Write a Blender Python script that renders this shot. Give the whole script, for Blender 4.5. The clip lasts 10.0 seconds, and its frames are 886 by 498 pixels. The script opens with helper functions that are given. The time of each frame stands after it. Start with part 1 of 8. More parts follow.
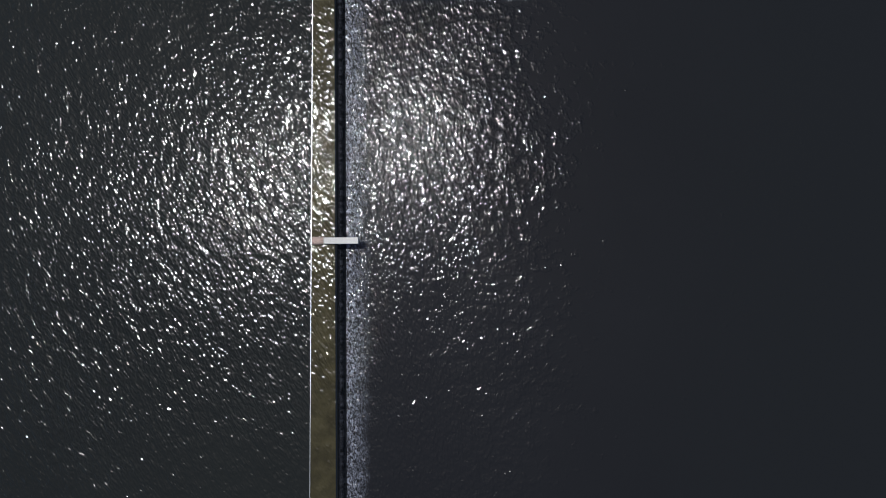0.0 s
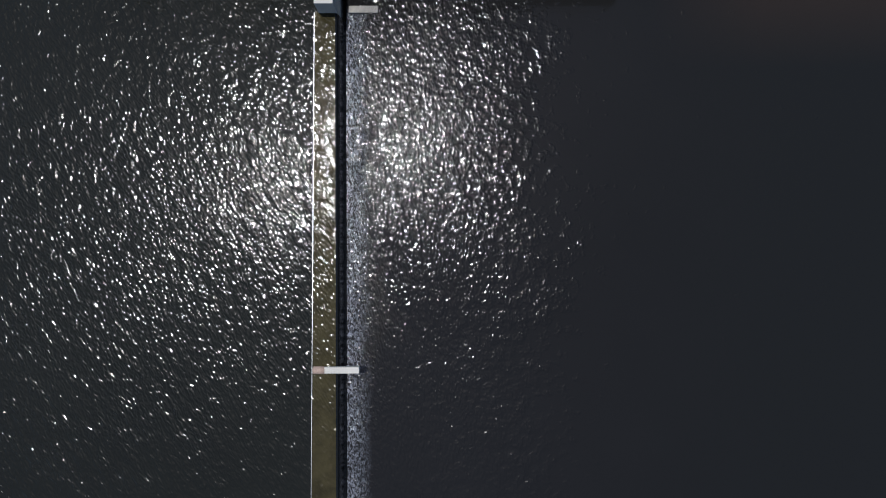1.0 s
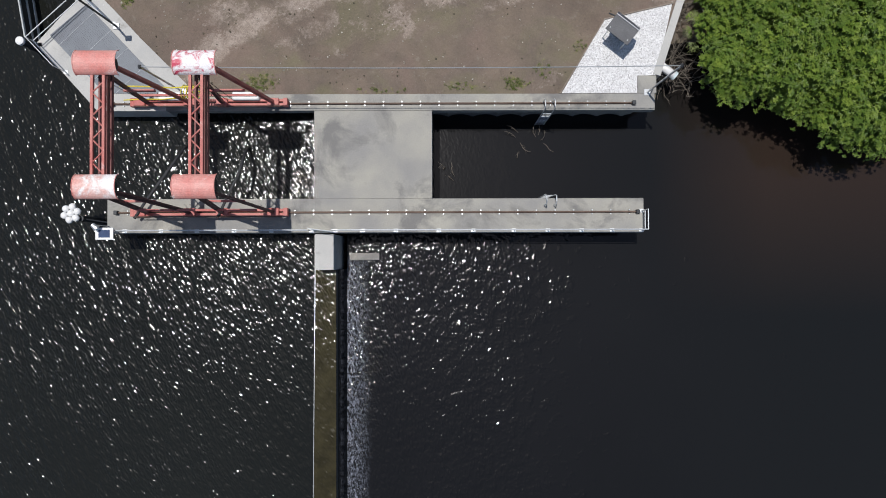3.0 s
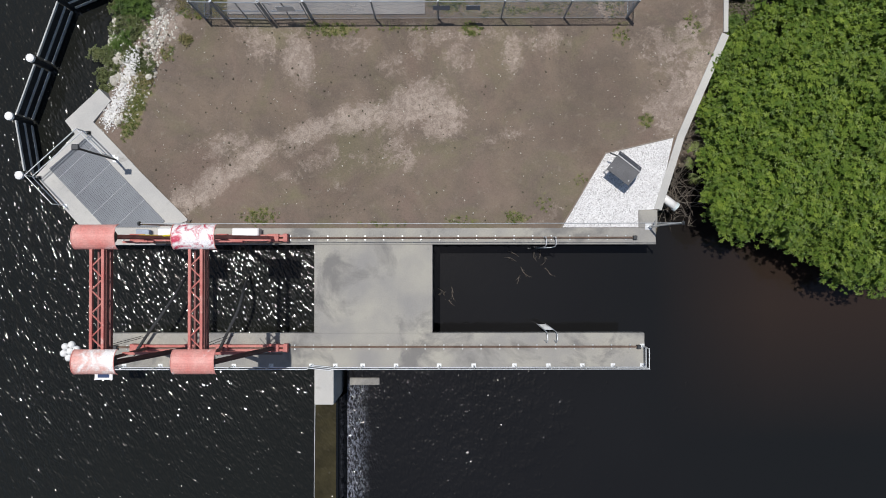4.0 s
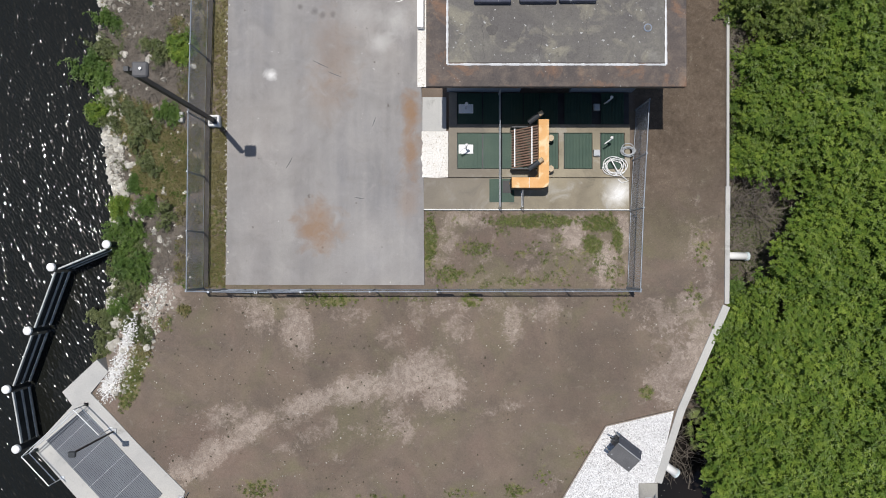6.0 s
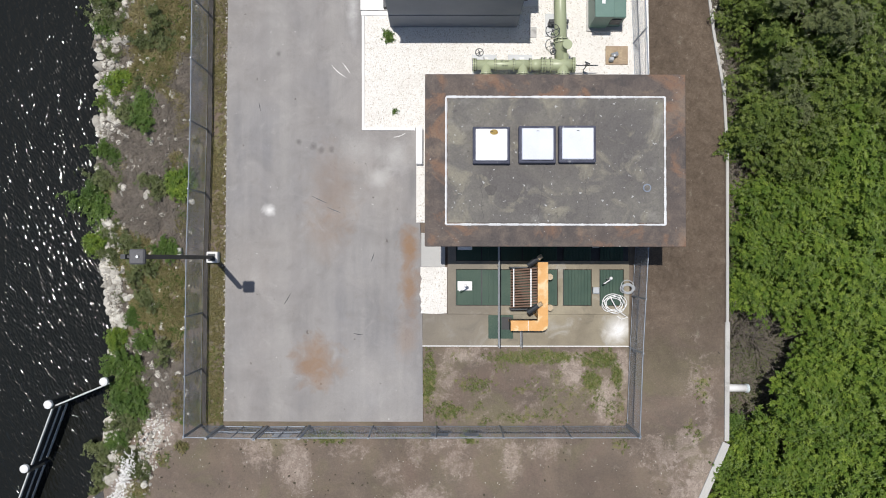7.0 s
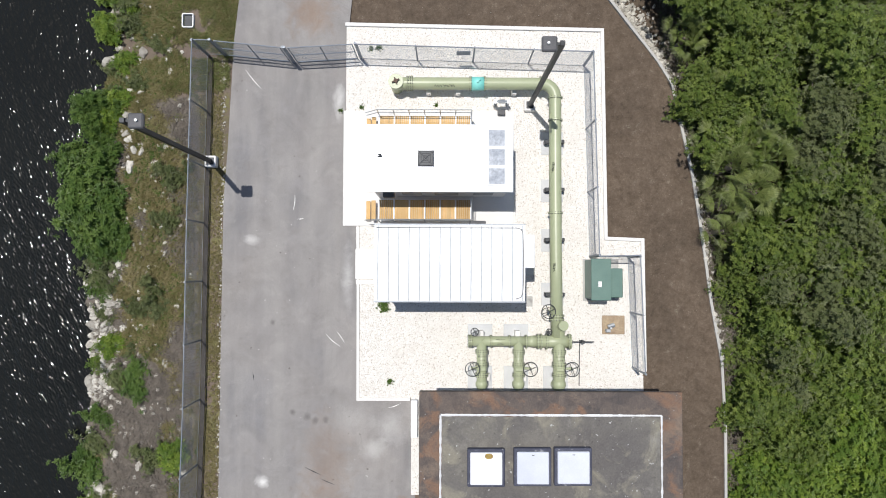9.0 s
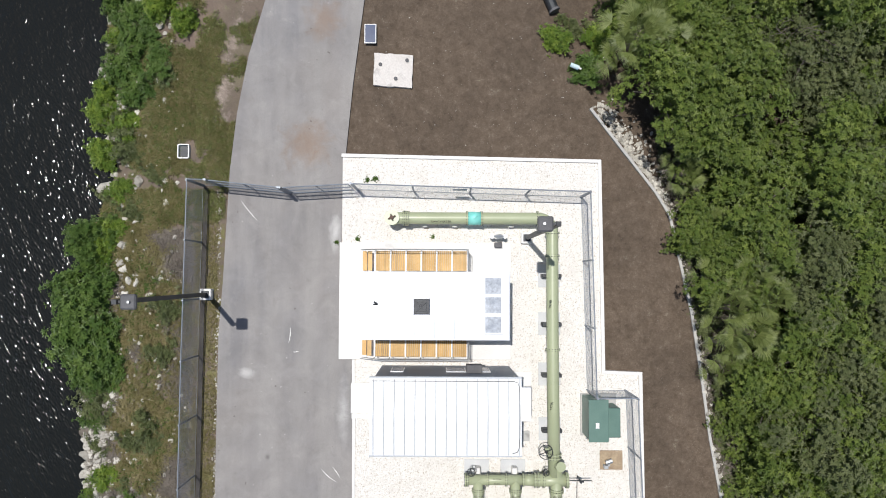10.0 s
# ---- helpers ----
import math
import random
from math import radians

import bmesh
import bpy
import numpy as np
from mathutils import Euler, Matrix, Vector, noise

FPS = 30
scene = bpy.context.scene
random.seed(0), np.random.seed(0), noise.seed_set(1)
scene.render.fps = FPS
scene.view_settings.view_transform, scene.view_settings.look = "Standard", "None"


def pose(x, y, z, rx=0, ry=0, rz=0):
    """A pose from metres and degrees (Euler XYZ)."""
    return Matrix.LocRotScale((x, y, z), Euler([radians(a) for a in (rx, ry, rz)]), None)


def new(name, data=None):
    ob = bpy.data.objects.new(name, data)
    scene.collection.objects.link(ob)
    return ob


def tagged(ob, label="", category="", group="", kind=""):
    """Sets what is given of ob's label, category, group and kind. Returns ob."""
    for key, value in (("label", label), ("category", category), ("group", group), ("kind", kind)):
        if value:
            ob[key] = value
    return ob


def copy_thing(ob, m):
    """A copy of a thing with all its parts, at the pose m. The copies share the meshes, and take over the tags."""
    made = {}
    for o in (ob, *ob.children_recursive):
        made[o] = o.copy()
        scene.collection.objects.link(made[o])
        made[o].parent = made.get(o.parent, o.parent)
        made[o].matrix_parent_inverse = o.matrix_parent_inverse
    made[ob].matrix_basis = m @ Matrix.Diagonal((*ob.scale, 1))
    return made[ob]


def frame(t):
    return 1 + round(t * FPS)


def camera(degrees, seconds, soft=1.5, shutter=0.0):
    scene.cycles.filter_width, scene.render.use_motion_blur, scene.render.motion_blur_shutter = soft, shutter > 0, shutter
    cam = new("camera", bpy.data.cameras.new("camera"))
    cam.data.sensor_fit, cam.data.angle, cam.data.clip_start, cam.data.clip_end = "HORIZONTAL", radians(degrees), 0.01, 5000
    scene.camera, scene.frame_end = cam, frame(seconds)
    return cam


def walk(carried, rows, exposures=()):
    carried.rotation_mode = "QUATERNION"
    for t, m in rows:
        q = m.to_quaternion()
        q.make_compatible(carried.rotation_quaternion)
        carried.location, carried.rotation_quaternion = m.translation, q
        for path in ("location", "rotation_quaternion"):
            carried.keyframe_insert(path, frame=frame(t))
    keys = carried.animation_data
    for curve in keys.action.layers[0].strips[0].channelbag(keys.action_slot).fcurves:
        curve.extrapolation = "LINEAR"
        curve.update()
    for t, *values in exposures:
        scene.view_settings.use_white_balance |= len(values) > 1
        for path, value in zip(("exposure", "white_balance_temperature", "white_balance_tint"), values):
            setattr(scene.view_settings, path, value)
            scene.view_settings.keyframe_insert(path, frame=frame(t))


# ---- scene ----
cam = camera(70.0, 10.0, soft=1.0)
# a drone that flies straight ahead at 6.5 m/s, thirty metres up, looking down
PATH = [
    (0.0, 0.08, -0.47, 30.70, 0.80, 0.00, -0.30),
    (1.0, 0.05, 6.02, 30.69, 0.80, 0.00, -0.25),
    (2.0, 0.03, 12.53, 30.67, 0.75, 0.00, -0.20),
    (3.0, 0.02, 19.09, 30.66, 0.70, 0.00, -0.14),
    (4.0, 0.015, 25.65, 30.65, 0.62, 0.00, -0.07),
    (5.0, 0.03, 32.24, 30.64, 0.55, 0.00, 0.00),
    (6.0, 0.05, 38.80, 30.63, 0.64, 0.00, 0.05),
    (7.0, 0.10, 45.24, 30.62, 0.90, 0.00, 0.10),
    (8.0, 0.19, 51.57, 30.62, 1.30, 0.00, 0.14),
    (9.0, 0.30, 57.80, 30.64, 1.80, 0.00, 0.18),
    (10.0, 0.45, 63.93, 30.66, 2.34, 0.00, 0.22),
]
EXPOSURE = [(0.0, 0.0, 6200, 10), (2.0, 0.0, 6280, 10), (4.0, 0.02, 6480, 10), (5.0, 0.03, 6500, 10), (7.0, 0.12, 6500, 10), (10.0, 0.13, 6450, 10)]
walk(cam, [(t, pose(x, y, z, rx, ry, rz)) for t, x, y, z, rx, ry, rz in PATH], EXPOSURE)

# ---- light ----
SUN_TO = Vector((-0.145, 0.166, 1.0)).normalized()
world = bpy.data.worlds.new("world")
scene.world = world
world.use_nodes = True
wn = world.node_tree
sky = wn.nodes.new("ShaderNodeTexSky")
sky.sky_type, sky.sun_disc = "NISHITA", False
sky.sun_elevation = math.asin(SUN_TO.z)
sky.sun_rotation = math.atan2(SUN_TO.x, SUN_TO.y)
wn.links.new(sky.outputs["Color"], wn.nodes["Background"].inputs["Color"])
wn.nodes["Background"].inputs["Strength"].default_value = 0.07
sun = new("sun", bpy.data.lights.new("sun", "SUN"))
sun.data.energy, sun.data.angle, sun.data.color = 3.6, radians(0.53), (1.0, 0.965, 0.92)
sun.matrix_basis = Matrix.Translation((-20, 20, 60)) @ (-SUN_TO).to_track_quat("-Z", "Y").to_matrix().to_4x4()


# ---- materials ----
def node(nt, kind, **sockets):
    n = nt.nodes.new(kind)
    for key, value in sockets.items():
        n.inputs[key.replace("_", " ")].default_value = value
    return n


def noise_tex(nt, co, scale, detail=4.0, rough=0.55, distortion=0.0):
    n = node(nt, "ShaderNodeTexNoise", Scale=scale, Detail=detail, Roughness=rough, Distortion=distortion)
    nt.links.new(co, n.inputs["Vector"])
    return n.outputs["Fac"]


def ramp(nt, fac, a, b, lo=0.0, hi=1.0):
    n = node(nt, "ShaderNodeMapRange", From_Min=a, From_Max=b, To_Min=lo, To_Max=hi)
    nt.links.new(fac, n.inputs["Value"])
    return n.outputs["Result"]


def mixc(nt, fac, a, b, blend="MIX"):
    n = nt.nodes.new("ShaderNodeMix")
    n.data_type, n.blend_type = "RGBA", blend
    for sock, v in ((n.inputs[0], fac), (n.inputs[6], a), (n.inputs[7], b)):
        if isinstance(v, (int, float)):
            sock.default_value = v
        elif isinstance(v, tuple):
            sock.default_value = (*v, 1.0)
        else:
            nt.links.new(v, sock)
    return n.outputs[2]


def mathn(nt, op, a, b=0.0):
    n = nt.nodes.new("ShaderNodeMath")
    n.operation = op
    for sock, v in ((n.inputs[0], a), (n.inputs[1], b)):
        if isinstance(v, (int, float)):
            sock.default_value = v
        else:
            nt.links.new(v, sock)
    return n.outputs[0]


def base(name):
    m = bpy.data.materials.new(name)
    m.use_nodes = True
    nt = m.node_tree
    return m, nt, nt.nodes["Principled BSDF"], node(nt, "ShaderNodeNewGeometry").outputs["Position"]


def bump(nt, bs, height, distance, strength=1.0):
    n = node(nt, "ShaderNodeBump", Strength=strength, Distance=distance)
    nt.links.new(height, n.inputs["Height"])
    nt.links.new(n.outputs["Normal"], bs.inputs["Normal"])


def mat(name, c1, c2, big=0.6, fine=14.0, rough=0.85, metal=0.0, relief=0.01, stain=None, stain_scale=0.8, stain_at=0.6, grain=0.25, random_tint=0.0):
    """Two tones in large patches, fine grain, an optional stain colour and relief."""
    m, nt, bs, co = base(name)
    col = mixc(nt, ramp(nt, noise_tex(nt, co, big, 5.0), 0.35, 0.65), c1, c2)
    if stain:
        s = noise_tex(nt, co, stain_scale, 7.0, 0.65, 0.6)
        col = mixc(nt, ramp(nt, s, stain_at, stain_at + 0.12), col, stain)
    f = noise_tex(nt, co, fine, 6.0, 0.7)
    g = ramp(nt, f, 0.3, 0.7, 1.0 - grain, 1.0 + grain)
    col = mixc(nt, 1.0, col, g, "MULTIPLY")
    if random_tint:
        r = node(nt, "ShaderNodeObjectInfo").outputs["Random"]
        col = mixc(nt, 1.0, col, ramp(nt, r, 0.0, 1.0, 1.0 - random_tint, 1.0 + random_tint), "MULTIPLY")
    nt.links.new(col, bs.inputs["Base Color"])
    bs.inputs["Roughness"].default_value = rough
    bs.inputs["Metallic"].default_value = metal
    if relief:
        bump(nt, bs, f, relief)
    return m


M_CONC = mat("concrete_weathered", (0.365, 0.35, 0.305), (0.262, 0.256, 0.245), 0.4, 18, 0.9, stain=(0.185, 0.18, 0.172), stain_scale=0.33, stain_at=0.5, grain=0.11)
M_CONC_LIGHT = mat("concrete_light", (0.50, 0.49, 0.46), (0.42, 0.415, 0.40), 0.5, 20, 0.9, stain=(0.29, 0.28, 0.26), stain_scale=0.9, grain=0.09)
M_PAD = mat("pale_pad_concrete", (0.62, 0.63, 0.63), (0.54, 0.55, 0.56), 0.8, 20, 0.9, stain=(0.44, 0.44, 0.44), stain_scale=1.4, grain=0.09)
M_CONC_WHITE = mat("concrete_white", (0.80, 0.79, 0.76), (0.72, 0.71, 0.69), 0.5, 20, 0.8, stain=(0.6, 0.6, 0.59), stain_scale=1.2, stain_at=0.66, grain=0.1)
M_PAINT_WHITE = mat("white_paint", (0.82, 0.83, 0.83), (0.76, 0.77, 0.78), 0.9, 25, 0.45, stain=(0.62, 0.62, 0.62), stain_scale=1.5, stain_at=0.68, grain=0.06, relief=0.001)
M_WALL_GREY = mat("wall_grey_paint", (0.44, 0.46, 0.48), (0.40, 0.42, 0.44), 0.5, 20, 0.7, grain=0.08, relief=0.002)
M_GALV = mat("galvanised_steel", (0.55, 0.57, 0.58), (0.42, 0.44, 0.46), 2.0, 30, 0.4, 0.7, relief=0.001, grain=0.1)
M_DARKSTEEL = mat("dark_steel", (0.05, 0.055, 0.06), (0.03, 0.032, 0.036), 2.0, 30, 0.5, 0.4, relief=0.001)
M_WHITE_RAIL = mat("aluminium_rail", (0.72, 0.74, 0.75), (0.6, 0.62, 0.63), 2.0, 30, 0.45, 0.35, relief=0.001, grain=0.08)
M_RED = mat("faded_red_paint", (0.42, 0.10, 0.085), (0.50, 0.19, 0.16), 1.2, 20, 0.6, stain=(0.62, 0.42, 0.38), stain_scale=2.2, stain_at=0.62, relief=0.002)
M_REDTOP = mat("sunbleached_red_sheet", (0.62, 0.22, 0.19), (0.66, 0.34, 0.30), 1.3, 20, 0.5, stain=(0.8, 0.76, 0.74), stain_scale=1.3, stain_at=0.58, relief=0.002)
M_REDTOP_WORN = mat("worn_red_white_sheet", (0.84, 0.83, 0.84), (0.80, 0.74, 0.74), 1.6, 20, 0.45, stain=(0.52, 0.05, 0.10), stain_scale=2.6, stain_at=0.485, relief=0.002)
# maroon copy of the red paint, shade on lower truss parts in its colour
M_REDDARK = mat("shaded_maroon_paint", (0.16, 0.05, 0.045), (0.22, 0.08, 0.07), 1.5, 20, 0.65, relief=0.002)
M_PIPE = mat("pale_green_pipe_paint", (0.37, 0.41, 0.26), (0.41, 0.45, 0.29), 0.8, 20, 0.38, stain=(0.42, 0.45, 0.26), stain_scale=1.5, grain=0.05, relief=0.001)
M_TEAL = mat("teal_coupling_paint", (0.20, 0.66, 0.60), (0.26, 0.72, 0.65), 2, 20, 0.45, grain=0.06, relief=0.001)
M_GREENBOX = mat("green_cabinet_paint", (0.095, 0.18, 0.15), (0.115, 0.205, 0.17), 1.5, 20, 0.45, grain=0.08, relief=0.001)
M_GRATE = mat("green_grating", (0.020, 0.060, 0.040), (0.034, 0.076, 0.050), 1.5, 40, 0.6, grain=0.2, relief=0.003)
M_GREYGRATE = mat("grey_grating", (0.125, 0.135, 0.155), (0.15, 0.165, 0.185), 1.0, 40, 0.55, 0.3, relief=0.003)
M_ORANGE = mat("orange_yellow_paint", (0.60, 0.29, 0.07), (0.68, 0.38, 0.13), 1.6, 20, 0.5, stain=(0.72, 0.54, 0.30), stain_scale=1.6, stain_at=0.52, relief=0.002, grain=0.08)
M_WOOD = mat("amber_deck_board", (0.62, 0.40, 0.165), (0.52, 0.32, 0.115), 1.5, 20, 0.6, grain=0.15, relief=0.002, random_tint=0.15)
M_BROWNSLAT = mat("brown_rake_slat", (0.16, 0.10, 0.07), (0.22, 0.14, 0.10), 2.0, 20, 0.6, relief=0.002)
M_BLACK = mat("black_rubber", (0.02, 0.02, 0.022), (0.03, 0.03, 0.032), 2.0, 30, 0.6, relief=0.001)
M_BOXGREY = mat("charcoal_cover", (0.085, 0.085, 0.09), (0.12, 0.12, 0.125), 1.2, 25, 0.7, relief=0.004)
M_YELLOW = mat("yellow_hose", (0.72, 0.60, 0.05), (0.62, 0.50, 0.04), 2, 20, 0.5, relief=0.001)
M_PVC = mat("white_pvc", (0.8, 0.8, 0.79), (0.74, 0.74, 0.73), 1, 20, 0.4, grain=0.05, relief=0.0)
M_BARK = mat("grey_bark", (0.16, 0.13, 0.10), (0.22, 0.19, 0.16), 1.5, 20, 0.95, relief=0.02)
M_TWIG = mat("dry_twigs", (0.20, 0.172, 0.142), (0.125, 0.108, 0.09), 1.5, 20, 0.95, relief=0.0)
M_EDGING = mat("weathered_edging_board", (0.21, 0.17, 0.14), (0.27, 0.23, 0.19), 1.5, 20, 0.9, relief=0.003)
M_SOLAR = mat("solar_cell_blue", (0.04, 0.06, 0.13), (0.05, 0.08, 0.16), 2, 20, 0.2, grain=0.1, relief=0.0)


def asphalt_mat():
    """Worn pale asphalt with rust stains, pale scuffs and wheel tracks at their places."""
    m, nt, bs, co = base("pale_worn_asphalt")
    big, mid, fine = noise_tex(nt, co, 0.16, 5, 0.6), noise_tex(nt, co, 1.3, 7, 0.68, 0.5), noise_tex(nt, co, 26, 5, 0.7)
    mp = node(nt, "ShaderNodeMapping")
    mp.inputs["Scale"].default_value = (1.0, 0.10, 1.0)
    nt.links.new(co, mp.inputs["Vector"])
    streak = noise_tex(nt, mp.outputs[0], 1.1, 5, 0.6)
    col = mixc(nt, ramp(nt, big, 0.35, 0.65), (0.282, 0.263, 0.248), (0.226, 0.22, 0.222))
    col = mixc(nt, ramp(nt, streak, 0.40, 0.64, 0.0, 0.75), col, (0.308, 0.294, 0.28))
    col = mixc(nt, ramp(nt, mid, 0.56, 0.72, 0.0, 0.4), col, (0.37, 0.355, 0.335))
    col = mixc(nt, ramp(nt, mid, 0.30, 0.44, 0.55, 0.0), col, (0.22, 0.205, 0.195))
    spots = noise_tex(nt, co, 3.2, 2, 0.5)
    col = mixc(nt, ramp(nt, spots, 0.735, 0.76, 0.0, 0.8), col, (0.14, 0.125, 0.115))
    col = mixc(nt, ramp(nt, noise_tex(nt, co, 5.0, 2, 0.5), 0.75, 0.78, 0.0, 0.7), col, (0.55, 0.53, 0.51))
    mottle = noise_tex(nt, co, 0.55, 8, 0.7, 0.7)
    col = mixc(nt, 1.0, col, ramp(nt, mottle, 0.36, 0.64, 0.90, 1.08), "MULTIPLY")
    rust, pale, oil = (0.255, 0.165, 0.105), (0.66, 0.65, 0.63), (0.125, 0.115, 0.11)
    for x, y, rx, ry, k, c in ((-6.0, 40.2, 1.25, 1.3, 0.85, rust), (-5.2, 48.6, 1.3, 2.2, 0.3, rust), (-1.5, 45.8, 0.55, 1.1, 1.0, rust), (-1.5, 43.9, 0.55, 1.3, 0.85, rust), (-1.7, 41.6, 0.6, 1.3, 0.35, rust), (-6.2, 70.3, 1.2, 1.2, 0.55, rust), (-5.4, 76.5, 0.9, 1.2, 0.5, rust),
                               (-8.3, 47.6, 0.36, 0.32, 0.95, pale), (-4.0, 50.6, 0.9, 1.0, 0.18, pale), (-4.75, 66.0, 0.3, 0.9, 0.6, pale), (-4.3, 57.4, 0.3, 1.5, 0.4, pale), (-9.0, 59.2, 0.4, 0.25, 0.5, pale), (-3.0, 39.0, 2.0, 2.4, 0.12, pale), (-3.0, 49.2, 0.7, 0.5, 0.35, pale), (-2.2, 50.2, 0.8, 0.9, 0.3, pale),
                               (-6.9, 50.9, 0.16, 0.16, 0.7, oil), (-6.2, 50.7, 0.2, 0.22, 0.7, oil), (-5.8, 50.5, 0.16, 0.2, 0.6, oil), (-5.3, 50.5, 0.16, 0.22, 0.6, oil), (-7.9, 55.2, 0.14, 0.14, 0.6, oil), (-5.6, 46.6, 1.2, 1.4, 0.25, rust)):
        v = nt.nodes.new("ShaderNodeVectorMath")
        v.operation = "SUBTRACT"
        nt.links.new(co, v.inputs[0])
        v.inputs[1].default_value = (x, y, 0)
        w = nt.nodes.new("ShaderNodeVectorMath")
        w.operation = "MULTIPLY"
        nt.links.new(v.outputs[0], w.inputs[0])
        w.inputs[1].default_value = (1 / rx, 1 / ry, 0)
        ln = nt.nodes.new("ShaderNodeVectorMath")
        ln.operation = "LENGTH"
        nt.links.new(w.outputs[0], ln.inputs[0])
        edge = mathn(nt, "ADD", ln.outputs["Value"], mathn(nt, "MULTIPLY", mathn(nt, "SUBTRACT", mid, 0.5), 2.2))
        col = mixc(nt, ramp(nt, edge, 0.2, 1.15, k, 0.0), col, c)
    col = mixc(nt, 1.0, col, ramp(nt, fine, 0.3, 0.7, 0.88, 1.12), "MULTIPLY")
    nt.links.new(col, bs.inputs["Base Color"])
    bs.inputs["Roughness"].default_value = 0.92
    bump(nt, bs, fine, 0.006)
    return m


M_ASPHALT = asphalt_mat()


def gravel_mat(name, c1, c2, c3, scale):
    m, nt, bs, co = base(name)
    v = node(nt, "ShaderNodeTexVoronoi", Scale=scale)
    nt.links.new(co, v.inputs["Vector"])
    sep = node(nt, "ShaderNodeSeparateColor")
    nt.links.new(v.outputs["Color"], sep.inputs[0])
    col = mixc(nt, ramp(nt, sep.outputs[0], 0.2, 0.9), c1, c2)
    col = mixc(nt, ramp(nt, sep.outputs[1], 0.9, 0.95), col, c3)
    col = mixc(nt, ramp(nt, noise_tex(nt, co, 0.7, 5), 0.5, 0.75, 0.0, 0.22), col, c3)
    nt.links.new(col, bs.inputs["Base Color"])
    bs.inputs["Roughness"].default_value = 0.9
    bump(nt, bs, ramp(nt, v.outputs["Distance"], 0.0, 0.6, 1.0, 0.0), 0.03)
    return m


M_GRAVEL = gravel_mat("white_gravel", (0.92, 0.89, 0.84), (0.82, 0.79, 0.73), (0.62, 0.56, 0.48), 24.0)
M_GRAVEL_PATCH = gravel_mat("white_limestone_chips", (0.90, 0.895, 0.89), (0.60, 0.59, 0.59), (0.40, 0.385, 0.38), 26.0)


def leaf_mat(name, dark, mid, light):
    m, nt, bs, co = base(name)
    geo = node(nt, "ShaderNodeNewGeometry")
    col = mixc(nt, mathn(nt, "POWER", geo.outputs["Random Per Island"], 1.4), mid, light)
    col = mixc(nt, ramp(nt, noise_tex(nt, co, 0.9, 4), 0.36, 0.66, 0.0, 0.6), col, dark)
    nt.links.new(col, bs.inputs["Base Color"])
    bs.inputs["Roughness"].default_value = 0.5
    tr = nt.nodes.new("ShaderNodeBsdfTranslucent")
    nt.links.new(col, tr.inputs["Color"])
    mx = node(nt, "ShaderNodeMixShader")
    mx.inputs[0].default_value = 0.3
    nt.links.new(bs.outputs[0], mx.inputs[1])
    nt.links.new(tr.outputs[0], mx.inputs[2])
    nt.links.new(mx.outputs[0], nt.nodes["Material Output"].inputs["Surface"])
    return m


M_LEAF = leaf_mat("mangrove_leaf", (0.066, 0.125, 0.017), (0.118, 0.200, 0.024), (0.285, 0.375, 0.058))
M_LEAF2 = leaf_mat("buttonwood_leaf", (0.075, 0.097, 0.036), (0.12, 0.148, 0.052), (0.22, 0.245, 0.105))
M_LEAF3 = leaf_mat("shaded_thicket_leaf", (0.060, 0.098, 0.017), (0.106, 0.160, 0.026), (0.24, 0.30, 0.065))
M_BUSH = leaf_mat("shore_bush_leaf", (0.05, 0.10, 0.02), (0.09, 0.16, 0.03), (0.17, 0.25, 0.055))
M_WEED = leaf_mat("yard_weed_leaf", (0.11, 0.15, 0.035), (0.15, 0.19, 0.045), (0.24, 0.27, 0.085))
M_PALM = leaf_mat("palmetto_leaf", (0.10, 0.14, 0.035), (0.16, 0.205, 0.055), (0.30, 0.34, 0.12))
M_GRASS = leaf_mat("weedy_grass", (0.16, 0.15, 0.055), (0.23, 0.20, 0.085), (0.36, 0.31, 0.17))


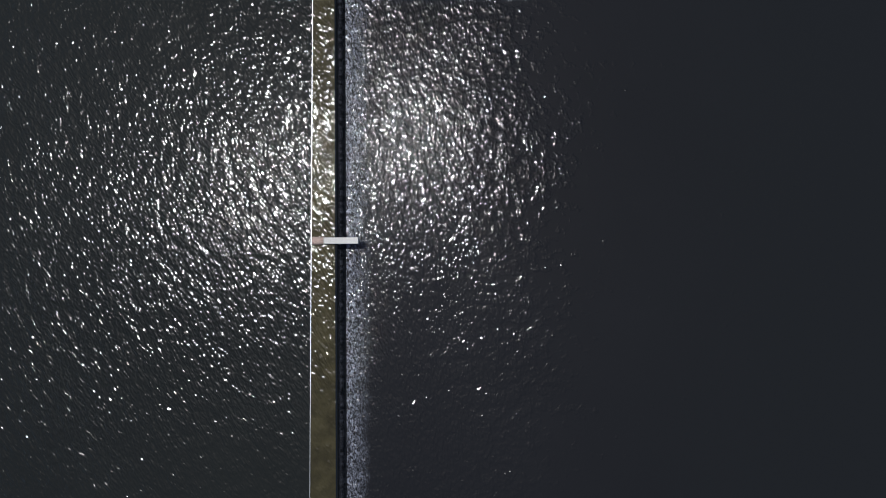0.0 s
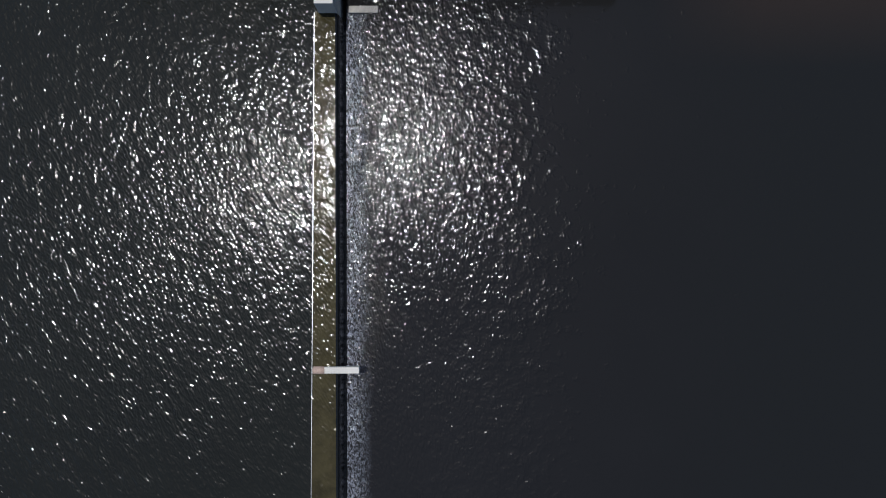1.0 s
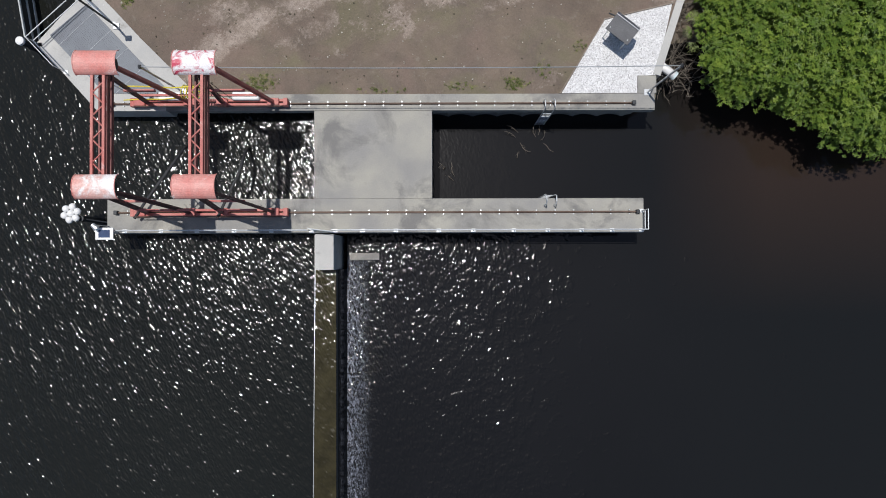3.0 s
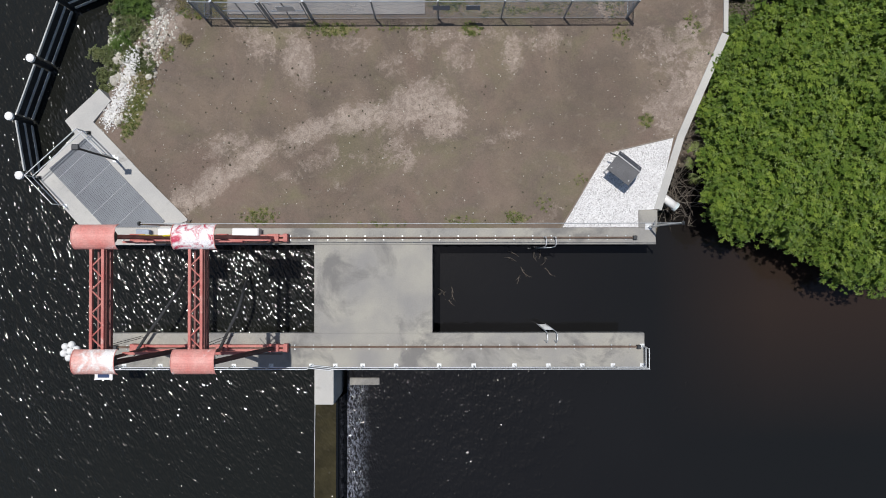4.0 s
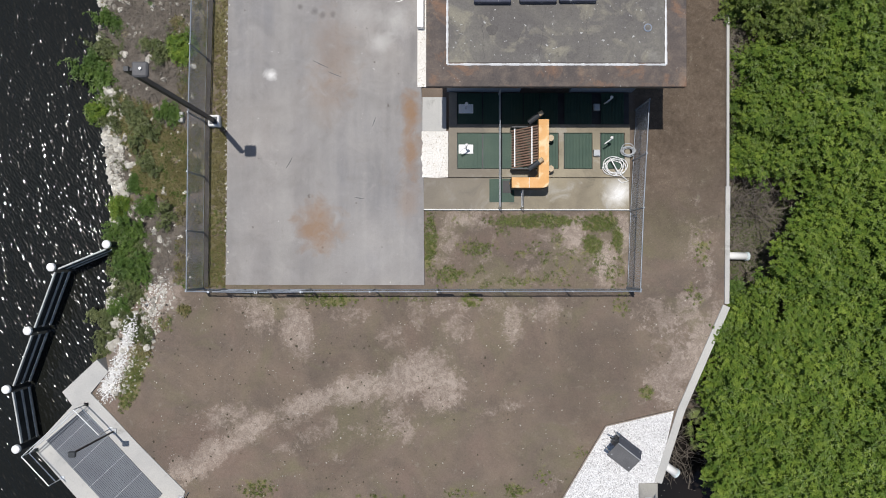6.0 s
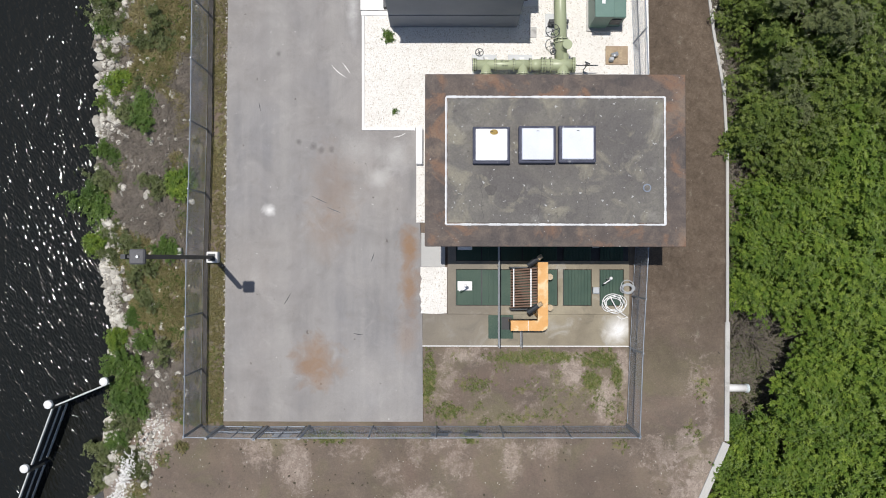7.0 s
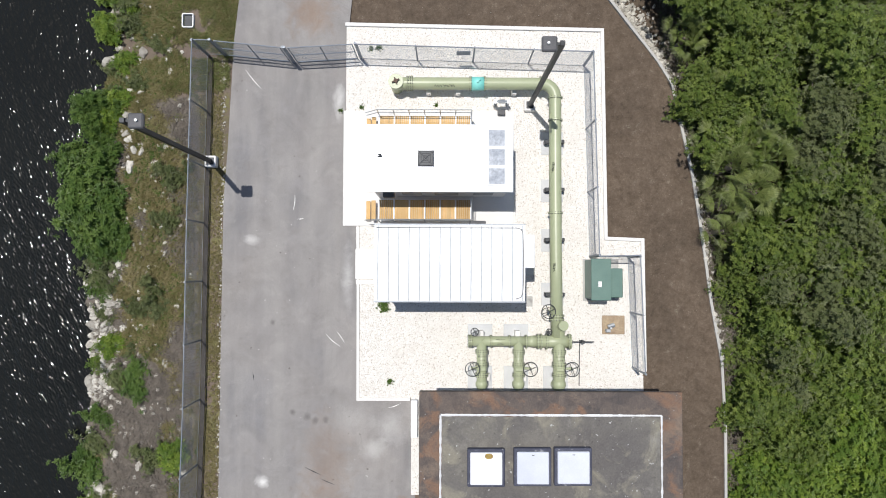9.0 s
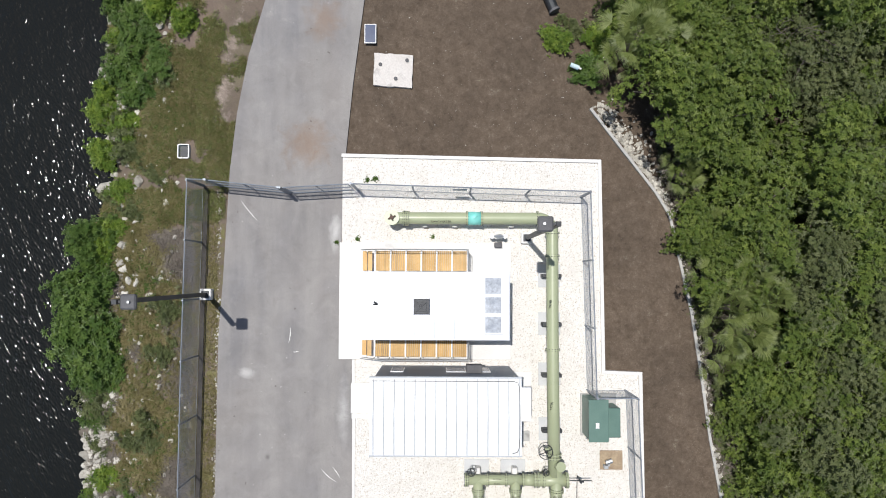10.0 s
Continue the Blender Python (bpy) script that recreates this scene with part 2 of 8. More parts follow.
def water_mat(name, deep, swell, ripple, turn, decays=False, rough=0.06, shallow=None):
    """Dark gloss water with wave relief in metres; decays: stirred in rings from the weir's foot, calm further off."""
    m, nt, bs, co = base(name)
    mp = node(nt, "ShaderNodeMapping")
    mp.vector_type = "TEXTURE"
    mp.inputs["Rotation"].default_value = (0, 0, radians(turn))
    mp.inputs["Scale"].default_value = (1 / 1.7, 1 / 0.85, 1.0)
    nt.links.new(co, mp.inputs["Vector"])
    h = mathn(nt, "MULTIPLY", noise_tex(nt, mp.outputs[0], 1.6, 0.0, 0.5, 0.5), swell)
    gust = ramp(nt, noise_tex(nt, mp.outputs[0], 1.3, 1.0, 0.6), 0.38, 0.66, 0.75, 1.25)
    fine = mathn(nt, "MULTIPLY", mathn(nt, "MULTIPLY", noise_tex(nt, mp.outputs[0], 4.8, 0.0, 0.5, 0.4), gust), ripple)
    sx = node(nt, "ShaderNodeSeparateXYZ")
    nt.links.new(co, sx.inputs[0])
    col = mixc(nt, ramp(nt, noise_tex(nt, co, 0.06, 3), 0.35, 0.65), deep, tuple(v * 1.3 for v in deep))
    if decays:
        dx, dy = mathn(nt, "ADD", sx.outputs[0], 3.9), mathn(nt, "SUBTRACT", sx.outputs[1], 18.6)
        far = mathn(nt, "SQRT", mathn(nt, "ADD", mathn(nt, "MULTIPLY", dx, dx), mathn(nt, "MULTIPLY", dy, dy)))
        ring = node(nt, "ShaderNodeCombineXYZ")
        nt.links.new(mathn(nt, "MULTIPLY", far, 3.1), ring.inputs[0])
        nt.links.new(mathn(nt, "MULTIPLY", mathn(nt, "ARCTAN2", dy, dx), 5.0), ring.inputs[1])
        rings = mathn(nt, "MULTIPLY", noise_tex(nt, ring.outputs[0], 1.0, 0.0, 0.5, 0.3), 0.024)
        h = mixc(nt, ramp(nt, far, 6.0, 13.0), rings, h)
    h = mathn(nt, "ADD", h, fine)
    if decays:
        drifted = mathn(nt, "ADD", sx.outputs[0], mathn(nt, "MULTIPLY", mathn(nt, "SUBTRACT", noise_tex(nt, co, 0.22, 2.0), 0.5), 9.0))
        gate = ramp(nt, drifted, -5.0, 9.5, 0.08, 0.76)
        lively = ramp(nt, mathn(nt, "SUBTRACT", noise_tex(nt, co, 1.6, 2.0, 0.6), gate), -0.10, 0.16, 0.03, 1.0)
        shelter = ramp(nt, sx.outputs[1], 19.6, 20.8, 1.0, 0.1)
        h = mathn(nt, "MULTIPLY", h, mathn(nt, "MULTIPLY", lively, shelter))
        churn = mathn(nt, "MULTIPLY", ramp(nt, sx.outputs[0], -4.6, -2.6, 1.0, 0.0), ramp(nt, sx.outputs[1], 18.9, 19.3, 1.0, 0.0))
        h = mathn(nt, "ADD", h, mathn(nt, "MULTIPLY", mathn(nt, "MULTIPLY", noise_tex(nt, co, 8.0, 0.0, 0.5, 0.6), churn), 0.03))
        froth = noise_tex(nt, mp.outputs[0], 6.0, 4, 0.7, 1.2)
        near = ramp(nt, mathn(nt, "ADD", sx.outputs[0], mathn(nt, "MULTIPLY", noise_tex(nt, co, 1.2, 3), 0.9)), -4.3, -3.3, 1.0, 0.0)
        fo = mathn(nt, "MULTIPLY", mathn(nt, "MULTIPLY", near, ramp(nt, sx.outputs[1], 18.9, 19.3, 1.0, 0.0)), ramp(nt, froth, 0.46, 0.64, 0.0, 0.85))
        # sky and cloud reflections plus brown shallows to the east, put into colour
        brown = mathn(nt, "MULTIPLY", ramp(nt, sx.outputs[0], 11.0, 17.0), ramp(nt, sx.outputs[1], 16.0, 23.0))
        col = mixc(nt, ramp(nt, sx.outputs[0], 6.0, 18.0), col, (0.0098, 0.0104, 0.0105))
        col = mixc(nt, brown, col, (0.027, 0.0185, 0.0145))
        col = mixc(nt, fo, col, (0.25, 0.27, 0.33))
    if shallow:
        col = mixc(nt, ramp(nt, noise_tex(nt, co, 1.1, 5, 0.6), 0.4, 0.65), shallow, tuple(v * 0.6 for v in shallow))
    nt.links.new(col, bs.inputs["Base Color"])
    bs.inputs["Roughness"].default_value = rough
    bs.inputs["IOR"].default_value = 1.36
    bump(nt, bs, h, 1.0)
    return m


M_WATER_UP = water_mat("dark_canal_water", (0.0095, 0.0102, 0.0088), 0.048, 0.033, 30, rough=0.086)
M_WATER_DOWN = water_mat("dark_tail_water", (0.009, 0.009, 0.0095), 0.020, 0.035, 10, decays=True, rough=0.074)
M_WEIR = water_mat("algae_crest_under_thin_water", (0.01, 0.01, 0.01), 0.048, 0.033, 30, rough=0.086, shallow=(0.042, 0.036, 0.017))
M_NAPPE = water_mat("smooth_falling_water", (0.006, 0.007, 0.009), 0.006, 0.004, 0, rough=0.11)


# ---- building blocks ----
def thing(name, at, label, category, group="", kind=""):
    ob = new(name)
    ob.empty_display_size = 0.3
    ob.location = at
    return tagged(ob, label, category, group, kind)


def link(name, bm, material, smooth=False):
    me = bpy.data.meshes.new(name)
    bm.normal_update()
    bm.to_mesh(me)
    bm.free()
    me.materials.append(material)
    if smooth:
        for p in me.polygons:
            p.use_smooth = True
    return new(name, me)


def origin(ob):
    m = Matrix.Translation(ob.location)
    return origin(ob.parent) @ ob.matrix_parent_inverse @ m if ob.parent else m


def part(name, bm, material, parent, label="", smooth=False):
    ob = link(name, bm, material, smooth)
    ob.parent = parent
    ob.matrix_parent_inverse = origin(parent).inverted()
    if label:
        ob["label"] = label
    return ob


def structure(name, bm, material, label, category, smooth=False):
    return tagged(link(name, bm, material, smooth), label, category, kind="structure")


def box(bm, x0, x1, y0, y1, z0, z1, bevel=0.0, turn=None):
    vs = [bm.verts.new((x, y, z)) for z in (z0, z1) for y in (y0, y1) for x in (x0, x1)]
    fs = [bm.faces.new([vs[i] for i in q]) for q in ((0, 2, 3, 1), (4, 5, 7, 6), (0, 1, 5, 4), (2, 6, 7, 3), (0, 4, 6, 2), (1, 3, 7, 5))]
    if bevel:
        es = {e for f in fs for e in f.edges}
        r = bmesh.ops.bevel(bm, geom=list(es), offset=bevel, segments=1, affect="EDGES")
        vs = list({v for f in r["faces"] for v in f.verts} | {v for v in vs if v.is_valid})
    if turn:
        bmesh.ops.transform(bm, matrix=turn, verts=[v for v in vs if v.is_valid])
    return vs


def boxes(*rows, bevel=0.0):
    bm = bmesh.new()
    for r in rows:
        box(bm, *r, bevel=bevel)
    return bm


def rod(bm, a, b, r, r2=None, seg=8):
    a, b = Vector(a), Vector(b)
    r2 = r if r2 is None else r2
    q = (b - a).to_track_quat("Z", "Y")
    rings = []
    for p, rr in ((a, r), (b, r2)):
        rings.append([bm.verts.new(p + q @ Vector((rr * math.cos(2 * math.pi * i / seg), rr * math.sin(2 * math.pi * i / seg), 0))) for i in range(seg)])
    for i in range(seg):
        j = (i + 1) % seg
        bm.faces.new((rings[0][i], rings[0][j], rings[1][j], rings[1][i]))
    bm.faces.new(rings[0][::-1])
    bm.faces.new(rings[1])


def rods(*rows, seg=8):
    bm = bmesh.new()
    for a, b, r in rows:
        rod(bm, a, b, r, seg=seg)
    return bm


def sweep(bm, pts, r, seg=10, closed=False):
    """A round tube along a smooth row of points."""
    pts = [Vector(p) for p in pts]
    n, rings, up = len(pts), [], None
    for i, p in enumerate(pts):
        d = (pts[(i + 1) % n] - pts[i - 1]) if closed or 0 < i < n - 1 else (pts[1] - p if i == 0 else p - pts[i - 1])
        d.normalize()
        if up is None:
            up = Vector((0, 0, 1)) if abs(d.z) < 0.9 else Vector((1, 0, 0))
        s = d.cross(up).normalized()
        up = s.cross(d).normalized()
        rings.append([bm.verts.new(p + r * (math.cos(2 * math.pi * k / seg) * s + math.sin(2 * math.pi * k / seg) * up)) for k in range(seg)])
    for i in range(n if closed else n - 1):
        a, b = rings[i], rings[(i + 1) % n]
        for k in range(seg):
            m = (k + 1) % seg
            bm.faces.new((a[k], a[m], b[m], b[k]))
    if not closed:
        bm.faces.new(rings[0][::-1])
        bm.faces.new(rings[-1])


def slab(bm, pts, z0, z1):
    """A plate with the outline pts."""
    lo = [bm.verts.new((x, y, z0)) for x, y in pts]
    hi = [bm.verts.new((x, y, z1)) for x, y in pts]
    n = len(pts)
    area = sum(pts[i][0] * pts[(i + 1) % n][1] - pts[(i + 1) % n][0] * pts[i][1] for i in range(n))
    if area < 0:
        lo, hi = lo[::-1], hi[::-1]
    bm.faces.new(hi)
    bm.faces.new(lo[::-1])
    for i in range(n):
        j = (i + 1) % n
        bm.faces.new((lo[i], lo[j], hi[j], hi[i]))


def plate(pts, z0, z1):
    bm = bmesh.new()
    slab(bm, pts, z0, z1)
    return bm


def ribbon(bm, pts, w, z0, z1):
    """A wall or kerb of width w along a row of points, mitred."""
    pts = [Vector((*p, 0)) for p in pts]
    left, right = [], []
    for i, p in enumerate(pts):
        a = (p - pts[i - 1]).normalized() if i else None
        b = (pts[i + 1] - p).normalized() if i < len(pts) - 1 else None
        d = ((a or b) + (b or a)).normalized()
        k = w / 2 / max(0.4, d.dot(b or a))
        nrm = Vector((-d.y, d.x, 0))
        left.append(p + nrm * k)
        right.append(p - nrm * k)
    for i in range(len(pts) - 1):
        slab(bm, [left[i].xy, left[i + 1].xy, right[i + 1].xy, right[i].xy], z0, z1)


# ---- ground and water ----
UP, DOWN = -1.25, -2.5          # the two water levels
SHORE_Y = np.array([-300, 26, 32, 33.4, 34.2, 35, 38.9, 43.4, 46.2, 47.9, 51.5, 55.8, 58.1, 60.7, 66.3, 69.2, 73.5, 77.9, 84, 300])
SHORE_X = np.array([-15.5, -15.5, -18.6, -17.6, -16.9, -17.0, -16.4, -16.8, -17.1, -17.6, -17.4, -17.3, -17.5, -17.6, -17.2, -16.5, -16.8, -16.7, -17.0, -17])
WALL_E = [(10.42, 27.9), (11.55, 31.4), (13.75, 36.4), (13.84, 42.2), (13.88, 50.1), (13.74, 53.4), (13.26, 56.2), (12.88, 59.2), (12.45, 62.2), (11.44, 66.9), (10.77, 68.0), (7.63, 72.1)]
EDGE_Y = np.array([-300] + [p[1] for p in WALL_E] + [74.7, 77.5, 84, 300.0])
EDGE_X = np.array([10.3] + [p[0] for p in WALL_E] + [6.4, 5.2, 5.5, 5.5])


GRIDS = {}


def value_noise(x, y, s, seed):
    """Smooth random values in 0..1 at the points x, y."""
    if seed not in GRIDS:
        GRIDS[seed] = np.random.RandomState(seed).rand(256, 256)
    g = GRIDS[seed]
    u, v = x * s + 1000, y * s + 1000
    i, j = np.floor(u).astype(int), np.floor(v).astype(int)
    a, b = u - i, v - j
    a, b = a * a * (3 - 2 * a), b * b * (3 - 2 * b)
    w = lambda p, q: g[p % 256, q % 256]
    return (w(i, j) * (1 - a) + w(i + 1, j) * a) * (1 - b) + (w(i, j + 1) * (1 - a) + w(i + 1, j + 1) * a) * b


def fbm(x, y, s, seed):
    return sum(value_noise(x, y, s * 2 ** k, seed + k) * 0.5 ** k for k in range(4)) / 1.875


def land_height(x, y):
    dw = x - (np.interp(y, SHORE_Y, SHORE_X) + (fbm(x, y, 0.5, 3) - 0.5) * 1.2 * (y > 34.5))
    de = x - np.interp(y, EDGE_Y, EDGE_X)
    slope = 0.36 + 0.4 * (y < 34.5)
    z = np.where(dw > 0, np.minimum(0.0, UP + slope * dw), np.maximum(-4.5, UP + 0.6 * dw))
    z = z + (fbm(x, y, 1.3, 9) - 0.5) * 0.05 - 0.02
    z = np.where((x > -10.2) & (x < 9.8) & (y > 37.5), z - 0.06, z)
    east = np.maximum(-3.4, -1.6 - 0.03 * np.maximum(de, 0) + (fbm(x, y, 0.4, 5) - 0.5) * 0.5 - 1.3 * np.clip((33.0 - y) / 4, 0, 1))
    east = np.where(y > 47, np.maximum(east, -0.25 - 0.4 * np.maximum(de, 0)), east)
    grade = np.clip((y - 68) / 6, 0, 1)
    east = east * (1 - grade) + grade * (-0.1 - 0.25 * np.clip(de, 0, 4))
    z = np.where(de > 0.12, east, z)
    z = np.where(x > 25, -1.9, z)
    south = y < 26.75
    z = np.where(south, -4.5, z)
    z = np.where(south & (de > 2.0) & (y > 20), -3.1, z)
    return z


def blob(x, y, cx, cy, rx, ry, turn=0.0):
    c, s = math.cos(radians(turn)), math.sin(radians(turn))
    u, v = ((x - cx) * c + (y - cy) * s) / rx, (-(x - cx) * s + (y - cy) * c) / ry
    return np.clip(1.5 - np.sqrt(u * u + v * v), 0, 1)


def ground_zones(x, y):
    """Per point: pale sand, green weeds, dark mulch, grey brush litter."""
    sand, green, mulch, brush = (np.zeros_like(x) for _ in range(4))
    n1, n2 = fbm(x, y, 0.35, 21), fbm(x, y, 0.9, 31)
    yard = (y < 37.4)
    for cx, cy, rx, ry, t, k in ((-11.4, 29.0, 1.9, 0.7, 42, 0.78), (-9.6, 30.2, 2.0, 0.6, 30, 0.8), (-6.4, 31.7, 2.2, 0.6, 20, 0.8), (-3.9, 32.4, 1.9, 0.8, 15, 0.85), (-1.3, 33.0, 1.8, 1.1, 25, 0.85), (0.0, 32.5, 1.3, 1.2, 0, 0.78),
                            (-2.0, 30.8, 0.8, 1.1, 30, 0.6), (-6.6, 30.0, 2.2, 0.5, 25, 0.48), (-10.6, 31.0, 1.6, 0.7, 10, 0.52), (-7.3, 30.9, 2.4, 0.5, 20, 0.5), (-3.6, 30.3, 2.4, 0.6, 5, 0.4), (-7.0, 35.3, 0.9, 1.6, 10, 0.72), (-8.6, 36.0, 1.0, 0.9, 0, 0.62),
                            (-2.3, 35.0, 0.9, 0.6, 0, 0.5), (-1.2, 36.1, 0.5, 1.2, 10, 0.55), (3.4, 35.6, 0.6, 1.3, 0, 0.62), (1.0, 35.2, 1.0, 0.7, 0, 0.5), (3.0, 31.5, 1.4, 0.35, 15, 0.45), (-5.0, 29.0, 0.5, 0.7, 0, 0.4), (2.0, 36.4, 2.6, 0.5, 0, 0.45),
                            (11.3, 35.2, 1.0, 1.4, 20, 0.62), (10.9, 32.6, 1.3, 1.3, 0, 0.62), (12.3, 34.4, 0.7, 2.2, -22, 0.75), (10.0, 35.9, 1.3, 0.9, 0, 0.5), (-15.2, 34.6, 0.9, 2.6, -28, 1.0), (-14.0, 37.2, 1.4, 1.8, 0, 0.85), (-12.4, 36.4, 1.0, 0.6, 0, 0.5),
                            (-12.7, 28.3, 0.8, 0.8, 0, 0.75), (6.4, 39.9, 0.8, 1.1, 0, 0.8), (7.9, 38.4, 0.6, 1.2, 0, 0.9), (8.8, 40.0, 0.4, 1.0, 0, 0.8),
                            (-9.5, 36.4, 1.2, 0.6, 0, 0.55), (-4.5, 36.0, 1.6, 0.6, 0, 0.45), (0.2, 36.2, 2.0, 0.5, 0, 0.5), (5.0, 36.1, 1.3, 0.7, 0, 0.45), (12.0, 36.2, 0.9, 1.0, 0, 0.6), (11.5, 33.6, 0.8, 1.5, -20, 0.6), (12.9, 37.8, 0.5, 1.5, 0, 0.55), (1.3, 40.6, 1.4, 0.5, 0, 0.7), (0.2, 39.6, 0.8, 0.8, 0, 0.5), (12.4, 39.0, 0.9, 2.6, 0, 0.42), (5.2, 27.6, 0.9, 0.5, 40, 0.5)):
        sand = np.maximum(sand, k * blob(x, y, cx, cy, rx, ry, t))
    for cx, cy, rx, ry, t, k in ((-15.0, 32.7, 0.45, 1.45, -20, 1.1), (-14.6, 33.9, 0.55, 0.6, 0, 0.85), (-13.4, 35.6, 0.5, 0.6, 0, 0.55), (-12.5, 36.2, 0.5, 0.4, 0, 0.5), (-15.5, 35.5, 0.9, 0.9, 0, 0.5), (-8.9, 27.6, 1.1, 0.5, 0, 0.62), (3.5, 27.5, 0.8, 0.4, 0, 0.62), (-2.5, 27.2, 2.0, 0.3, 0, 0.45),
                            (1.0, 27.4, 1.2, 0.3, 0, 0.5), (4.9, 28.2, 0.6, 0.5, 0, 0.4), (1.4, 36.7, 0.6, 0.4, 0, 0.75), (-5.4, 36.7, 1.6, 0.4, 0, 0.8), (-1.5, 36.7, 2.2, 0.3, 0, 0.5), (8.7, 36.5, 0.5, 0.7, 0, 0.6),
                            (9.9, 32.2, 0.4, 0.4, 0, 0.9), (6.7, 29.3, 0.5, 0.5, 0, 0.5), (12.6, 39.3, 0.5, 0.9, 0, 0.7), (12.2, 37.0, 0.6, 0.6, 0, 0.5)):
        green = np.maximum(green, k * blob(x, y, cx, cy, rx, ry, t))
    inner = (x > -0.9) & (x < 9.0) & (y > 37.2) & (y < 41.0)
    sand = np.where(inner, np.maximum(sand, 0.3), sand)
    for cx, cy, rx, ry, k in ((4.6, 40.5, 2.6, 0.35, 0.8), (7.6, 40.4, 0.9, 0.4, 0.95), (7.3, 39.4, 0.5, 0.45, 1.0), (8.5, 39.6, 0.3, 0.7, 0.8), (-0.6, 39.4, 0.4, 1.4, 0.85), (0.3, 37.9, 0.9, 0.5, 0.7), (1.6, 39.2, 1.3, 0.6, 0.5), (4.0, 37.6, 1.6, 0.3, 0.5)):
        green = np.where(inner, np.maximum(green, k * blob(x, y, cx, cy, rx, ry)), green)
    green = np.where(inner, np.maximum(green, 0.40 * np.clip((0.5 * fbm(x, y, 0.7, 44) + 0.5 * fbm(x, y, 2.2, 47) - 0.44) * 7, 0, 1)), green)
    strip = (x > -11.75) & (x < -10.2) & (y > 37.2) & (y < 68.5)
    green = np.where(strip, 0.62 + 0.4 * (n2 - 0.5), green)
    bank = (x < -11.6) & (y > 37.2)
    green = np.where(bank, np.clip((n1 - 0.36) * 5, 0, 1) * 0.85, green)
    brush = np.where(bank, np.clip((0.53 - n1) * 6, 0, 1), brush)
    dry = bank & (y > 49.5) & (y < 66)
    green = np.where(dry, green * (0.72 + 0.25 * (x < -15.6)), green)
    green = np.where(bank & (x > -12.9) & (y < 66), np.maximum(green, 0.35 + 0.9 * (n2 - 0.4)), green)
    brush = np.where(dry, np.clip((0.62 - n1) * 6, 0, 1), brush)
    far_bank = (y > 68.0) & (x < -8.2)
    green = np.where(far_bank, 0.8 * np.clip((fbm(x, y, 0.5, 71) - 0.34) * 5, 0, 1) * np.clip((-9.6 - x) * 0.5 + 0.9, 0.45, 1), green)
    brush = np.where((y > 66.5) & (x < -8.2), brush * 0.35, brush)
    shoulder = np.clip(1 - np.abs(x - np.interp(y, [68, 71.8, 74.6, 77.4, 84], [-10.6, -10.4, -10.2, -9.4, -7.5])) / 0.8, 0, 1)
    sand = np.where(far_bank, np.maximum(sand, 0.6 * shoulder * (0.6 + n2)), sand)
    m = ((x > 9.2) & (y > 44.0) | (x > 7.8) & (y > 58.6)) & (x < 20)
    m |= (y > 69.0) & (x > -5.5) & (x < 20)
    mulch = np.where(m, 1.0, mulch)
    mulch = np.where((x > 9.0) & (y > 36.5) & (y <= 44.0) & (x < 14.5), np.clip((y - 38.5) / 6, 0, 1), mulch)
    green = np.where(x > 24, 0.9, green)
    return sand, green, mulch, brush


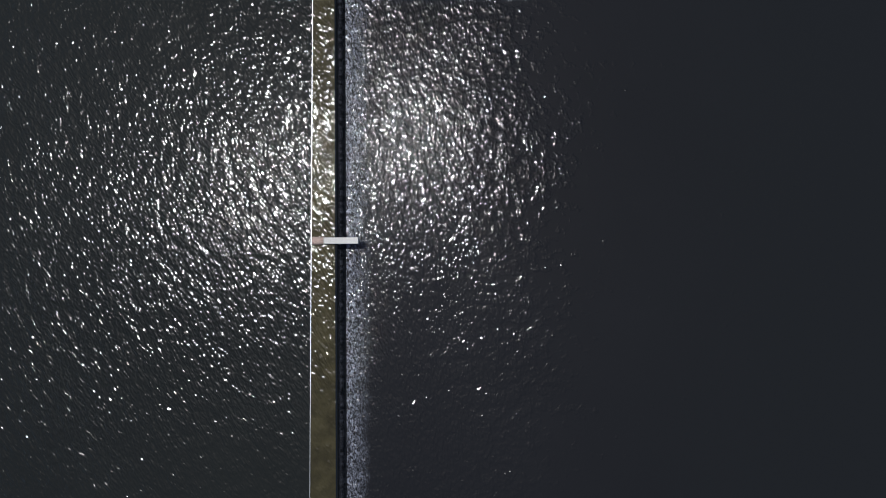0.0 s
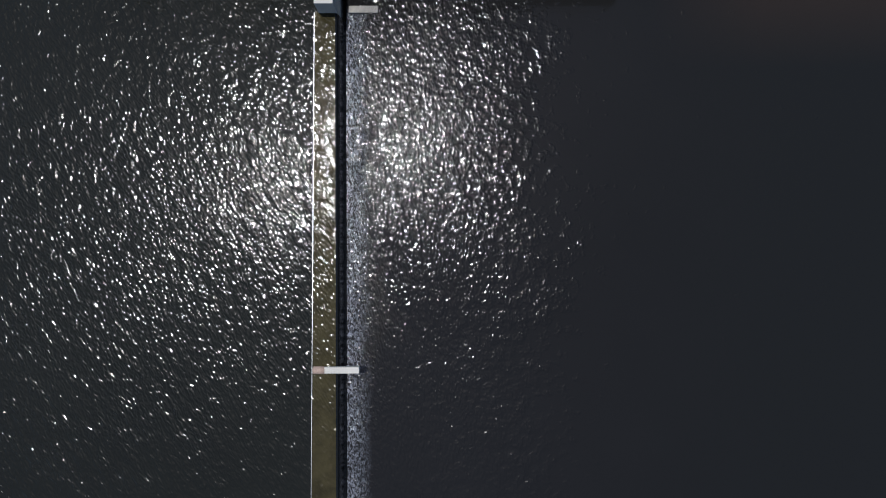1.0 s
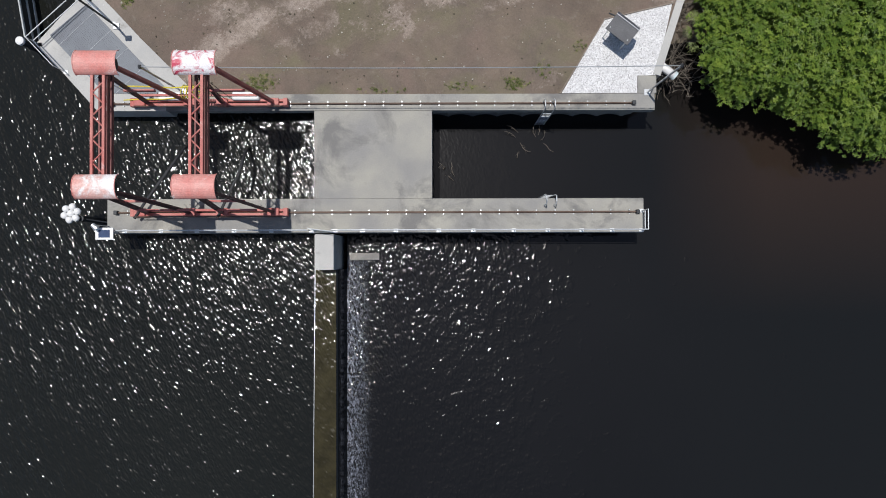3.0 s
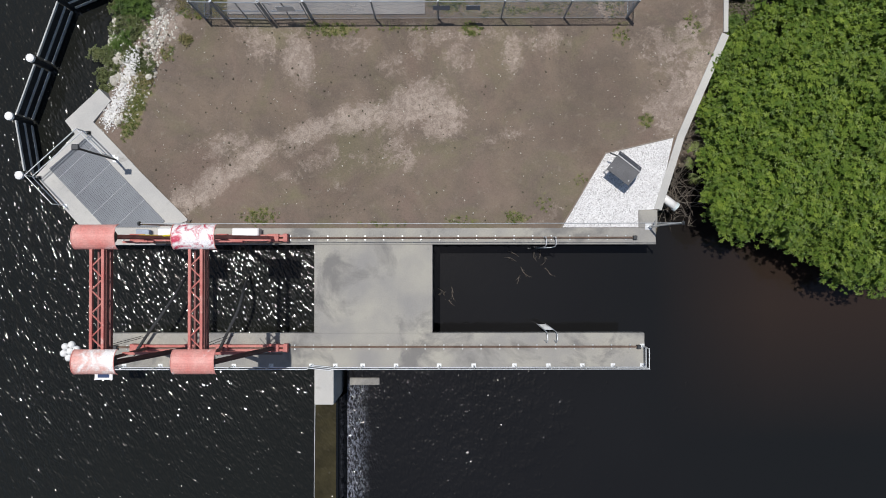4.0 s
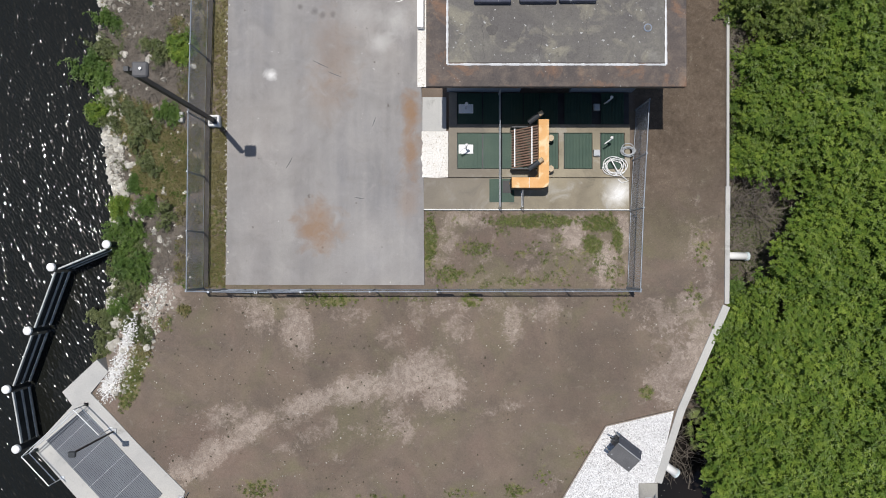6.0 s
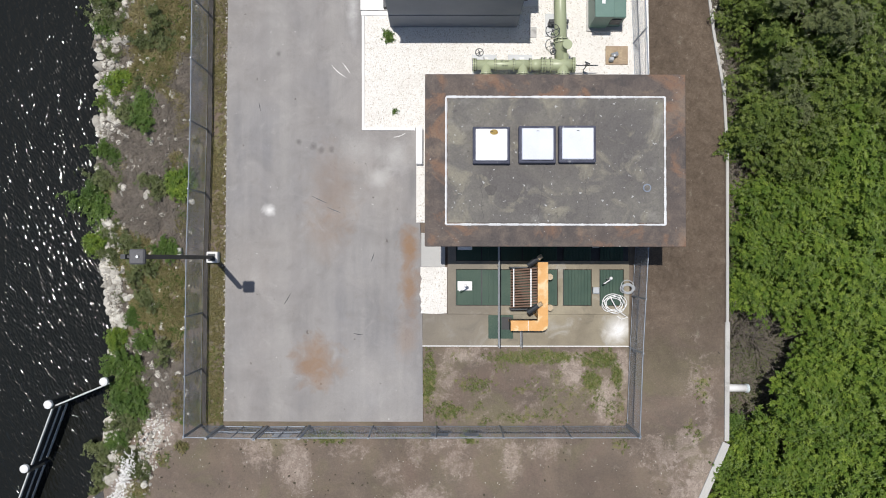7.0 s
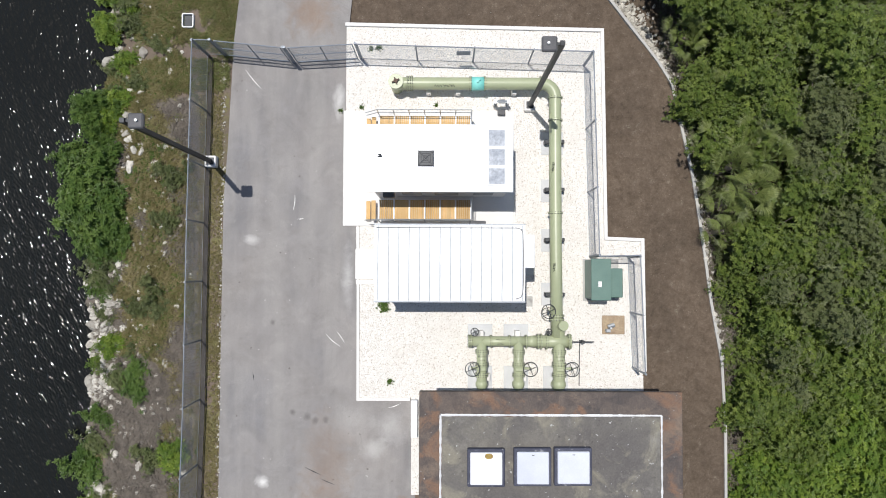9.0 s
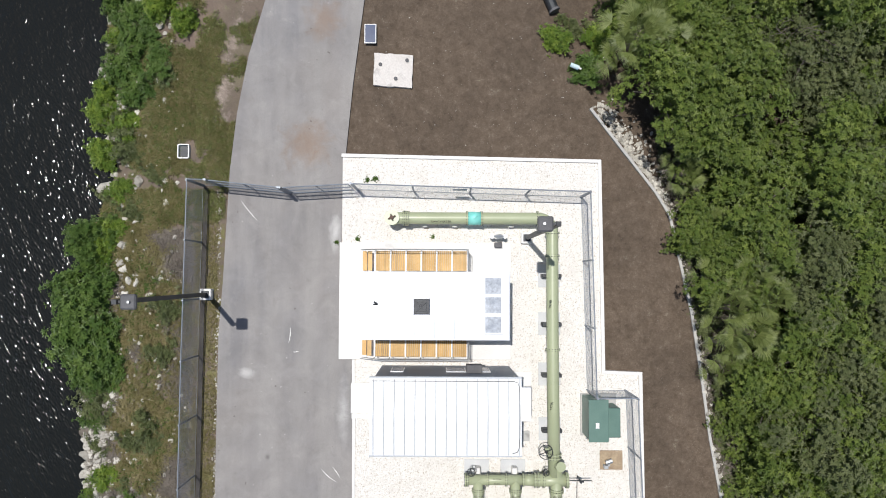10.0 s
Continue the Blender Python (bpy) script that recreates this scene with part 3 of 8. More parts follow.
def ground_mat():
    m, nt, bs, co = base("site_ground")
    at = nt.nodes.new("ShaderNodeVertexColor")
    at.layer_name = "zones"
    sep = node(nt, "ShaderNodeSeparateColor")
    nt.links.new(at.outputs["Color"], sep.inputs[0])
    big, mid, fine = noise_tex(nt, co, 0.5, 6, 0.6), noise_tex(nt, co, 2.2, 7, 0.68, 0.5), noise_tex(nt, co, 16, 5, 0.7)
    soil = mixc(nt, ramp(nt, big, 0.35, 0.65), (0.178, 0.138, 0.105), (0.140, 0.111, 0.089))
    soil = mixc(nt, ramp(nt, mid, 0.58, 0.72, 0.0, 0.6), soil, (0.255, 0.215, 0.175))
    patchy = mathn(nt, "ADD", mathn(nt, "MULTIPLY", mid, 1.1), mathn(nt, "MULTIPLY", fine, 0.35))
    def cover(zone, lo, hi, ragged=2.6):
        return ramp(nt, mathn(nt, "ADD", zone, mathn(nt, "MULTIPLY", mathn(nt, "SUBTRACT", patchy, 0.72), ragged)), lo, hi)
    soft = mixc(nt, 0.35, noise_tex(nt, co, 1.1, 7, 0.7, 0.8), noise_tex(nt, co, 6.0, 6, 0.75))
    flaky = noise_tex(nt, co, 2.8, 9, 0.74, 0.4)
    hue = noise_tex(nt, co, 0.31, 4, 0.6, 0.8)
    soil = mixc(nt, ramp(nt, hue, 0.50, 0.66, 0.0, 0.85), soil, (0.158, 0.138, 0.088))
    soil = mixc(nt, ramp(nt, hue, 0.32, 0.46, 0.7, 0.0), soil, (0.178, 0.130, 0.105))
    mulch_c = mixc(nt, ramp(nt, mixc(nt, 0.45, mid, noise_tex(nt, co, 7.0, 7, 0.75)), 0.38, 0.64), (0.078, 0.056, 0.038), (0.150, 0.114, 0.083))
    col = mixc(nt, sep.outputs[2], soil, mulch_c)
    brush_c = mixc(nt, ramp(nt, mid, 0.35, 0.65), (0.105, 0.088, 0.072), (0.205, 0.178, 0.148))
    col = mixc(nt, cover(at.outputs["Alpha"], 0.4, 0.7), col, brush_c)
    sand_c = mixc(nt, ramp(nt, fine, 0.35, 0.7), (0.245, 0.196, 0.16), (0.318, 0.262, 0.222))
    col = mixc(nt, ramp(nt, mathn(nt, "ADD", sep.outputs[0], mathn(nt, "MULTIPLY", mathn(nt, "SUBTRACT", soft, 0.5), 2.9)), 0.36, 0.66, 0.0, 0.8), col, sand_c)
    crust = mathn(nt, "ADD", sep.outputs[0], mathn(nt, "MULTIPLY", mathn(nt, "SUBTRACT", flaky, 0.5), 4.2))
    col = mixc(nt, ramp(nt, crust, 0.78, 0.90, 0.0, 0.5), col, (0.385, 0.325, 0.278))
    green_c = mixc(nt, ramp(nt, fine, 0.3, 0.7), (0.125, 0.125, 0.045), (0.185, 0.165, 0.075))
    col = mixc(nt, cover(sep.outputs[1], 0.5, 0.9), col, green_c)
    speck = noise_tex(nt, co, 34, 2, 0.5)
    col = mixc(nt, ramp(nt, speck, 0.735, 0.77, 0.0, 0.6), col, (0.5, 0.47, 0.42))
    col = mixc(nt, 1.0, col, ramp(nt, fine, 0.3, 0.7, 0.82, 1.18), "MULTIPLY")
    drift = noise_tex(nt, co, 0.23, 6, 0.7, 1.0)
    col = mixc(nt, 1.0, col, ramp(nt, drift, 0.35, 0.65, 0.85, 1.15), "MULTIPLY")
    dk = noise_tex(nt, co, 4.5, 4, 0.6)
    col = mixc(nt, ramp(nt, dk, 0.64, 0.72, 0.0, 0.45), col, (0.085, 0.068, 0.052))
    crumbs = noise_tex(nt, co, 11, 3, 0.6)
    col = mixc(nt, ramp(nt, crumbs, 0.66, 0.72, 0.0, 0.5), col, (0.095, 0.076, 0.058))
    nt.links.new(col, bs.inputs["Base Color"])
    bs.inputs["Roughness"].default_value = 0.95
    bump(nt, bs, patchy, 0.06)
    return m


def build_ground():
    xs = np.concatenate([[-900, -400, -180, -90, -50, -32], np.arange(-24, 17.01, 0.2), [20, 26, 40, 80, 180, 400, 900]])
    ys = np.concatenate([[-900, -400, -180, -90, -40, 0, 14, 20], np.arange(25, 80.01, 0.2), [84, 92, 110, 150, 260, 500, 900]])
    X, Y = np.meshgrid(xs, ys)
    Z = land_height(X, Y)
    ny, nx = X.shape
    me = bpy.data.meshes.new("ground")
    idx = np.arange(nx * ny).reshape(ny, nx)
    faces = np.stack([idx[:-1, :-1], idx[:-1, 1:], idx[1:, 1:], idx[1:, :-1]], -1).reshape(-1, 4)
    me.from_pydata(np.stack([X, Y, Z], -1).reshape(-1, 3).tolist(), [], faces.tolist())
    zones = np.stack(ground_zones(X, Y), -1).reshape(-1, 4).astype(np.float32)
    me.color_attributes.new("zones", "FLOAT_COLOR", "POINT").data.foreach_set("color", zones.ravel())
    for p in me.polygons:
        p.use_smooth = True
    me.materials.append(ground_mat())
    tagged(new("ground", me), "bare brown soil yard with sand patches, weeds and dark mulch", "ground", kind="structure")


build_ground()
bm = bmesh.new()
slab(bm, [(-900, -900), (-5.42, -900), (-5.42, 21), (-3, 21), (-3, 26.5), (-6, 26.5), (-6, 900), (-900, 900)], UP - 0.02, UP)
structure("water_upstream", bm, M_WATER_UP, "dark rippled canal water above the weir", "water")
bm = bmesh.new()
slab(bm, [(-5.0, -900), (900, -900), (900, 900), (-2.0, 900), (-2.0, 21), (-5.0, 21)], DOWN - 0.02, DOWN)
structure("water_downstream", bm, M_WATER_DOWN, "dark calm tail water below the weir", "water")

# weir: submerged crest and falling sheet
weir = thing("weir", (-5.9, 0, -4.5), "long straight concrete weir crest, algae-stained under thin water", "weir", kind="structure")
part("crest", plate([(-6.40, 18.5), (-7.50, -120), (-5.36, -120), (-5.36, 18.5)], -5.0, UP + 0.012), M_WEIR, weir, "olive algae-covered concrete crest")
part("edge_strip", plate([(-6.435, 18.5), (-7.535, -120), (-7.515, -120), (-6.415, 18.5)], -1.7, UP + 0.03), M_GALV, weir, "thin pale metal edge strip")
bm = bmesh.new()
prof = [(-5.37, UP + 0.015), (-5.30, UP - 0.02), (-5.24, UP - 0.16), (-5.18, UP - 0.5), (-5.12, DOWN + 0.1), (-4.98, DOWN - 0.05)]
prev = None
for y in (-120, 18.45):
    row = [bm.verts.new((x, y, z)) for x, z in prof]
    if prev:
        for i in range(len(row) - 1):
            bm.faces.new((prev[i], prev[i + 1], row[i + 1], row[i]))
    prev = row
part("falling_sheet", bm, M_NAPPE, weir, "smooth dark sheet of falling water", smooth=True)


# ---- concrete decks ----
bm = boxes((-16.26, 9.76, 20.25, 21.92, -0.45, 0.0), bevel=0.02)
structure("deck_south", bm, M_CONC, "long weathered concrete walkway deck over the water", "deck")
structure("deck_wall_south", boxes((-15.9, -0.6, 20.4, 21.1, -4.6, -0.45), (-0.6, 9.5, 20.4, 21.1, -4.6, -0.45)), M_CONC, "stained concrete wall under the walkway deck", "wall")
structure("deck_bridge", boxes((-6.22, -0.5, 21.925, 26.195, -4.6, -0.004)), M_CONC, "broad stained concrete platform joining two decks", "deck")
structure("deck_north", boxes((-13.41, 10.32, 26.2, 27.0, -0.5, 0.04), (9.5, 10.4, 27.0, 27.87, -0.5, 0.05), bevel=0.015), M_CONC, "concrete cap along the bulkhead of the yard", "deck")
bm = bmesh.new()
xs = [9.9 - 0.11 * i for i in range(240)]
prev = None
for i, x in enumerate(xs):
    y = 26.42 + 0.16 * abs(math.sin(math.pi * (x - 0.3) / 1.3)) ** 0.6
    row = [bm.verts.new((x, y, -4.6)), bm.verts.new((x, y, -0.48))]
    if prev:
        bm.faces.new((prev[0], prev[1], row[1], row[0]))
    prev = row
structure("bulkhead", bm, M_CONC, "scalloped sheet-pile bulkhead below the deck cap", "wall", smooth=True)
structure("pier", boxes((-6.21, -5.28, 18.46, 20.2, -4.6, 0.0), bevel=0.02), M_CONC_LIGHT, "square pale concrete pier at the weir's end", "pier")
slabw = [(-16.66, 33.78), (-18.32, 32.22), (-17.83, 31.58), (-19.72, 29.53), (-16.75, 26.2), (-13.42, 26.2), (-13.2, 27.03), (-12.5, 27.03), (-12.36, 27.45), (-14.66, 29.75), (-15.84, 31.02), (-16.95, 32.17), (-16.1, 33.2)]
structure("wing_slab", plate(slabw, -4.6, 0.03), M_CONC_LIGHT, "angled pale concrete wing wall slab beside the canal", "slab")

# road
RL = [(-10.46, 37.4), (-10.42, 41.4), (-10.40, 52.8), (-10.36, 61.1), (-10.2, 63.5), (-9.95, 69.0), (-9.65, 71.8), (-9.14, 74.6), (-8.36, 77.4), (-6.5, 84), (5, 110)]
RR = [(12, 108), (-1.9, 84), (-3.48, 77.4), (-4.0, 73.2), (-4.32, 69.7), (-4.47, 65.7), (-4.56, 60.0), (-3.9, 59.95), (-3.86, 57.0), (-3.84, 51.46), (-1.21, 51.46), (-0.91, 44.7), (-0.85, 37.4)]
structure("road", plate(RL + RR, -0.2, 0.03), M_ASPHALT, "pale worn asphalt drive with rust stains and scuffs", "road")
structure("gravel_bed", plate([(-4.45, 69.65), (7.95, 69.42), (8.1, 59.25), (9.85, 59.17), (9.95, 52.0), (9.95, 47.0), (-1.2, 47.0), (-1.2, 51.6), (-3.7, 51.6), (-3.72, 56.9), (-3.76, 59.9), (-4.45, 59.95)], -0.2, 0.05), M_GRAVEL, "bright white gravel bed round the pump buildings", "gravel")
bm = bmesh.new()
ribbon(bm, [(5.72, 27.0), (7.9, 30.62), (11.25, 31.4)], 0.05, -0.2, 0.09)
structure("edging_board", bm, M_EDGING, "thin weathered brown edging board round white chips", "edging")
structure("gravel_patch", plate([(5.8, 27.02), (7.91, 30.59), (11.2, 31.36), (10.4, 27.9), (9.48, 27.85), (9.48, 27.02)], -0.2, 0.03), M_GRAVEL_PATCH, "patch of white limestone chips by the bulkhead", "gravel")
bm = bmesh.new()
ribbon(bm, [(-4.5, 69.72), (8.03, 69.47), (8.16, 59.3), (9.93, 59.23), (10.0, 52.9)], 0.16, -0.3, 0.16)
ribbon(bm, [(-1.25, 51.53), (-3.77, 51.53), (-3.8, 57.0), (-3.84, 59.85)], 0.13, -0.3, 0.075)
structure("kerb_compound", bm, M_CONC_WHITE, "white concrete kerb round the gravel bed", "kerb")
bm = bmesh.new()
ribbon(bm, WALL_E[:3], 0.36, -3.5, 0.06)
ribbon(bm, [(13.77, 36.5), WALL_E[3]], 0.22, -3.5, 0.055)
structure("retaining_wall", bm, M_CONC_LIGHT, "pale concrete retaining wall cap beside mangroves", "wall")
bm = bmesh.new()
ribbon(bm, WALL_E[3:], 0.13, -3.5, 0.05)
structure("kerb_east", bm, M_CONC_LIGHT, "narrow pale concrete kerb along the mulch strip", "kerb")

# scuffs on the drive
road = bpy.data.objects["road"]
srng = random.Random(31)
for k, (x, y, length, turn, bend) in enumerate(((-5.0, 54.3, 0.9, -40, 0.25), (-4.6, 54.5, 0.6, -55, -0.1), (-6.9, 61.0, 0.7, 85, 0.2), (-5.9, 48.1, 0.8, -25, 0.05), (-5.2, 47.6, 0.7, -22, 0.05), (-2.0, 51.2, 0.6, 20, 0.3), (-9.0, 67.0, 1.2, -50, 0.1), (-6.6, 60.2, 0.3, 10, 0.3), (-7.4, 43.3, 0.6, 60, 0.1), (-4.0, 41.6, 0.5, -10, 0.1), (-8.8, 52.6, 0.4, 100, 0.1), (-3.3, 45.3, 0.5, 70, 0.1))):
    bm = bmesh.new()
    prev = None
    for i in range(9):
        u = i / 8 - 0.5
        w = 0.018 * (1 - abs(u) * 1.6) + 0.003
        row = [bm.verts.new((u * length, bend * u * u * length + s * w, 0)) for s in (-1, 1)]
        if prev:
            bm.faces.new((prev[0], row[0], row[1], prev[1]))
        prev = row
    bmesh.ops.transform(bm, matrix=pose(x, y, 0.034, 0, 0, turn), verts=bm.verts)
    me = bpy.data.meshes.new("scuff_mark")
    bm.to_mesh(me)
    bm.free()
    me.materials.append(M_CONC_WHITE if k in (0, 1, 2, 5, 6, 7) else M_DARKSTEEL)
    ob = new("scuff_mark", me)
    ob.parent = road


# ---- deck fittings ----
def deck_rail(y, x0, x1, z):
    t = thing("track_rail", ((x0 + x1) / 2, y, z), "rusty steel track rail bolted along a concrete deck", "rail", "deck track rails")
    part("rail_foot", boxes((x0, x1, y - 0.05, y + 0.05, z, z + 0.02)), M_RUST, t)
    part("rail_web", boxes((x0, x1, y - 0.012, y + 0.012, z + 0.02, z + 0.085)), M_RUST, t)
    part("rail_crown", boxes((x0, x1, y - 0.03, y + 0.03, z + 0.085, z + 0.12)), M_RUST, t)
    for x in (x0 - 0.02, x1 + 0.02):
        part("end_stop", boxes((x - 0.09, x + 0.09, y - 0.1, y + 0.1, z, z + 0.22), bevel=0.02), M_DARKSTEEL, t)
    data = {}
    x = x0 + 0.5
    while x < x1 - 0.2:
        for side in (-1, 1):
            if side not in data:
                ob = part("rail_clip", boxes((-0.035, 0.035, *sorted((side * 0.055, side * 0.125)), 0, 0.05), bevel=0.01), M_GALV, t)
                data[side] = ob.data
            else:
                ob = new("rail_clip", data[side])
                ob.parent, ob.matrix_parent_inverse = t, origin(t).inverted()
            ob.location = (x, y, z)
        x += 0.9


M_RUST = mat("rusty_steel", (0.10, 0.065, 0.05), (0.16, 0.11, 0.085), 2.0, 25, 0.8, 0.2, relief=0.002)
deck_rail(21.25, -15.75, 9.42, 0.0)
deck_rail(26.52, -15.95, 9.25, 0.04)


def handrail(points, posts, z, height, label, lower=(0.55,), r=0.024, plates=True, material=None):
    """A post-and-pipe rail through points, with posts at the given places."""
    material = material or M_WHITE_RAIL
    t = thing("handrail", (*posts[0], z), label, "railing")
    for h in (height, *[k * height for k in lower]):
        bm = bmesh.new()
        for a, b in zip(points, points[1:]):
            rod(bm, (*a, z + h), (*b, z + h), r)
        part("top_rail" if h == height else "mid_rail", bm, material, t)
    for x, y in posts:
        p = part("post", rods(((x, y, z), (x, y, z + height), r)), material, t)
        if plates:
            part("base_plate", boxes((x - 0.11, x + 0.11, y - 0.09, y + 0.09, z, z + 0.025), bevel=0.006), material, p)
    return t


handrail([(-15.4, 20.36), (-6.35, 20.36)], [(x, 20.36) for x in (-15.4, -13.65, -11.9, -10.1, -8.3, -6.35)], 0, 1.07, "pale aluminium pipe handrail along the deck edge over water")
handrail([(-5.2, 20.36), (9.64, 20.36), (9.64, 21.3)], [(x, 20.36) for x in (-5.2, -3.87, -2.26, -0.18, 1.49, 3.46, 5.1, 6.74, 8.22, 9.64)] + [(9.64, 21.3)], 0, 1.07, "pale aluminium pipe handrail round the deck's east end")
gate = thing("deck_gate", (-5.8, 20.36, 0), "small pale aluminium gate in the deck handrail", "gate")
for z in (0.25, 0.62, 1.07):
    part("gate_rail", rods(((-6.3, 20.42, z), (-5.25, 20.30, z), 0.022)), M_WHITE_RAIL, gate)
for x, y in ((-6.3, 20.42), (-5.25, 20.30)):
    part("gate_stile", rods(((x, y, 0.05), (x, y, 1.07), 0.022)), M_WHITE_RAIL, gate)


def ladder(x, y, face, z_top, tilt):
    """A steel ladder over a deck edge; face: +1 looks to +y."""
    t = thing("ladder", (x, y, z_top), "white metal boarding ladder hanging from the concrete deck into water", "ladder", "deck ladders")
    for s in (-0.23, 0.23):
        pts = [(x + s, y - face * 0.35, z_top + 0.02), (x + s, y - face * 0.35, z_top + 0.75), (x + s, y - face * 0.22, z_top + 0.95), (x + s, y + face * 0.02, z_top + 0.9), (x + s, y + face * 0.12, z_top + 0.6), (x + s, y + face * 0.14, z_top - 0.2), (x + s + tilt, y + face * 0.18, -3.4)]
        bm = bmesh.new()
        sweep(bm, pts, 0.025, 8)
        part("stringer", bm, M_WHITE_RAIL, t)
    for k in range(11):
        z = z_top - 0.15 - 0.3 * k
        part("rung", rods(((x - 0.23 + tilt * k / 11, y + face * 0.15, z), (x + 0.23 + tilt * k / 11, y + face * 0.15, z), 0.02)), M_WHITE_RAIL, t)


ladder(5.15, 21.92, 1, 0.0, 0.0)
ladder(5.1, 26.2, -1, 0.04, 0.0)

strut = thing("weir_strut", (-5.4, 0.42, -1.6), "short pale concrete strut lying across the weir crest", "strut")
bm = bmesh.new()
sweep(bm, [(-6.45, 0.42, -1.12), (-6.35, 0.42, -1.1), (-5.9, 0.42, -1.08)], 0.2, 12)
part("rounded_nose", bm, mat("pink_stained_concrete", (0.36, 0.27, 0.23), (0.30, 0.22, 0.19), 1.5, 20, 0.9), strut, "pinkish stained rounded end", smooth=True)
part("beam", boxes((-5.92, -4.17, 0.26, 0.58, -1.35, -0.98), bevel=0.02), M_CONC_LIGHT, strut)
structure("stilling_block", boxes((-4.85, -3.3, 18.92, 19.3, -4.6, DOWN + 0.12), bevel=0.03), M_CONC, "low concrete block just above the tail water", "block")

fl = thing("float_cluster", (-17.2, 20.95, UP), "cluster of seven white ball floats hung on a dark pile", "buoys")
for k in range(7):
    a = math.pi / 3 * k + 0.3
    x, y = (-17.55, 21.18) if k == 6 else (-17.55 + 0.32 * math.cos(a), 21.18 + 0.32 * math.sin(a))
    bm = bmesh.new()
    bmesh.ops.create_uvsphere(bm, u_segments=14, v_segments=8, radius=0.17, matrix=Matrix.Translation((x, y, 0.8)) @ Matrix.Diagonal((1, 1, 0.85, 1)))
    part("float", bm, M_PVC, fl, smooth=True)
part("mooring_pile", rods(((-17.2, 20.95, -4.5), (-17.2, 20.95, 0.62), 0.14), seg=12), M_DARKSTEEL, fl)
part("hanger", rods(((-17.2, 20.95, 0.55), (-17.55, 21.18, 0.66), 0.05), ((-17.2, 20.95, 0.5), (-16.26, 20.8, -0.1), 0.035)), M_DARKSTEEL, fl)

so = thing("solar_post", (-15.75, 20.28, 0), "small solar panel on a post at the deck corner", "solar panel")
part("post", rods(((-15.75, 20.33, 0), (-15.75, 20.33, 1.2), 0.035)), M_WHITE_RAIL, so)
pn = part("panel_frame", boxes((-16.15, -15.32, 19.92, 20.48, 1.2, 1.25), bevel=0.008), M_PVC, so, "white panel frame")
part("solar_cells", boxes((-16.0, -15.47, 20.02, 20.38, 1.252, 1.258)), M_SOLAR, pn, "dark blue solar cells")
fl = thing("flood_light", (-16.2, 20.6, -0.05), "grey floodlight on a bracket off the deck end", "lamp")
part("bracket", rods(((-16.2, 20.6, -0.05), (-16.1, 20.6, 1.45), 0.03)), M_GALV, fl)
bm = bmesh.new()
rod(bm, (-16.15, 20.62, 1.52), (-15.97, 20.42, 1.44), 0.10, 0.16, 12)
part("lamp_head", bm, M_GALV, fl)


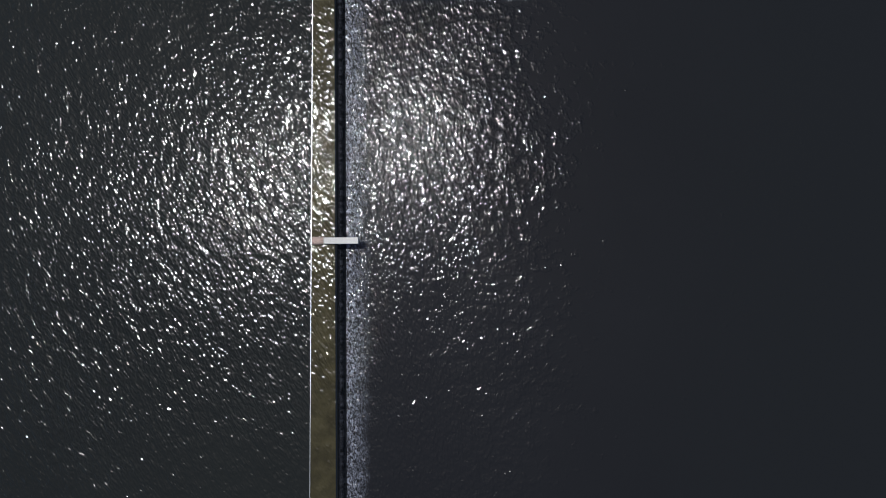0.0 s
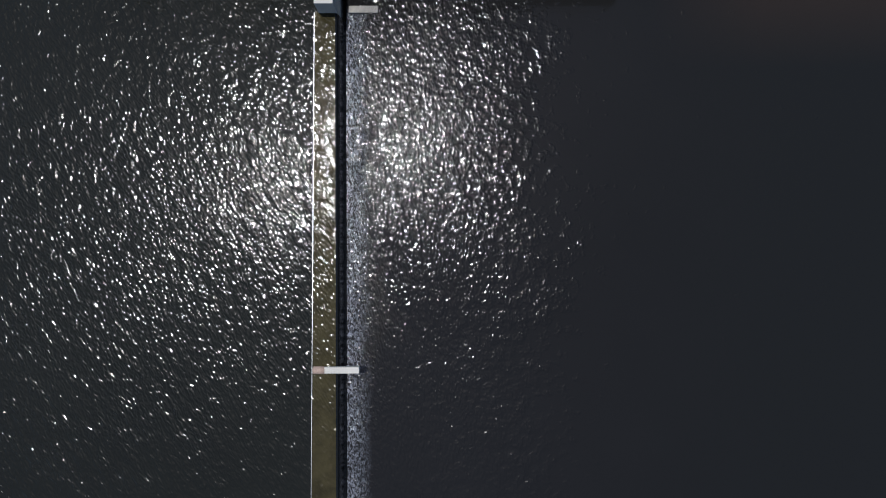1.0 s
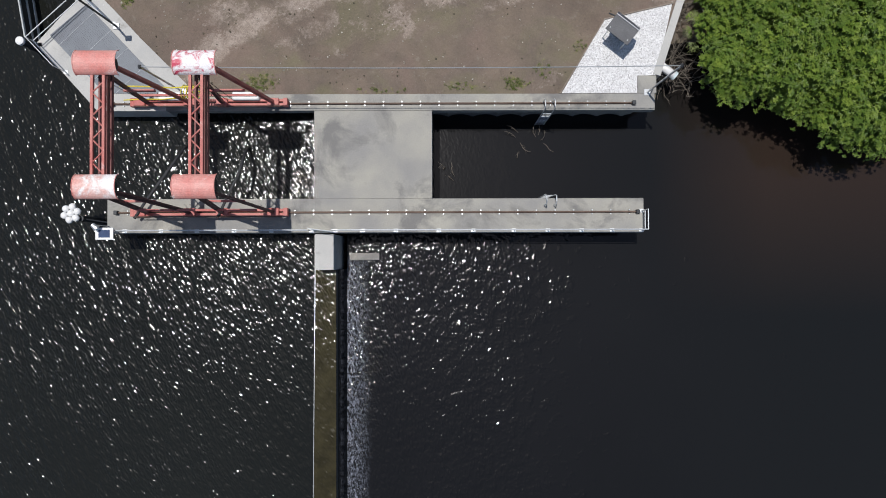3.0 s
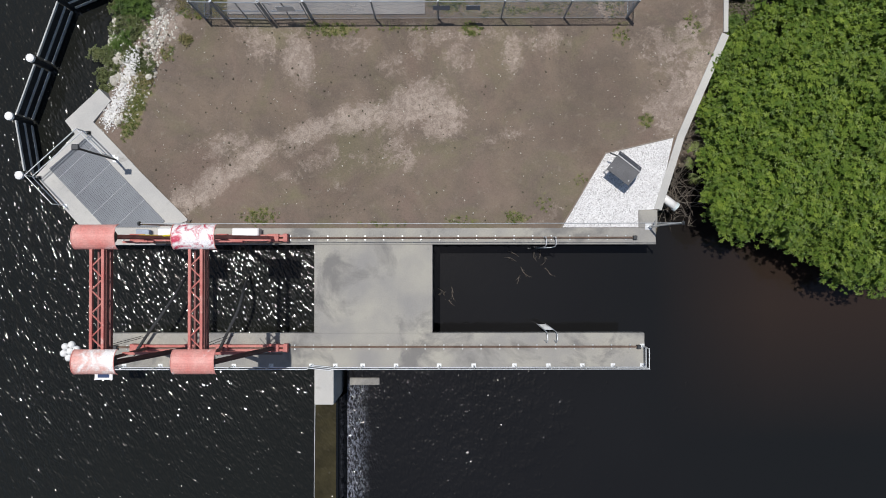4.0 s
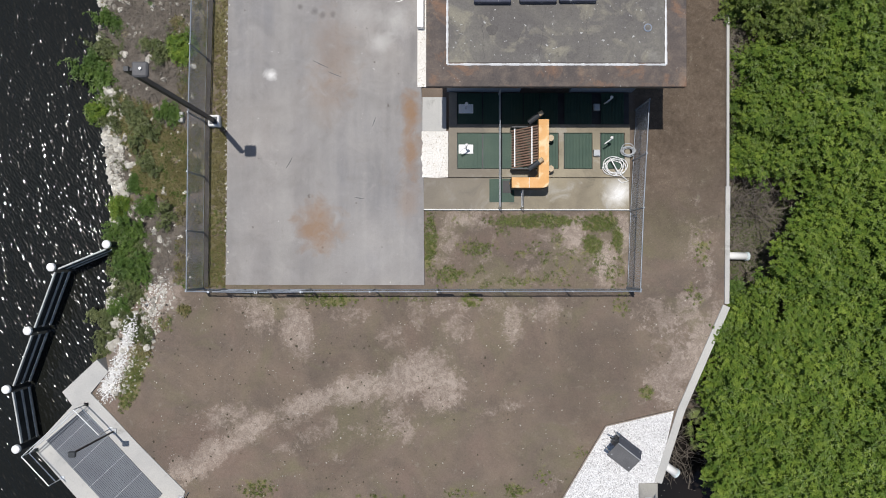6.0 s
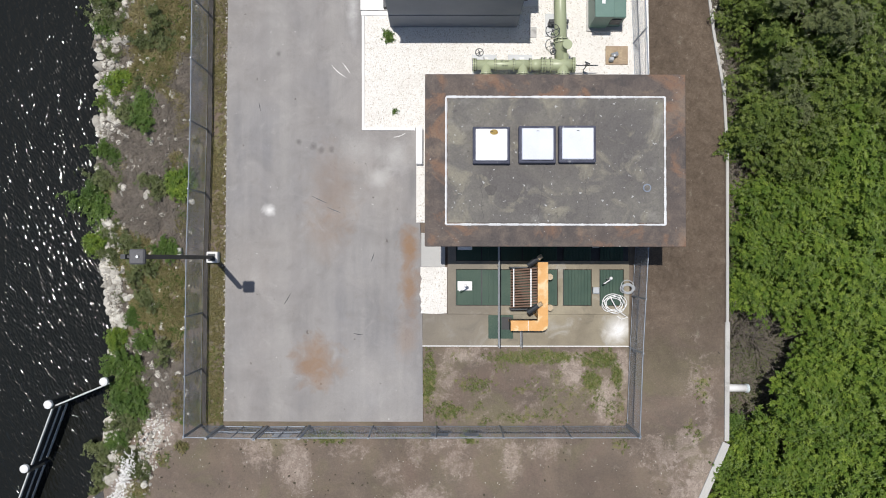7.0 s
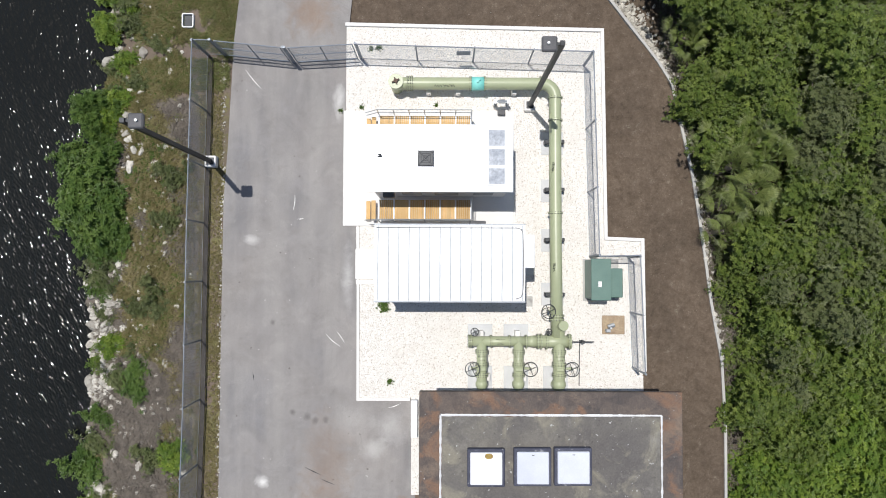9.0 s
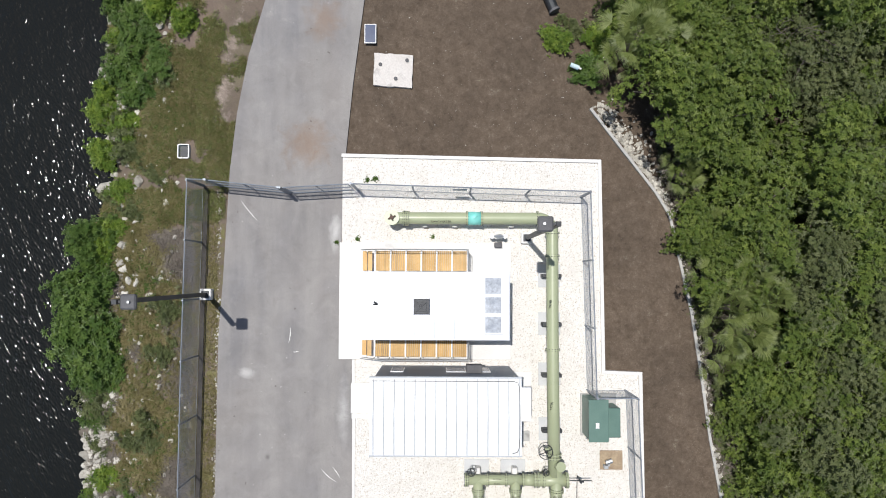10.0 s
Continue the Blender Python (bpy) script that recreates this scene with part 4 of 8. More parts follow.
# ---- boat lift ----
def boat_lift():
    t = thing("boat_lift", (-11.0, 23.9, 0), "faded red steel boat lift straddling the dock slip", "boat lift")
    frames = ((-12.87, -14.15, -12.1), (-9.2, -10.55, -8.1))
    for y, z0 in ((21.25, 0.12), (26.52, 0.16)):
        car = part("carriage", boxes((-14.9, -7.45, y - 0.16, y - 0.04, z0 + 0.05, z0 + 0.25), (-14.9, -7.45, y + 0.04, y + 0.16, z0 + 0.05, z0 + 0.25), (-14.95, -14.75, y - 0.2, y + 0.2, z0, z0 + 0.3), (-7.62, -7.42, y - 0.2, y + 0.2, z0, z0 + 0.3), bevel=0.01), M_RED, t)
        for x in (-14.5, -12.1, -10.55, -8.1):
            part("wheel_box", boxes((x - 0.28, x + 0.28, y - 0.19, y + 0.19, z0 + 0.02, z0 + 0.36), bevel=0.03), M_RED, car)
        part("tie_rod", rods(((-14.6, y - 0.24, z0 + 0.5), (-7.6, y - 0.24, z0 + 0.5), 0.025)), M_RUST, car)
        part("upper_brace", boxes((-14.1, -8.5, y - 0.05, y + 0.05, 1.68, 1.8)), M_RED, t)
    for xc, xa, xb in frames:
        for y in (21.62, 26.38):
            yb = 21.25 if y < 24 else 26.52
            for x0, x1 in ((xa, xc - 0.3), (xb, xc + 0.3)):
                bm = bmesh.new()
                v = Vector((x1, y, 7.0)) - Vector((x0, yb, 0.4))
                m = Matrix.Translation((x0, yb, 0.4)) @ v.to_track_quat("Z", "Y").to_matrix().to_4x4()
                box(bm, -0.065, 0.065, -0.09, 0.09, 0, v.length, turn=m)
                # shaded legs take the darkened red, the north right-hand ones stay bright
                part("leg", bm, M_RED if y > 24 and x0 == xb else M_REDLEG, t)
            ka = (3.55 - 0.4) / 6.6
            part("leg_brace", boxes((xa + (xc - 0.3 - xa) * ka, xb + (xc + 0.3 - xb) * ka, y - 0.17, y - 0.07, 3.5, 3.62)), M_RED, t)
        # truss between the towers
        for s in (-0.22, 0.22):
            part("top_chord", boxes((xc + s - 0.05, xc + s + 0.05, 21.7, 26.3, 7.0, 7.12)), M_RED, t)
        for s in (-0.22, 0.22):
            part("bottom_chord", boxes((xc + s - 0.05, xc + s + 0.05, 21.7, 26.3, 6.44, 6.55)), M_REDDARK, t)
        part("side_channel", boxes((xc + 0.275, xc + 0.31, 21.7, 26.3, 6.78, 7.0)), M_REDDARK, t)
        n = 8
        for k in range(n):
            y0, y1 = 22.2 + 3.5 * k / n, 22.2 + 3.5 * (k + 1) / n
            s = 0.22 if k % 2 else -0.22
            part("lattice_bar", rods(((xc - s, y0, 7.06), (xc + s, y1, 7.06), 0.03), seg=6), M_RED, t)
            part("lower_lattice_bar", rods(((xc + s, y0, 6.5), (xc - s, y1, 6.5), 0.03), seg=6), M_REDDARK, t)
        for y in (21.73, 26.37):
            worn = (xc > -10) == (y > 24)
            bm = bmesh.new()
            prev = None
            for k in range(13):
                a = math.pi * (0.06 + 0.88 * k / 12)
                row = [bm.verts.new((xc + sx, y + r * math.cos(a), 7.05 + r * math.sin(a) * 0.75)) for sx, r in ((-0.79, 0.47), (0.79, 0.47), (0.79, 0.45), (-0.79, 0.45))]
                if prev:
                    for i in range(4):
                        bm.faces.new((prev[i], prev[(i + 1) % 4], row[(i + 1) % 4], row[i]))
                else:
                    bm.faces.new(row[::-1])
                prev = row
            bm.faces.new(prev)
            hood = part("hoist_hood", bm, (M_REDTOP_WORN if y > 24 else M_REDTOP_PALE) if worn else M_REDTOP, t, "peeling white and red curved sheet hood" if worn else "sun-bleached red curved sheet hood")
            for s in (-0.79, 0.79):
                bm = bmesh.new()
                sweep(bm, [(xc + s, y + 0.475 * math.cos(a), 7.05 + 0.36 * math.sin(a)) for a in [math.pi * (0.05 + 0.9 * k / 12) for k in range(13)]], 0.018, 6)
                part("hood_rim", bm, M_REDTOP, hood)
            bm = bmesh.new()
            rod(bm, (xc - 0.6, y, 7.0), (xc + 0.6, y, 7.0), 0.22, seg=14)
            part("cable_drum", bm, M_DARKSTEEL, t)
        for q in (-0.12, 0.15):
            for y in (22.2, 25.9):
                part("hoist_cable", rods(((xc + q, y, 6.9), (xc + q, y, 3.2), 0.012), seg=5), M_DARKSTEEL, t)
    for pts in ([(-14.7, 20.95, 0.5), (-14.0, 22.0, 0.5), (-13.2, 23.2, 0.35), (-12.8, 24.1, -0.1), (-12.8, 24.6, -0.9), (-12.85, 24.9, -1.9)], [(-10.75, 20.95, 0.5), (-10.25, 22.0, 0.5), (-9.78, 23.1, 0.35), (-9.68, 23.9, -0.05), (-9.75, 24.5, -0.9), (-9.85, 24.8, -1.9)]):
        bm = bmesh.new()
        p = [Vector(q) for q in [pts[0]] + pts + [pts[-1]]]
        bend = [0.5 * (2 * p[i] + (p[i + 1] - p[i - 1]) * u + (2 * p[i - 1] - 5 * p[i] + 4 * p[i + 1] - p[i + 2]) * u * u + (3 * p[i] - p[i - 1] - 3 * p[i + 1] + p[i + 2]) * u ** 3) for i in range(1, len(p) - 2) for u in (0.0, 0.25, 0.5, 0.75)]
        sweep(bm, bend + [p[-1]], 0.07, 8)
        part("lifting_sling", bm, M_BLACK, t, "dark slack lifting strap")
    return t


M_REDTOP_PALE = mat("half_bleached_red_sheet", (0.66, 0.30, 0.26), (0.70, 0.45, 0.40), 1.0, 20, 0.5, stain=(0.82, 0.80, 0.79), stain_scale=1.0, stain_at=0.5, relief=0.002)
# red paint darkened so the legs' shade sits in its colour
M_REDLEG = mat("shade_dark_red_paint", (0.075, 0.034, 0.034), (0.115, 0.055, 0.052), 1.5, 20, 0.65, relief=0.002)
boat_lift()
for x0, x1 in ((-13.55, -12.0), (-10.02, -8.75)):
    sb = thing("equipment_cover", ((x0 + x1) / 2, 26.78, 0.36), "white cover box on the boat lift's carriage", "cover", "white cover boxes")
    part("box_shell", boxes((x0, x1, 26.60, 26.98, 0.05, 0.62), bevel=0.05), M_PVC, sb)
    part("lid_seam", boxes((x0 - 0.01, x1 + 0.01, 26.59, 26.99, 0.5, 0.52)), M_WALL_GREY, sb)
bb = thing("blue_tote", (-14.35, 26.75, 0.04), "grey-blue plastic tote on the deck edge", "box")
part("tub", boxes((-14.65, -14.08, 26.57, 26.92, 0.04, 0.34), bevel=0.03), mat("blue_plastic", (0.13, 0.20, 0.33), (0.16, 0.23, 0.36), 2, 20, 0.5), bb)
part("tub_lid", boxes((-14.68, -14.05, 26.55, 26.94, 0.342, 0.39), bevel=0.02), mat("grey_blue_lid", (0.26, 0.31, 0.38), (0.30, 0.35, 0.42), 2, 20, 0.5), bb)
hz = thing("yellow_hose", (-11.5, 26.6, 0), "bright yellow hose coiled over the lift's frame", "hose")
bm = bmesh.new()
for k in range(6):
    sweep(bm, [(-11.75 + 0.13 * k + 0.05 * math.cos(a), 26.62 + 0.30 * math.cos(a), 2.0 + 0.28 * math.sin(a)) for a in [2 * math.pi * i / 14 for i in range(14)]], 0.022, 6, closed=True)
part("coil", bm, M_YELLOW, hz)
bm = bmesh.new()
sweep(bm, [(-13.95, 26.5, 3.4), (-13.3, 26.5, 3.35), (-12.6, 26.52, 3.2), (-11.9, 26.55, 2.9), (-11.2, 26.6, 2.9), (-10.7, 26.6, 2.8), (-10.6, 26.62, 2.1), (-11.1, 26.65, 1.9)], 0.03, 8)
part("loose_run", bm, M_YELLOW, hz)
bm = bmesh.new()
sweep(bm, [(-15.2, 26.6, 0.55), (-14.3, 26.66, 0.5), (-13.3, 26.62, 0.62), (-12.4, 26.7, 0.66), (-11.8, 26.85, 0.4), (-11.0, 27.0, 0.1)], 0.028, 8)
part("ground_run", bm, M_YELLOW, hz)


def guy_post(x, y, top):
    t = thing("guy_post", (x, y, 0), "slim grey steel post carrying a wire over the slip", "post", "wire posts")
    part("shaft", rods(((x, y, 0.03), (*top, 4.5), 0.045)), M_GALV, t)
    part("foot_plate", boxes((x - 0.15, x + 0.15, y - 0.15, y + 0.15, 0.03, 0.07)), M_GALV, t)
    part("prop", rods(((x + 0.35, y + 0.3, 0.03), (x, y, 0.9), 0.025)), M_GALV, t)
    part("pulley", rods(((top[0] - 0.04, top[1], 4.5), (top[0] + 0.04, top[1], 4.5), 0.09)), M_DARKSTEEL, t)


guy_post(9.95, 27.05, (9.95, 27.0))
guy_post(-12.55, 27.1, (-12.55, 27.0))
wire = thing("span_wire", (-1.3, 27, 4.5), "thin steel wire strung high between two posts", "wire")
bm = bmesh.new()
sweep(bm, [(-12.55 + 22.5 * k / 20, 27.0, 4.5 - 0.25 * (1 - ((k - 10) / 10) ** 2)) for k in range(21)], 0.018, 5)
part("cable", bm, M_GALV, wire)

# ---- wing slab with grating ----
gr = thing("walkway_grating", (-16.2, 29.2, 0.03), "grey ribbed metal grating set in the wing slab", "grating")
P = [Vector(p) for p in ((-17.28, 31.4), (-19.05, 29.9), (-16.37, 27.05), (-13.72, 27.05), (-13.45, 27.35))]
part("bed", plate([p[:] for p in P], 0.0, 0.052), M_GREYGRATE, gr)
d = (Vector((-13.45, 27.35)) - P[0]).normalized()
nrm = Vector((-d.y, d.x))
if nrm.dot(P[1] - P[0]) < 0:
    nrm = -nrm


def clip_line(o, d, poly):
    """The stretch of the line o + s d inside a convex outline."""
    lo, hi = -1e9, 1e9
    n = len(poly)
    c = sum(poly, Vector((0, 0))) / n
    for i in range(n):
        a, b = poly[i], poly[(i + 1) % n]
        m = Vector((-(b - a).y, (b - a).x))
        if m.dot(c - a) < 0:
            m = -m
        k, f = m.dot(d), m.dot(o - a)
        if abs(k) < 1e-9:
            if f < 0:
                return None
            continue
        s = -f / k
        if k > 0:
            lo = max(lo, s)
        else:
            hi = min(hi, s)
    return (lo, hi) if hi - lo > 0.05 else None


k = 0.05
while k < 3.2:
    o = P[0] + nrm * k
    c = clip_line(o, d, P)
    if c:
        a, b = o + d * c[0], o + d * c[1]
        bm = bmesh.new()
        m = Matrix.Translation((*a, 0.042)) @ Matrix.Rotation(math.atan2(d.y, d.x), 4, "Z")
        box(bm, 0, (b - a).length, -0.031, 0.031, 0, 0.03, turn=m)
        part("bearing_bar", bm, M_GREYGRATE, gr)
    k += 0.085
for s in (0.55, 1.75, 2.95, 4.15):
    o = P[0] + d * s
    c = clip_line(o, nrm, P)
    if c:
        a, b = o + nrm * c[0], o + nrm * c[1]
        bm = bmesh.new()
        m = Matrix.Translation((*a, 0.074)) @ Matrix.Rotation(math.atan2(nrm.y, nrm.x), 4, "Z")
        box(bm, 0, (b - a).length, -0.009, 0.009, 0, 0.006, turn=m)
        part("seam_bar", bm, M_WALL_GREY, gr)
A, B, C, D = (-17.15, 31.63), (-15.97, 30.46), (-19.55, 29.45), (-18.27, 28.1)
for pts, w in (((A, B), "short"), ((A, C), "long"), ((C, D), "short")):
    handrail(list(pts), list(pts), 0.03, 1.07, f"{w} pale pipe handrail guarding the wing slab grating", lower=(0.5,))


def small_lamp(x, y):
    t = thing("short_lamp_post", (x, y, 0.03), "short dark lamp post beside the walkway grating", "lamp post")
    part("post", rods(((x, y, 0.03), (x, y, 3.5), 0.05)), M_DARKSTEEL, t)
    part("base_plate", boxes((x - 0.15, x + 0.15, y - 0.15, y + 0.15, 0.03, 0.07), bevel=0.01), M_GALV, t)
    part("lamp_head", boxes((x - 0.08, x + 0.24, y - 0.13, y + 0.13, 3.5, 3.62), bevel=0.03), M_DARKSTEEL, t)


small_lamp(-15.83, 30.33)


# ---- piled barrier in the canal ----
M_TIMBER_GREY = mat("grey_timber", (0.52, 0.54, 0.53), (0.42, 0.43, 0.42), 2.0, 20, 0.85, relief=0.004)
PILES = [(-16.1, 39.35), (-18.75, 38.25), (-19.85, 35.2), (-20.85, 32.4), (-20.35, 29.55)]
bar = thing("debris_barrier", (-19.5, 34.5, UP), "piled timber debris barrier with white post caps in the canal", "barrier")
for x, y in PILES:
    p = part("barrier_post", rods(((x, y, -4.5), (x, y, 0.25), 0.15), seg=14), M_DARKSTEEL, bar)
    bm = bmesh.new()
    rod(bm, (x, y, 0.2), (x, y, 0.33), 0.205, 0.2, 18)
    rod(bm, (x, y, 0.33), (x, y, 0.37), 0.2, 0.12, 18)
    part("post_cap", bm, M_PVC, p, "flat white post cap")
for a, b in zip(PILES, PILES[1:]):
    a, b = Vector(a), Vector(b)
    u = (b - a).normalized()
    ang = math.atan2(u.y, u.x)
    inward = Vector((-u.y, u.x))
    if inward.x < 0:
        inward = -inward
    for z, half in ((0.08, 0.036), (-0.52, 0.028), (-1.1, 0.028)):
        o = a + u * 0.2 + inward * 0.17
        m = Matrix.Translation((*o, z)) @ Matrix.Rotation(ang, 4, "Z")
        bm = bmesh.new()
        box(bm, 0, (b - a).length - 0.4, -half, half, -0.07, 0.07, bevel=0.01, turn=m)
        part("rail_beam", bm, M_TIMBER_GREY, bar)
    for z0, z1 in ((-0.42, -0.04), (-0.97, -0.6), (-1.6, -1.15)):
        o = a + u * 0.25 + inward * 0.16
        bm = bmesh.new()
        box(bm, 0, (b - a).length - 0.5, -0.02, 0.02, z0, z1, turn=Matrix.Translation((*o, 0)) @ Matrix.Rotation(ang, 4, "Z"))
        part("screen_plank", bm, M_DARKSTEEL, bar)


# ---- pump house ----
def pump_house():
    b = thing("pump_house", (4.7, 49.3, 0), "flat-roofed grey concrete pump house with wide stained roof slab", "building")
    t = 0.2
    x0, x1, y0, y1 = 0.22, 9.2, 46.75, 51.85
    part("north_wall", boxes((x0, x1, y1 - t, y1, 0, 4.55)), M_PHWALL, b)
    part("west_wall", boxes((x0, x0 + t, y0 + t, y1 - t, 0, 4.55)), M_PHWALL, b)
    part("east_wall", boxes((x1 - t, x1, y0 + t, y1 - t, 0, 4.55)), M_PHWALL, b)
    part("south_wall", boxes((x0, 3.75, y0, y0 + t, 0, 4.55), (6.15, x1, y0, y0 + t, 0, 4.55), (3.75, 6.15, y0, y0 + t, 3.7, 4.55)), M_PHWALL, b, "grey wall with a tall dark opening")
    r = part("roof", boxes((-0.65, 10.03, 45.75, 52.82, 4.5, 4.8), bevel=0.02), M_ROOFEDGE, b, "rust-stained dark roof slab border")
    part("roof_field", boxes((0.28, 9.12, 46.72, 51.82, 4.8, 4.83), bevel=0.008), M_ROOF, r, "grey weathered roofing membrane")
    bm = bmesh.new()
    rng = random.Random(4)
    for a, c in (((0.22, 46.65), (9.18, 46.65)), ((9.18, 46.65), (9.18, 51.88)), ((9.18, 51.88), (0.22, 51.88)), ((0.22, 51.88), (0.22, 46.65))):
        a, c = Vector(a), Vector(c)
        n = int((c - a).length / 0.12)
        prev = None
        u = (c - a).normalized()
        s = Vector((-u.y, u.x))
        for k in range(n + 1):
            p = a.lerp(c, k / n)
            w = 0.042 + 0.012 * noise.noise((p.x * 0.9, p.y * 0.9, 3)) + rng.uniform(-0.009, 0.009)
            row = [bm.verts.new((*(p + s * w), 4.806)), bm.verts.new((*p, 4.842)), bm.verts.new((*(p - s * w), 4.806))]
            if prev:
                for i in range(2):
                    bm.faces.new((prev[i], prev[i + 1], row[i + 1], row[i]))
            prev = row
    part("sealant_bead", bm, M_PAINT_WHITE, r, "uneven white sealant bead")
    for (hx, hy), worn in (((2.05, 49.85), True), ((3.91, 49.88), False), ((5.53, 49.9), False)):
        c = part("roof_hatch", boxes((hx - 0.75, hx + 0.75, hy - 0.75, hy + 0.75, 4.83, 5.1), bevel=0.03), M_CURB, b, "dark curb with a white hatch lid")
        part("hatch_lid", boxes((hx - 0.64, hx + 0.64, hy - 0.64, hy + 0.64, 5.1, 5.22), bevel=0.03), M_LID if worn else M_LID_COOL, c, "white lid with a rust spot" if worn else "white hatch lid")
        part("lid_handle", rods(((hx - 0.05, hy + 0.52, 5.235), (hx + 0.05, hy + 0.52, 5.235), 0.012)), M_DARKSTEEL, c)
        if worn:
            bm = bmesh.new()
            bmesh.ops.create_circle(bm, cap_ends=True, segments=18, radius=0.14, matrix=Matrix.Translation((hx + 0.1, hy + 0.5, 5.224)) @ Matrix.Diagonal((1.2, 0.8, 1, 1)))
            part("rust_spot", bm, mat("rust_spot", (0.45, 0.33, 0.10), (0.25, 0.16, 0.05), 5, 20, 0.9), c, "yellow-brown rust patch")
    d = part("roof_drain", rods(((8.42, 48.15, 4.83), (8.42, 48.15, 4.87), 0.17), seg=18), M_BLUEGREY, r)
    part("drain_grate", rods(((8.42, 48.15, 4.871), (8.42, 48.15, 4.882), 0.12), seg=18), M_ROOF, d)
    for x, y0, y1 in ((1.73, 46.9, 48.1), (3.95, 46.9, 48.9), (6.05, 46.9, 48.7), (5.3, 48.6, 49.1)):
        bm = bmesh.new()
        px, py = x, y0
        while py < y1:
            nx, ny = px + rng.uniform(-0.06, 0.06), py + 0.14
            box(bm, -0.009, 0.009, 0, math.hypot(nx - px, ny - py), 0, 0.004, turn=Matrix.Translation((px, py, 4.83)) @ Matrix.Rotation(-math.atan2(nx - px, ny - py), 4, "Z"))
            px, py = nx, ny
        part("roof_crack", bm, M_CRACK, r)
    part("stain_patch", plate([(2.05 + 0.24 * math.cos(a) * (1 + 0.2 * math.sin(3 * a)), 48.05 + 0.22 * math.sin(a)) for a in [2 * math.pi * k / 18 for k in range(18)]], 4.83, 4.834), M_CRACK, r)
    part("floor", boxes((x0 + t, x1 - t, y0 + t, y1 - t, -0.05, 0.05)), M_CONC, b)


M_PHWALL = mat("blue_grey_block_wall", (0.27, 0.30, 0.35), (0.23, 0.255, 0.30), 0.5, 12, 0.85, stain=(0.18, 0.19, 0.21), stain_scale=0.7)


def worn_roof_mat(name, tones, blotch, blotch_at, pale, pale_at, specks):
    """Membrane with cloudy weathering, blotches, pale dust and small chips."""
    m, nt, bs, co = base(name)
    cloud, mid, fine = noise_tex(nt, co, 0.35, 6, 0.65, 0.8), noise_tex(nt, co, 1.7, 7, 0.7, 0.6), noise_tex(nt, co, 15, 5, 0.7)
    col = mixc(nt, ramp(nt, cloud, 0.38, 0.62), tones[0], tones[1])
    col = mixc(nt, ramp(nt, mid, 0.42, 0.66, 0.0, 0.85), col, tones[2])
    col = mixc(nt, ramp(nt, noise_tex(nt, co, 0.62, 7, 0.62, 0.9), blotch_at, blotch_at + 0.1, 0.0, 0.85), col, blotch)
    col = mixc(nt, ramp(nt, noise_tex(nt, co, 0.5, 8, 0.72, 0.3), pale_at, pale_at + 0.14, 0.0, 0.75), col, pale)
    col = mixc(nt, ramp(nt, noise_tex(nt, co, 6.5, 2, 0.5), specks, specks + 0.03, 0.0, 0.8), col, (0.5, 0.5, 0.49))
    col = mixc(nt, ramp(nt, noise_tex(nt, co, 4.3, 3, 0.6), 0.66, 0.74, 0.0, 0.6), col, (0.07, 0.064, 0.06))
    col = mixc(nt, 1.0, col, ramp(nt, fine, 0.3, 0.7, 0.82, 1.18), "MULTIPLY")
    nt.links.new(col, bs.inputs["Base Color"])
    bs.inputs["Roughness"].default_value = 0.9
    bump(nt, bs, mid, 0.02)
    return m


M_ROOFEDGE = worn_roof_mat("rusty_roof_border", ((0.105, 0.085, 0.075), (0.075, 0.066, 0.064), (0.155, 0.125, 0.105)), (0.205, 0.122, 0.08), 0.515, (0.235, 0.175, 0.13), 0.545, 0.73)
M_ROOF = worn_roof_mat("roof_membrane", ((0.175, 0.165, 0.145), (0.115, 0.107, 0.102), (0.135, 0.127, 0.12)), (0.245, 0.228, 0.18), 0.53, (0.27, 0.26, 0.235), 0.55, 0.70)
M_LID_COOL = mat("cool_white_hatch_lid", (0.66, 0.69, 0.76), (0.58, 0.61, 0.69), 0.9, 25, 0.45, grain=0.06, relief=0.001)
M_CURB = mat("slate_blue_curb", (0.055, 0.06, 0.09), (0.08, 0.085, 0.12), 1.5, 15, 0.8, stain=(0.6, 0.6, 0.6), stain_scale=3.0, stain_at=0.6)
M_LID = mat("white_hatch_lid", (0.82, 0.83, 0.87), (0.74, 0.76, 0.82), 0.9, 25, 0.45, grain=0.06, relief=0.001)
M_BLUEGREY = mat("blue_grey_metal", (0.16, 0.20, 0.27), (0.2, 0.24, 0.3), 1, 20, 0.5)
M_CRACK = mat("dark_roof_tar", (0.085, 0.08, 0.076), (0.11, 0.102, 0.095), 1.5, 15, 0.8)
pump_house()
bd = thing("white_board", (-1.05, 50.7, 0), "long white board leaning flat by the pump house", "board")
part("panel", boxes((-1.2, -0.9, 49.8, 51.55, 0.05, 0.4), bevel=0.01), M_PAINT_WHITE, bd)

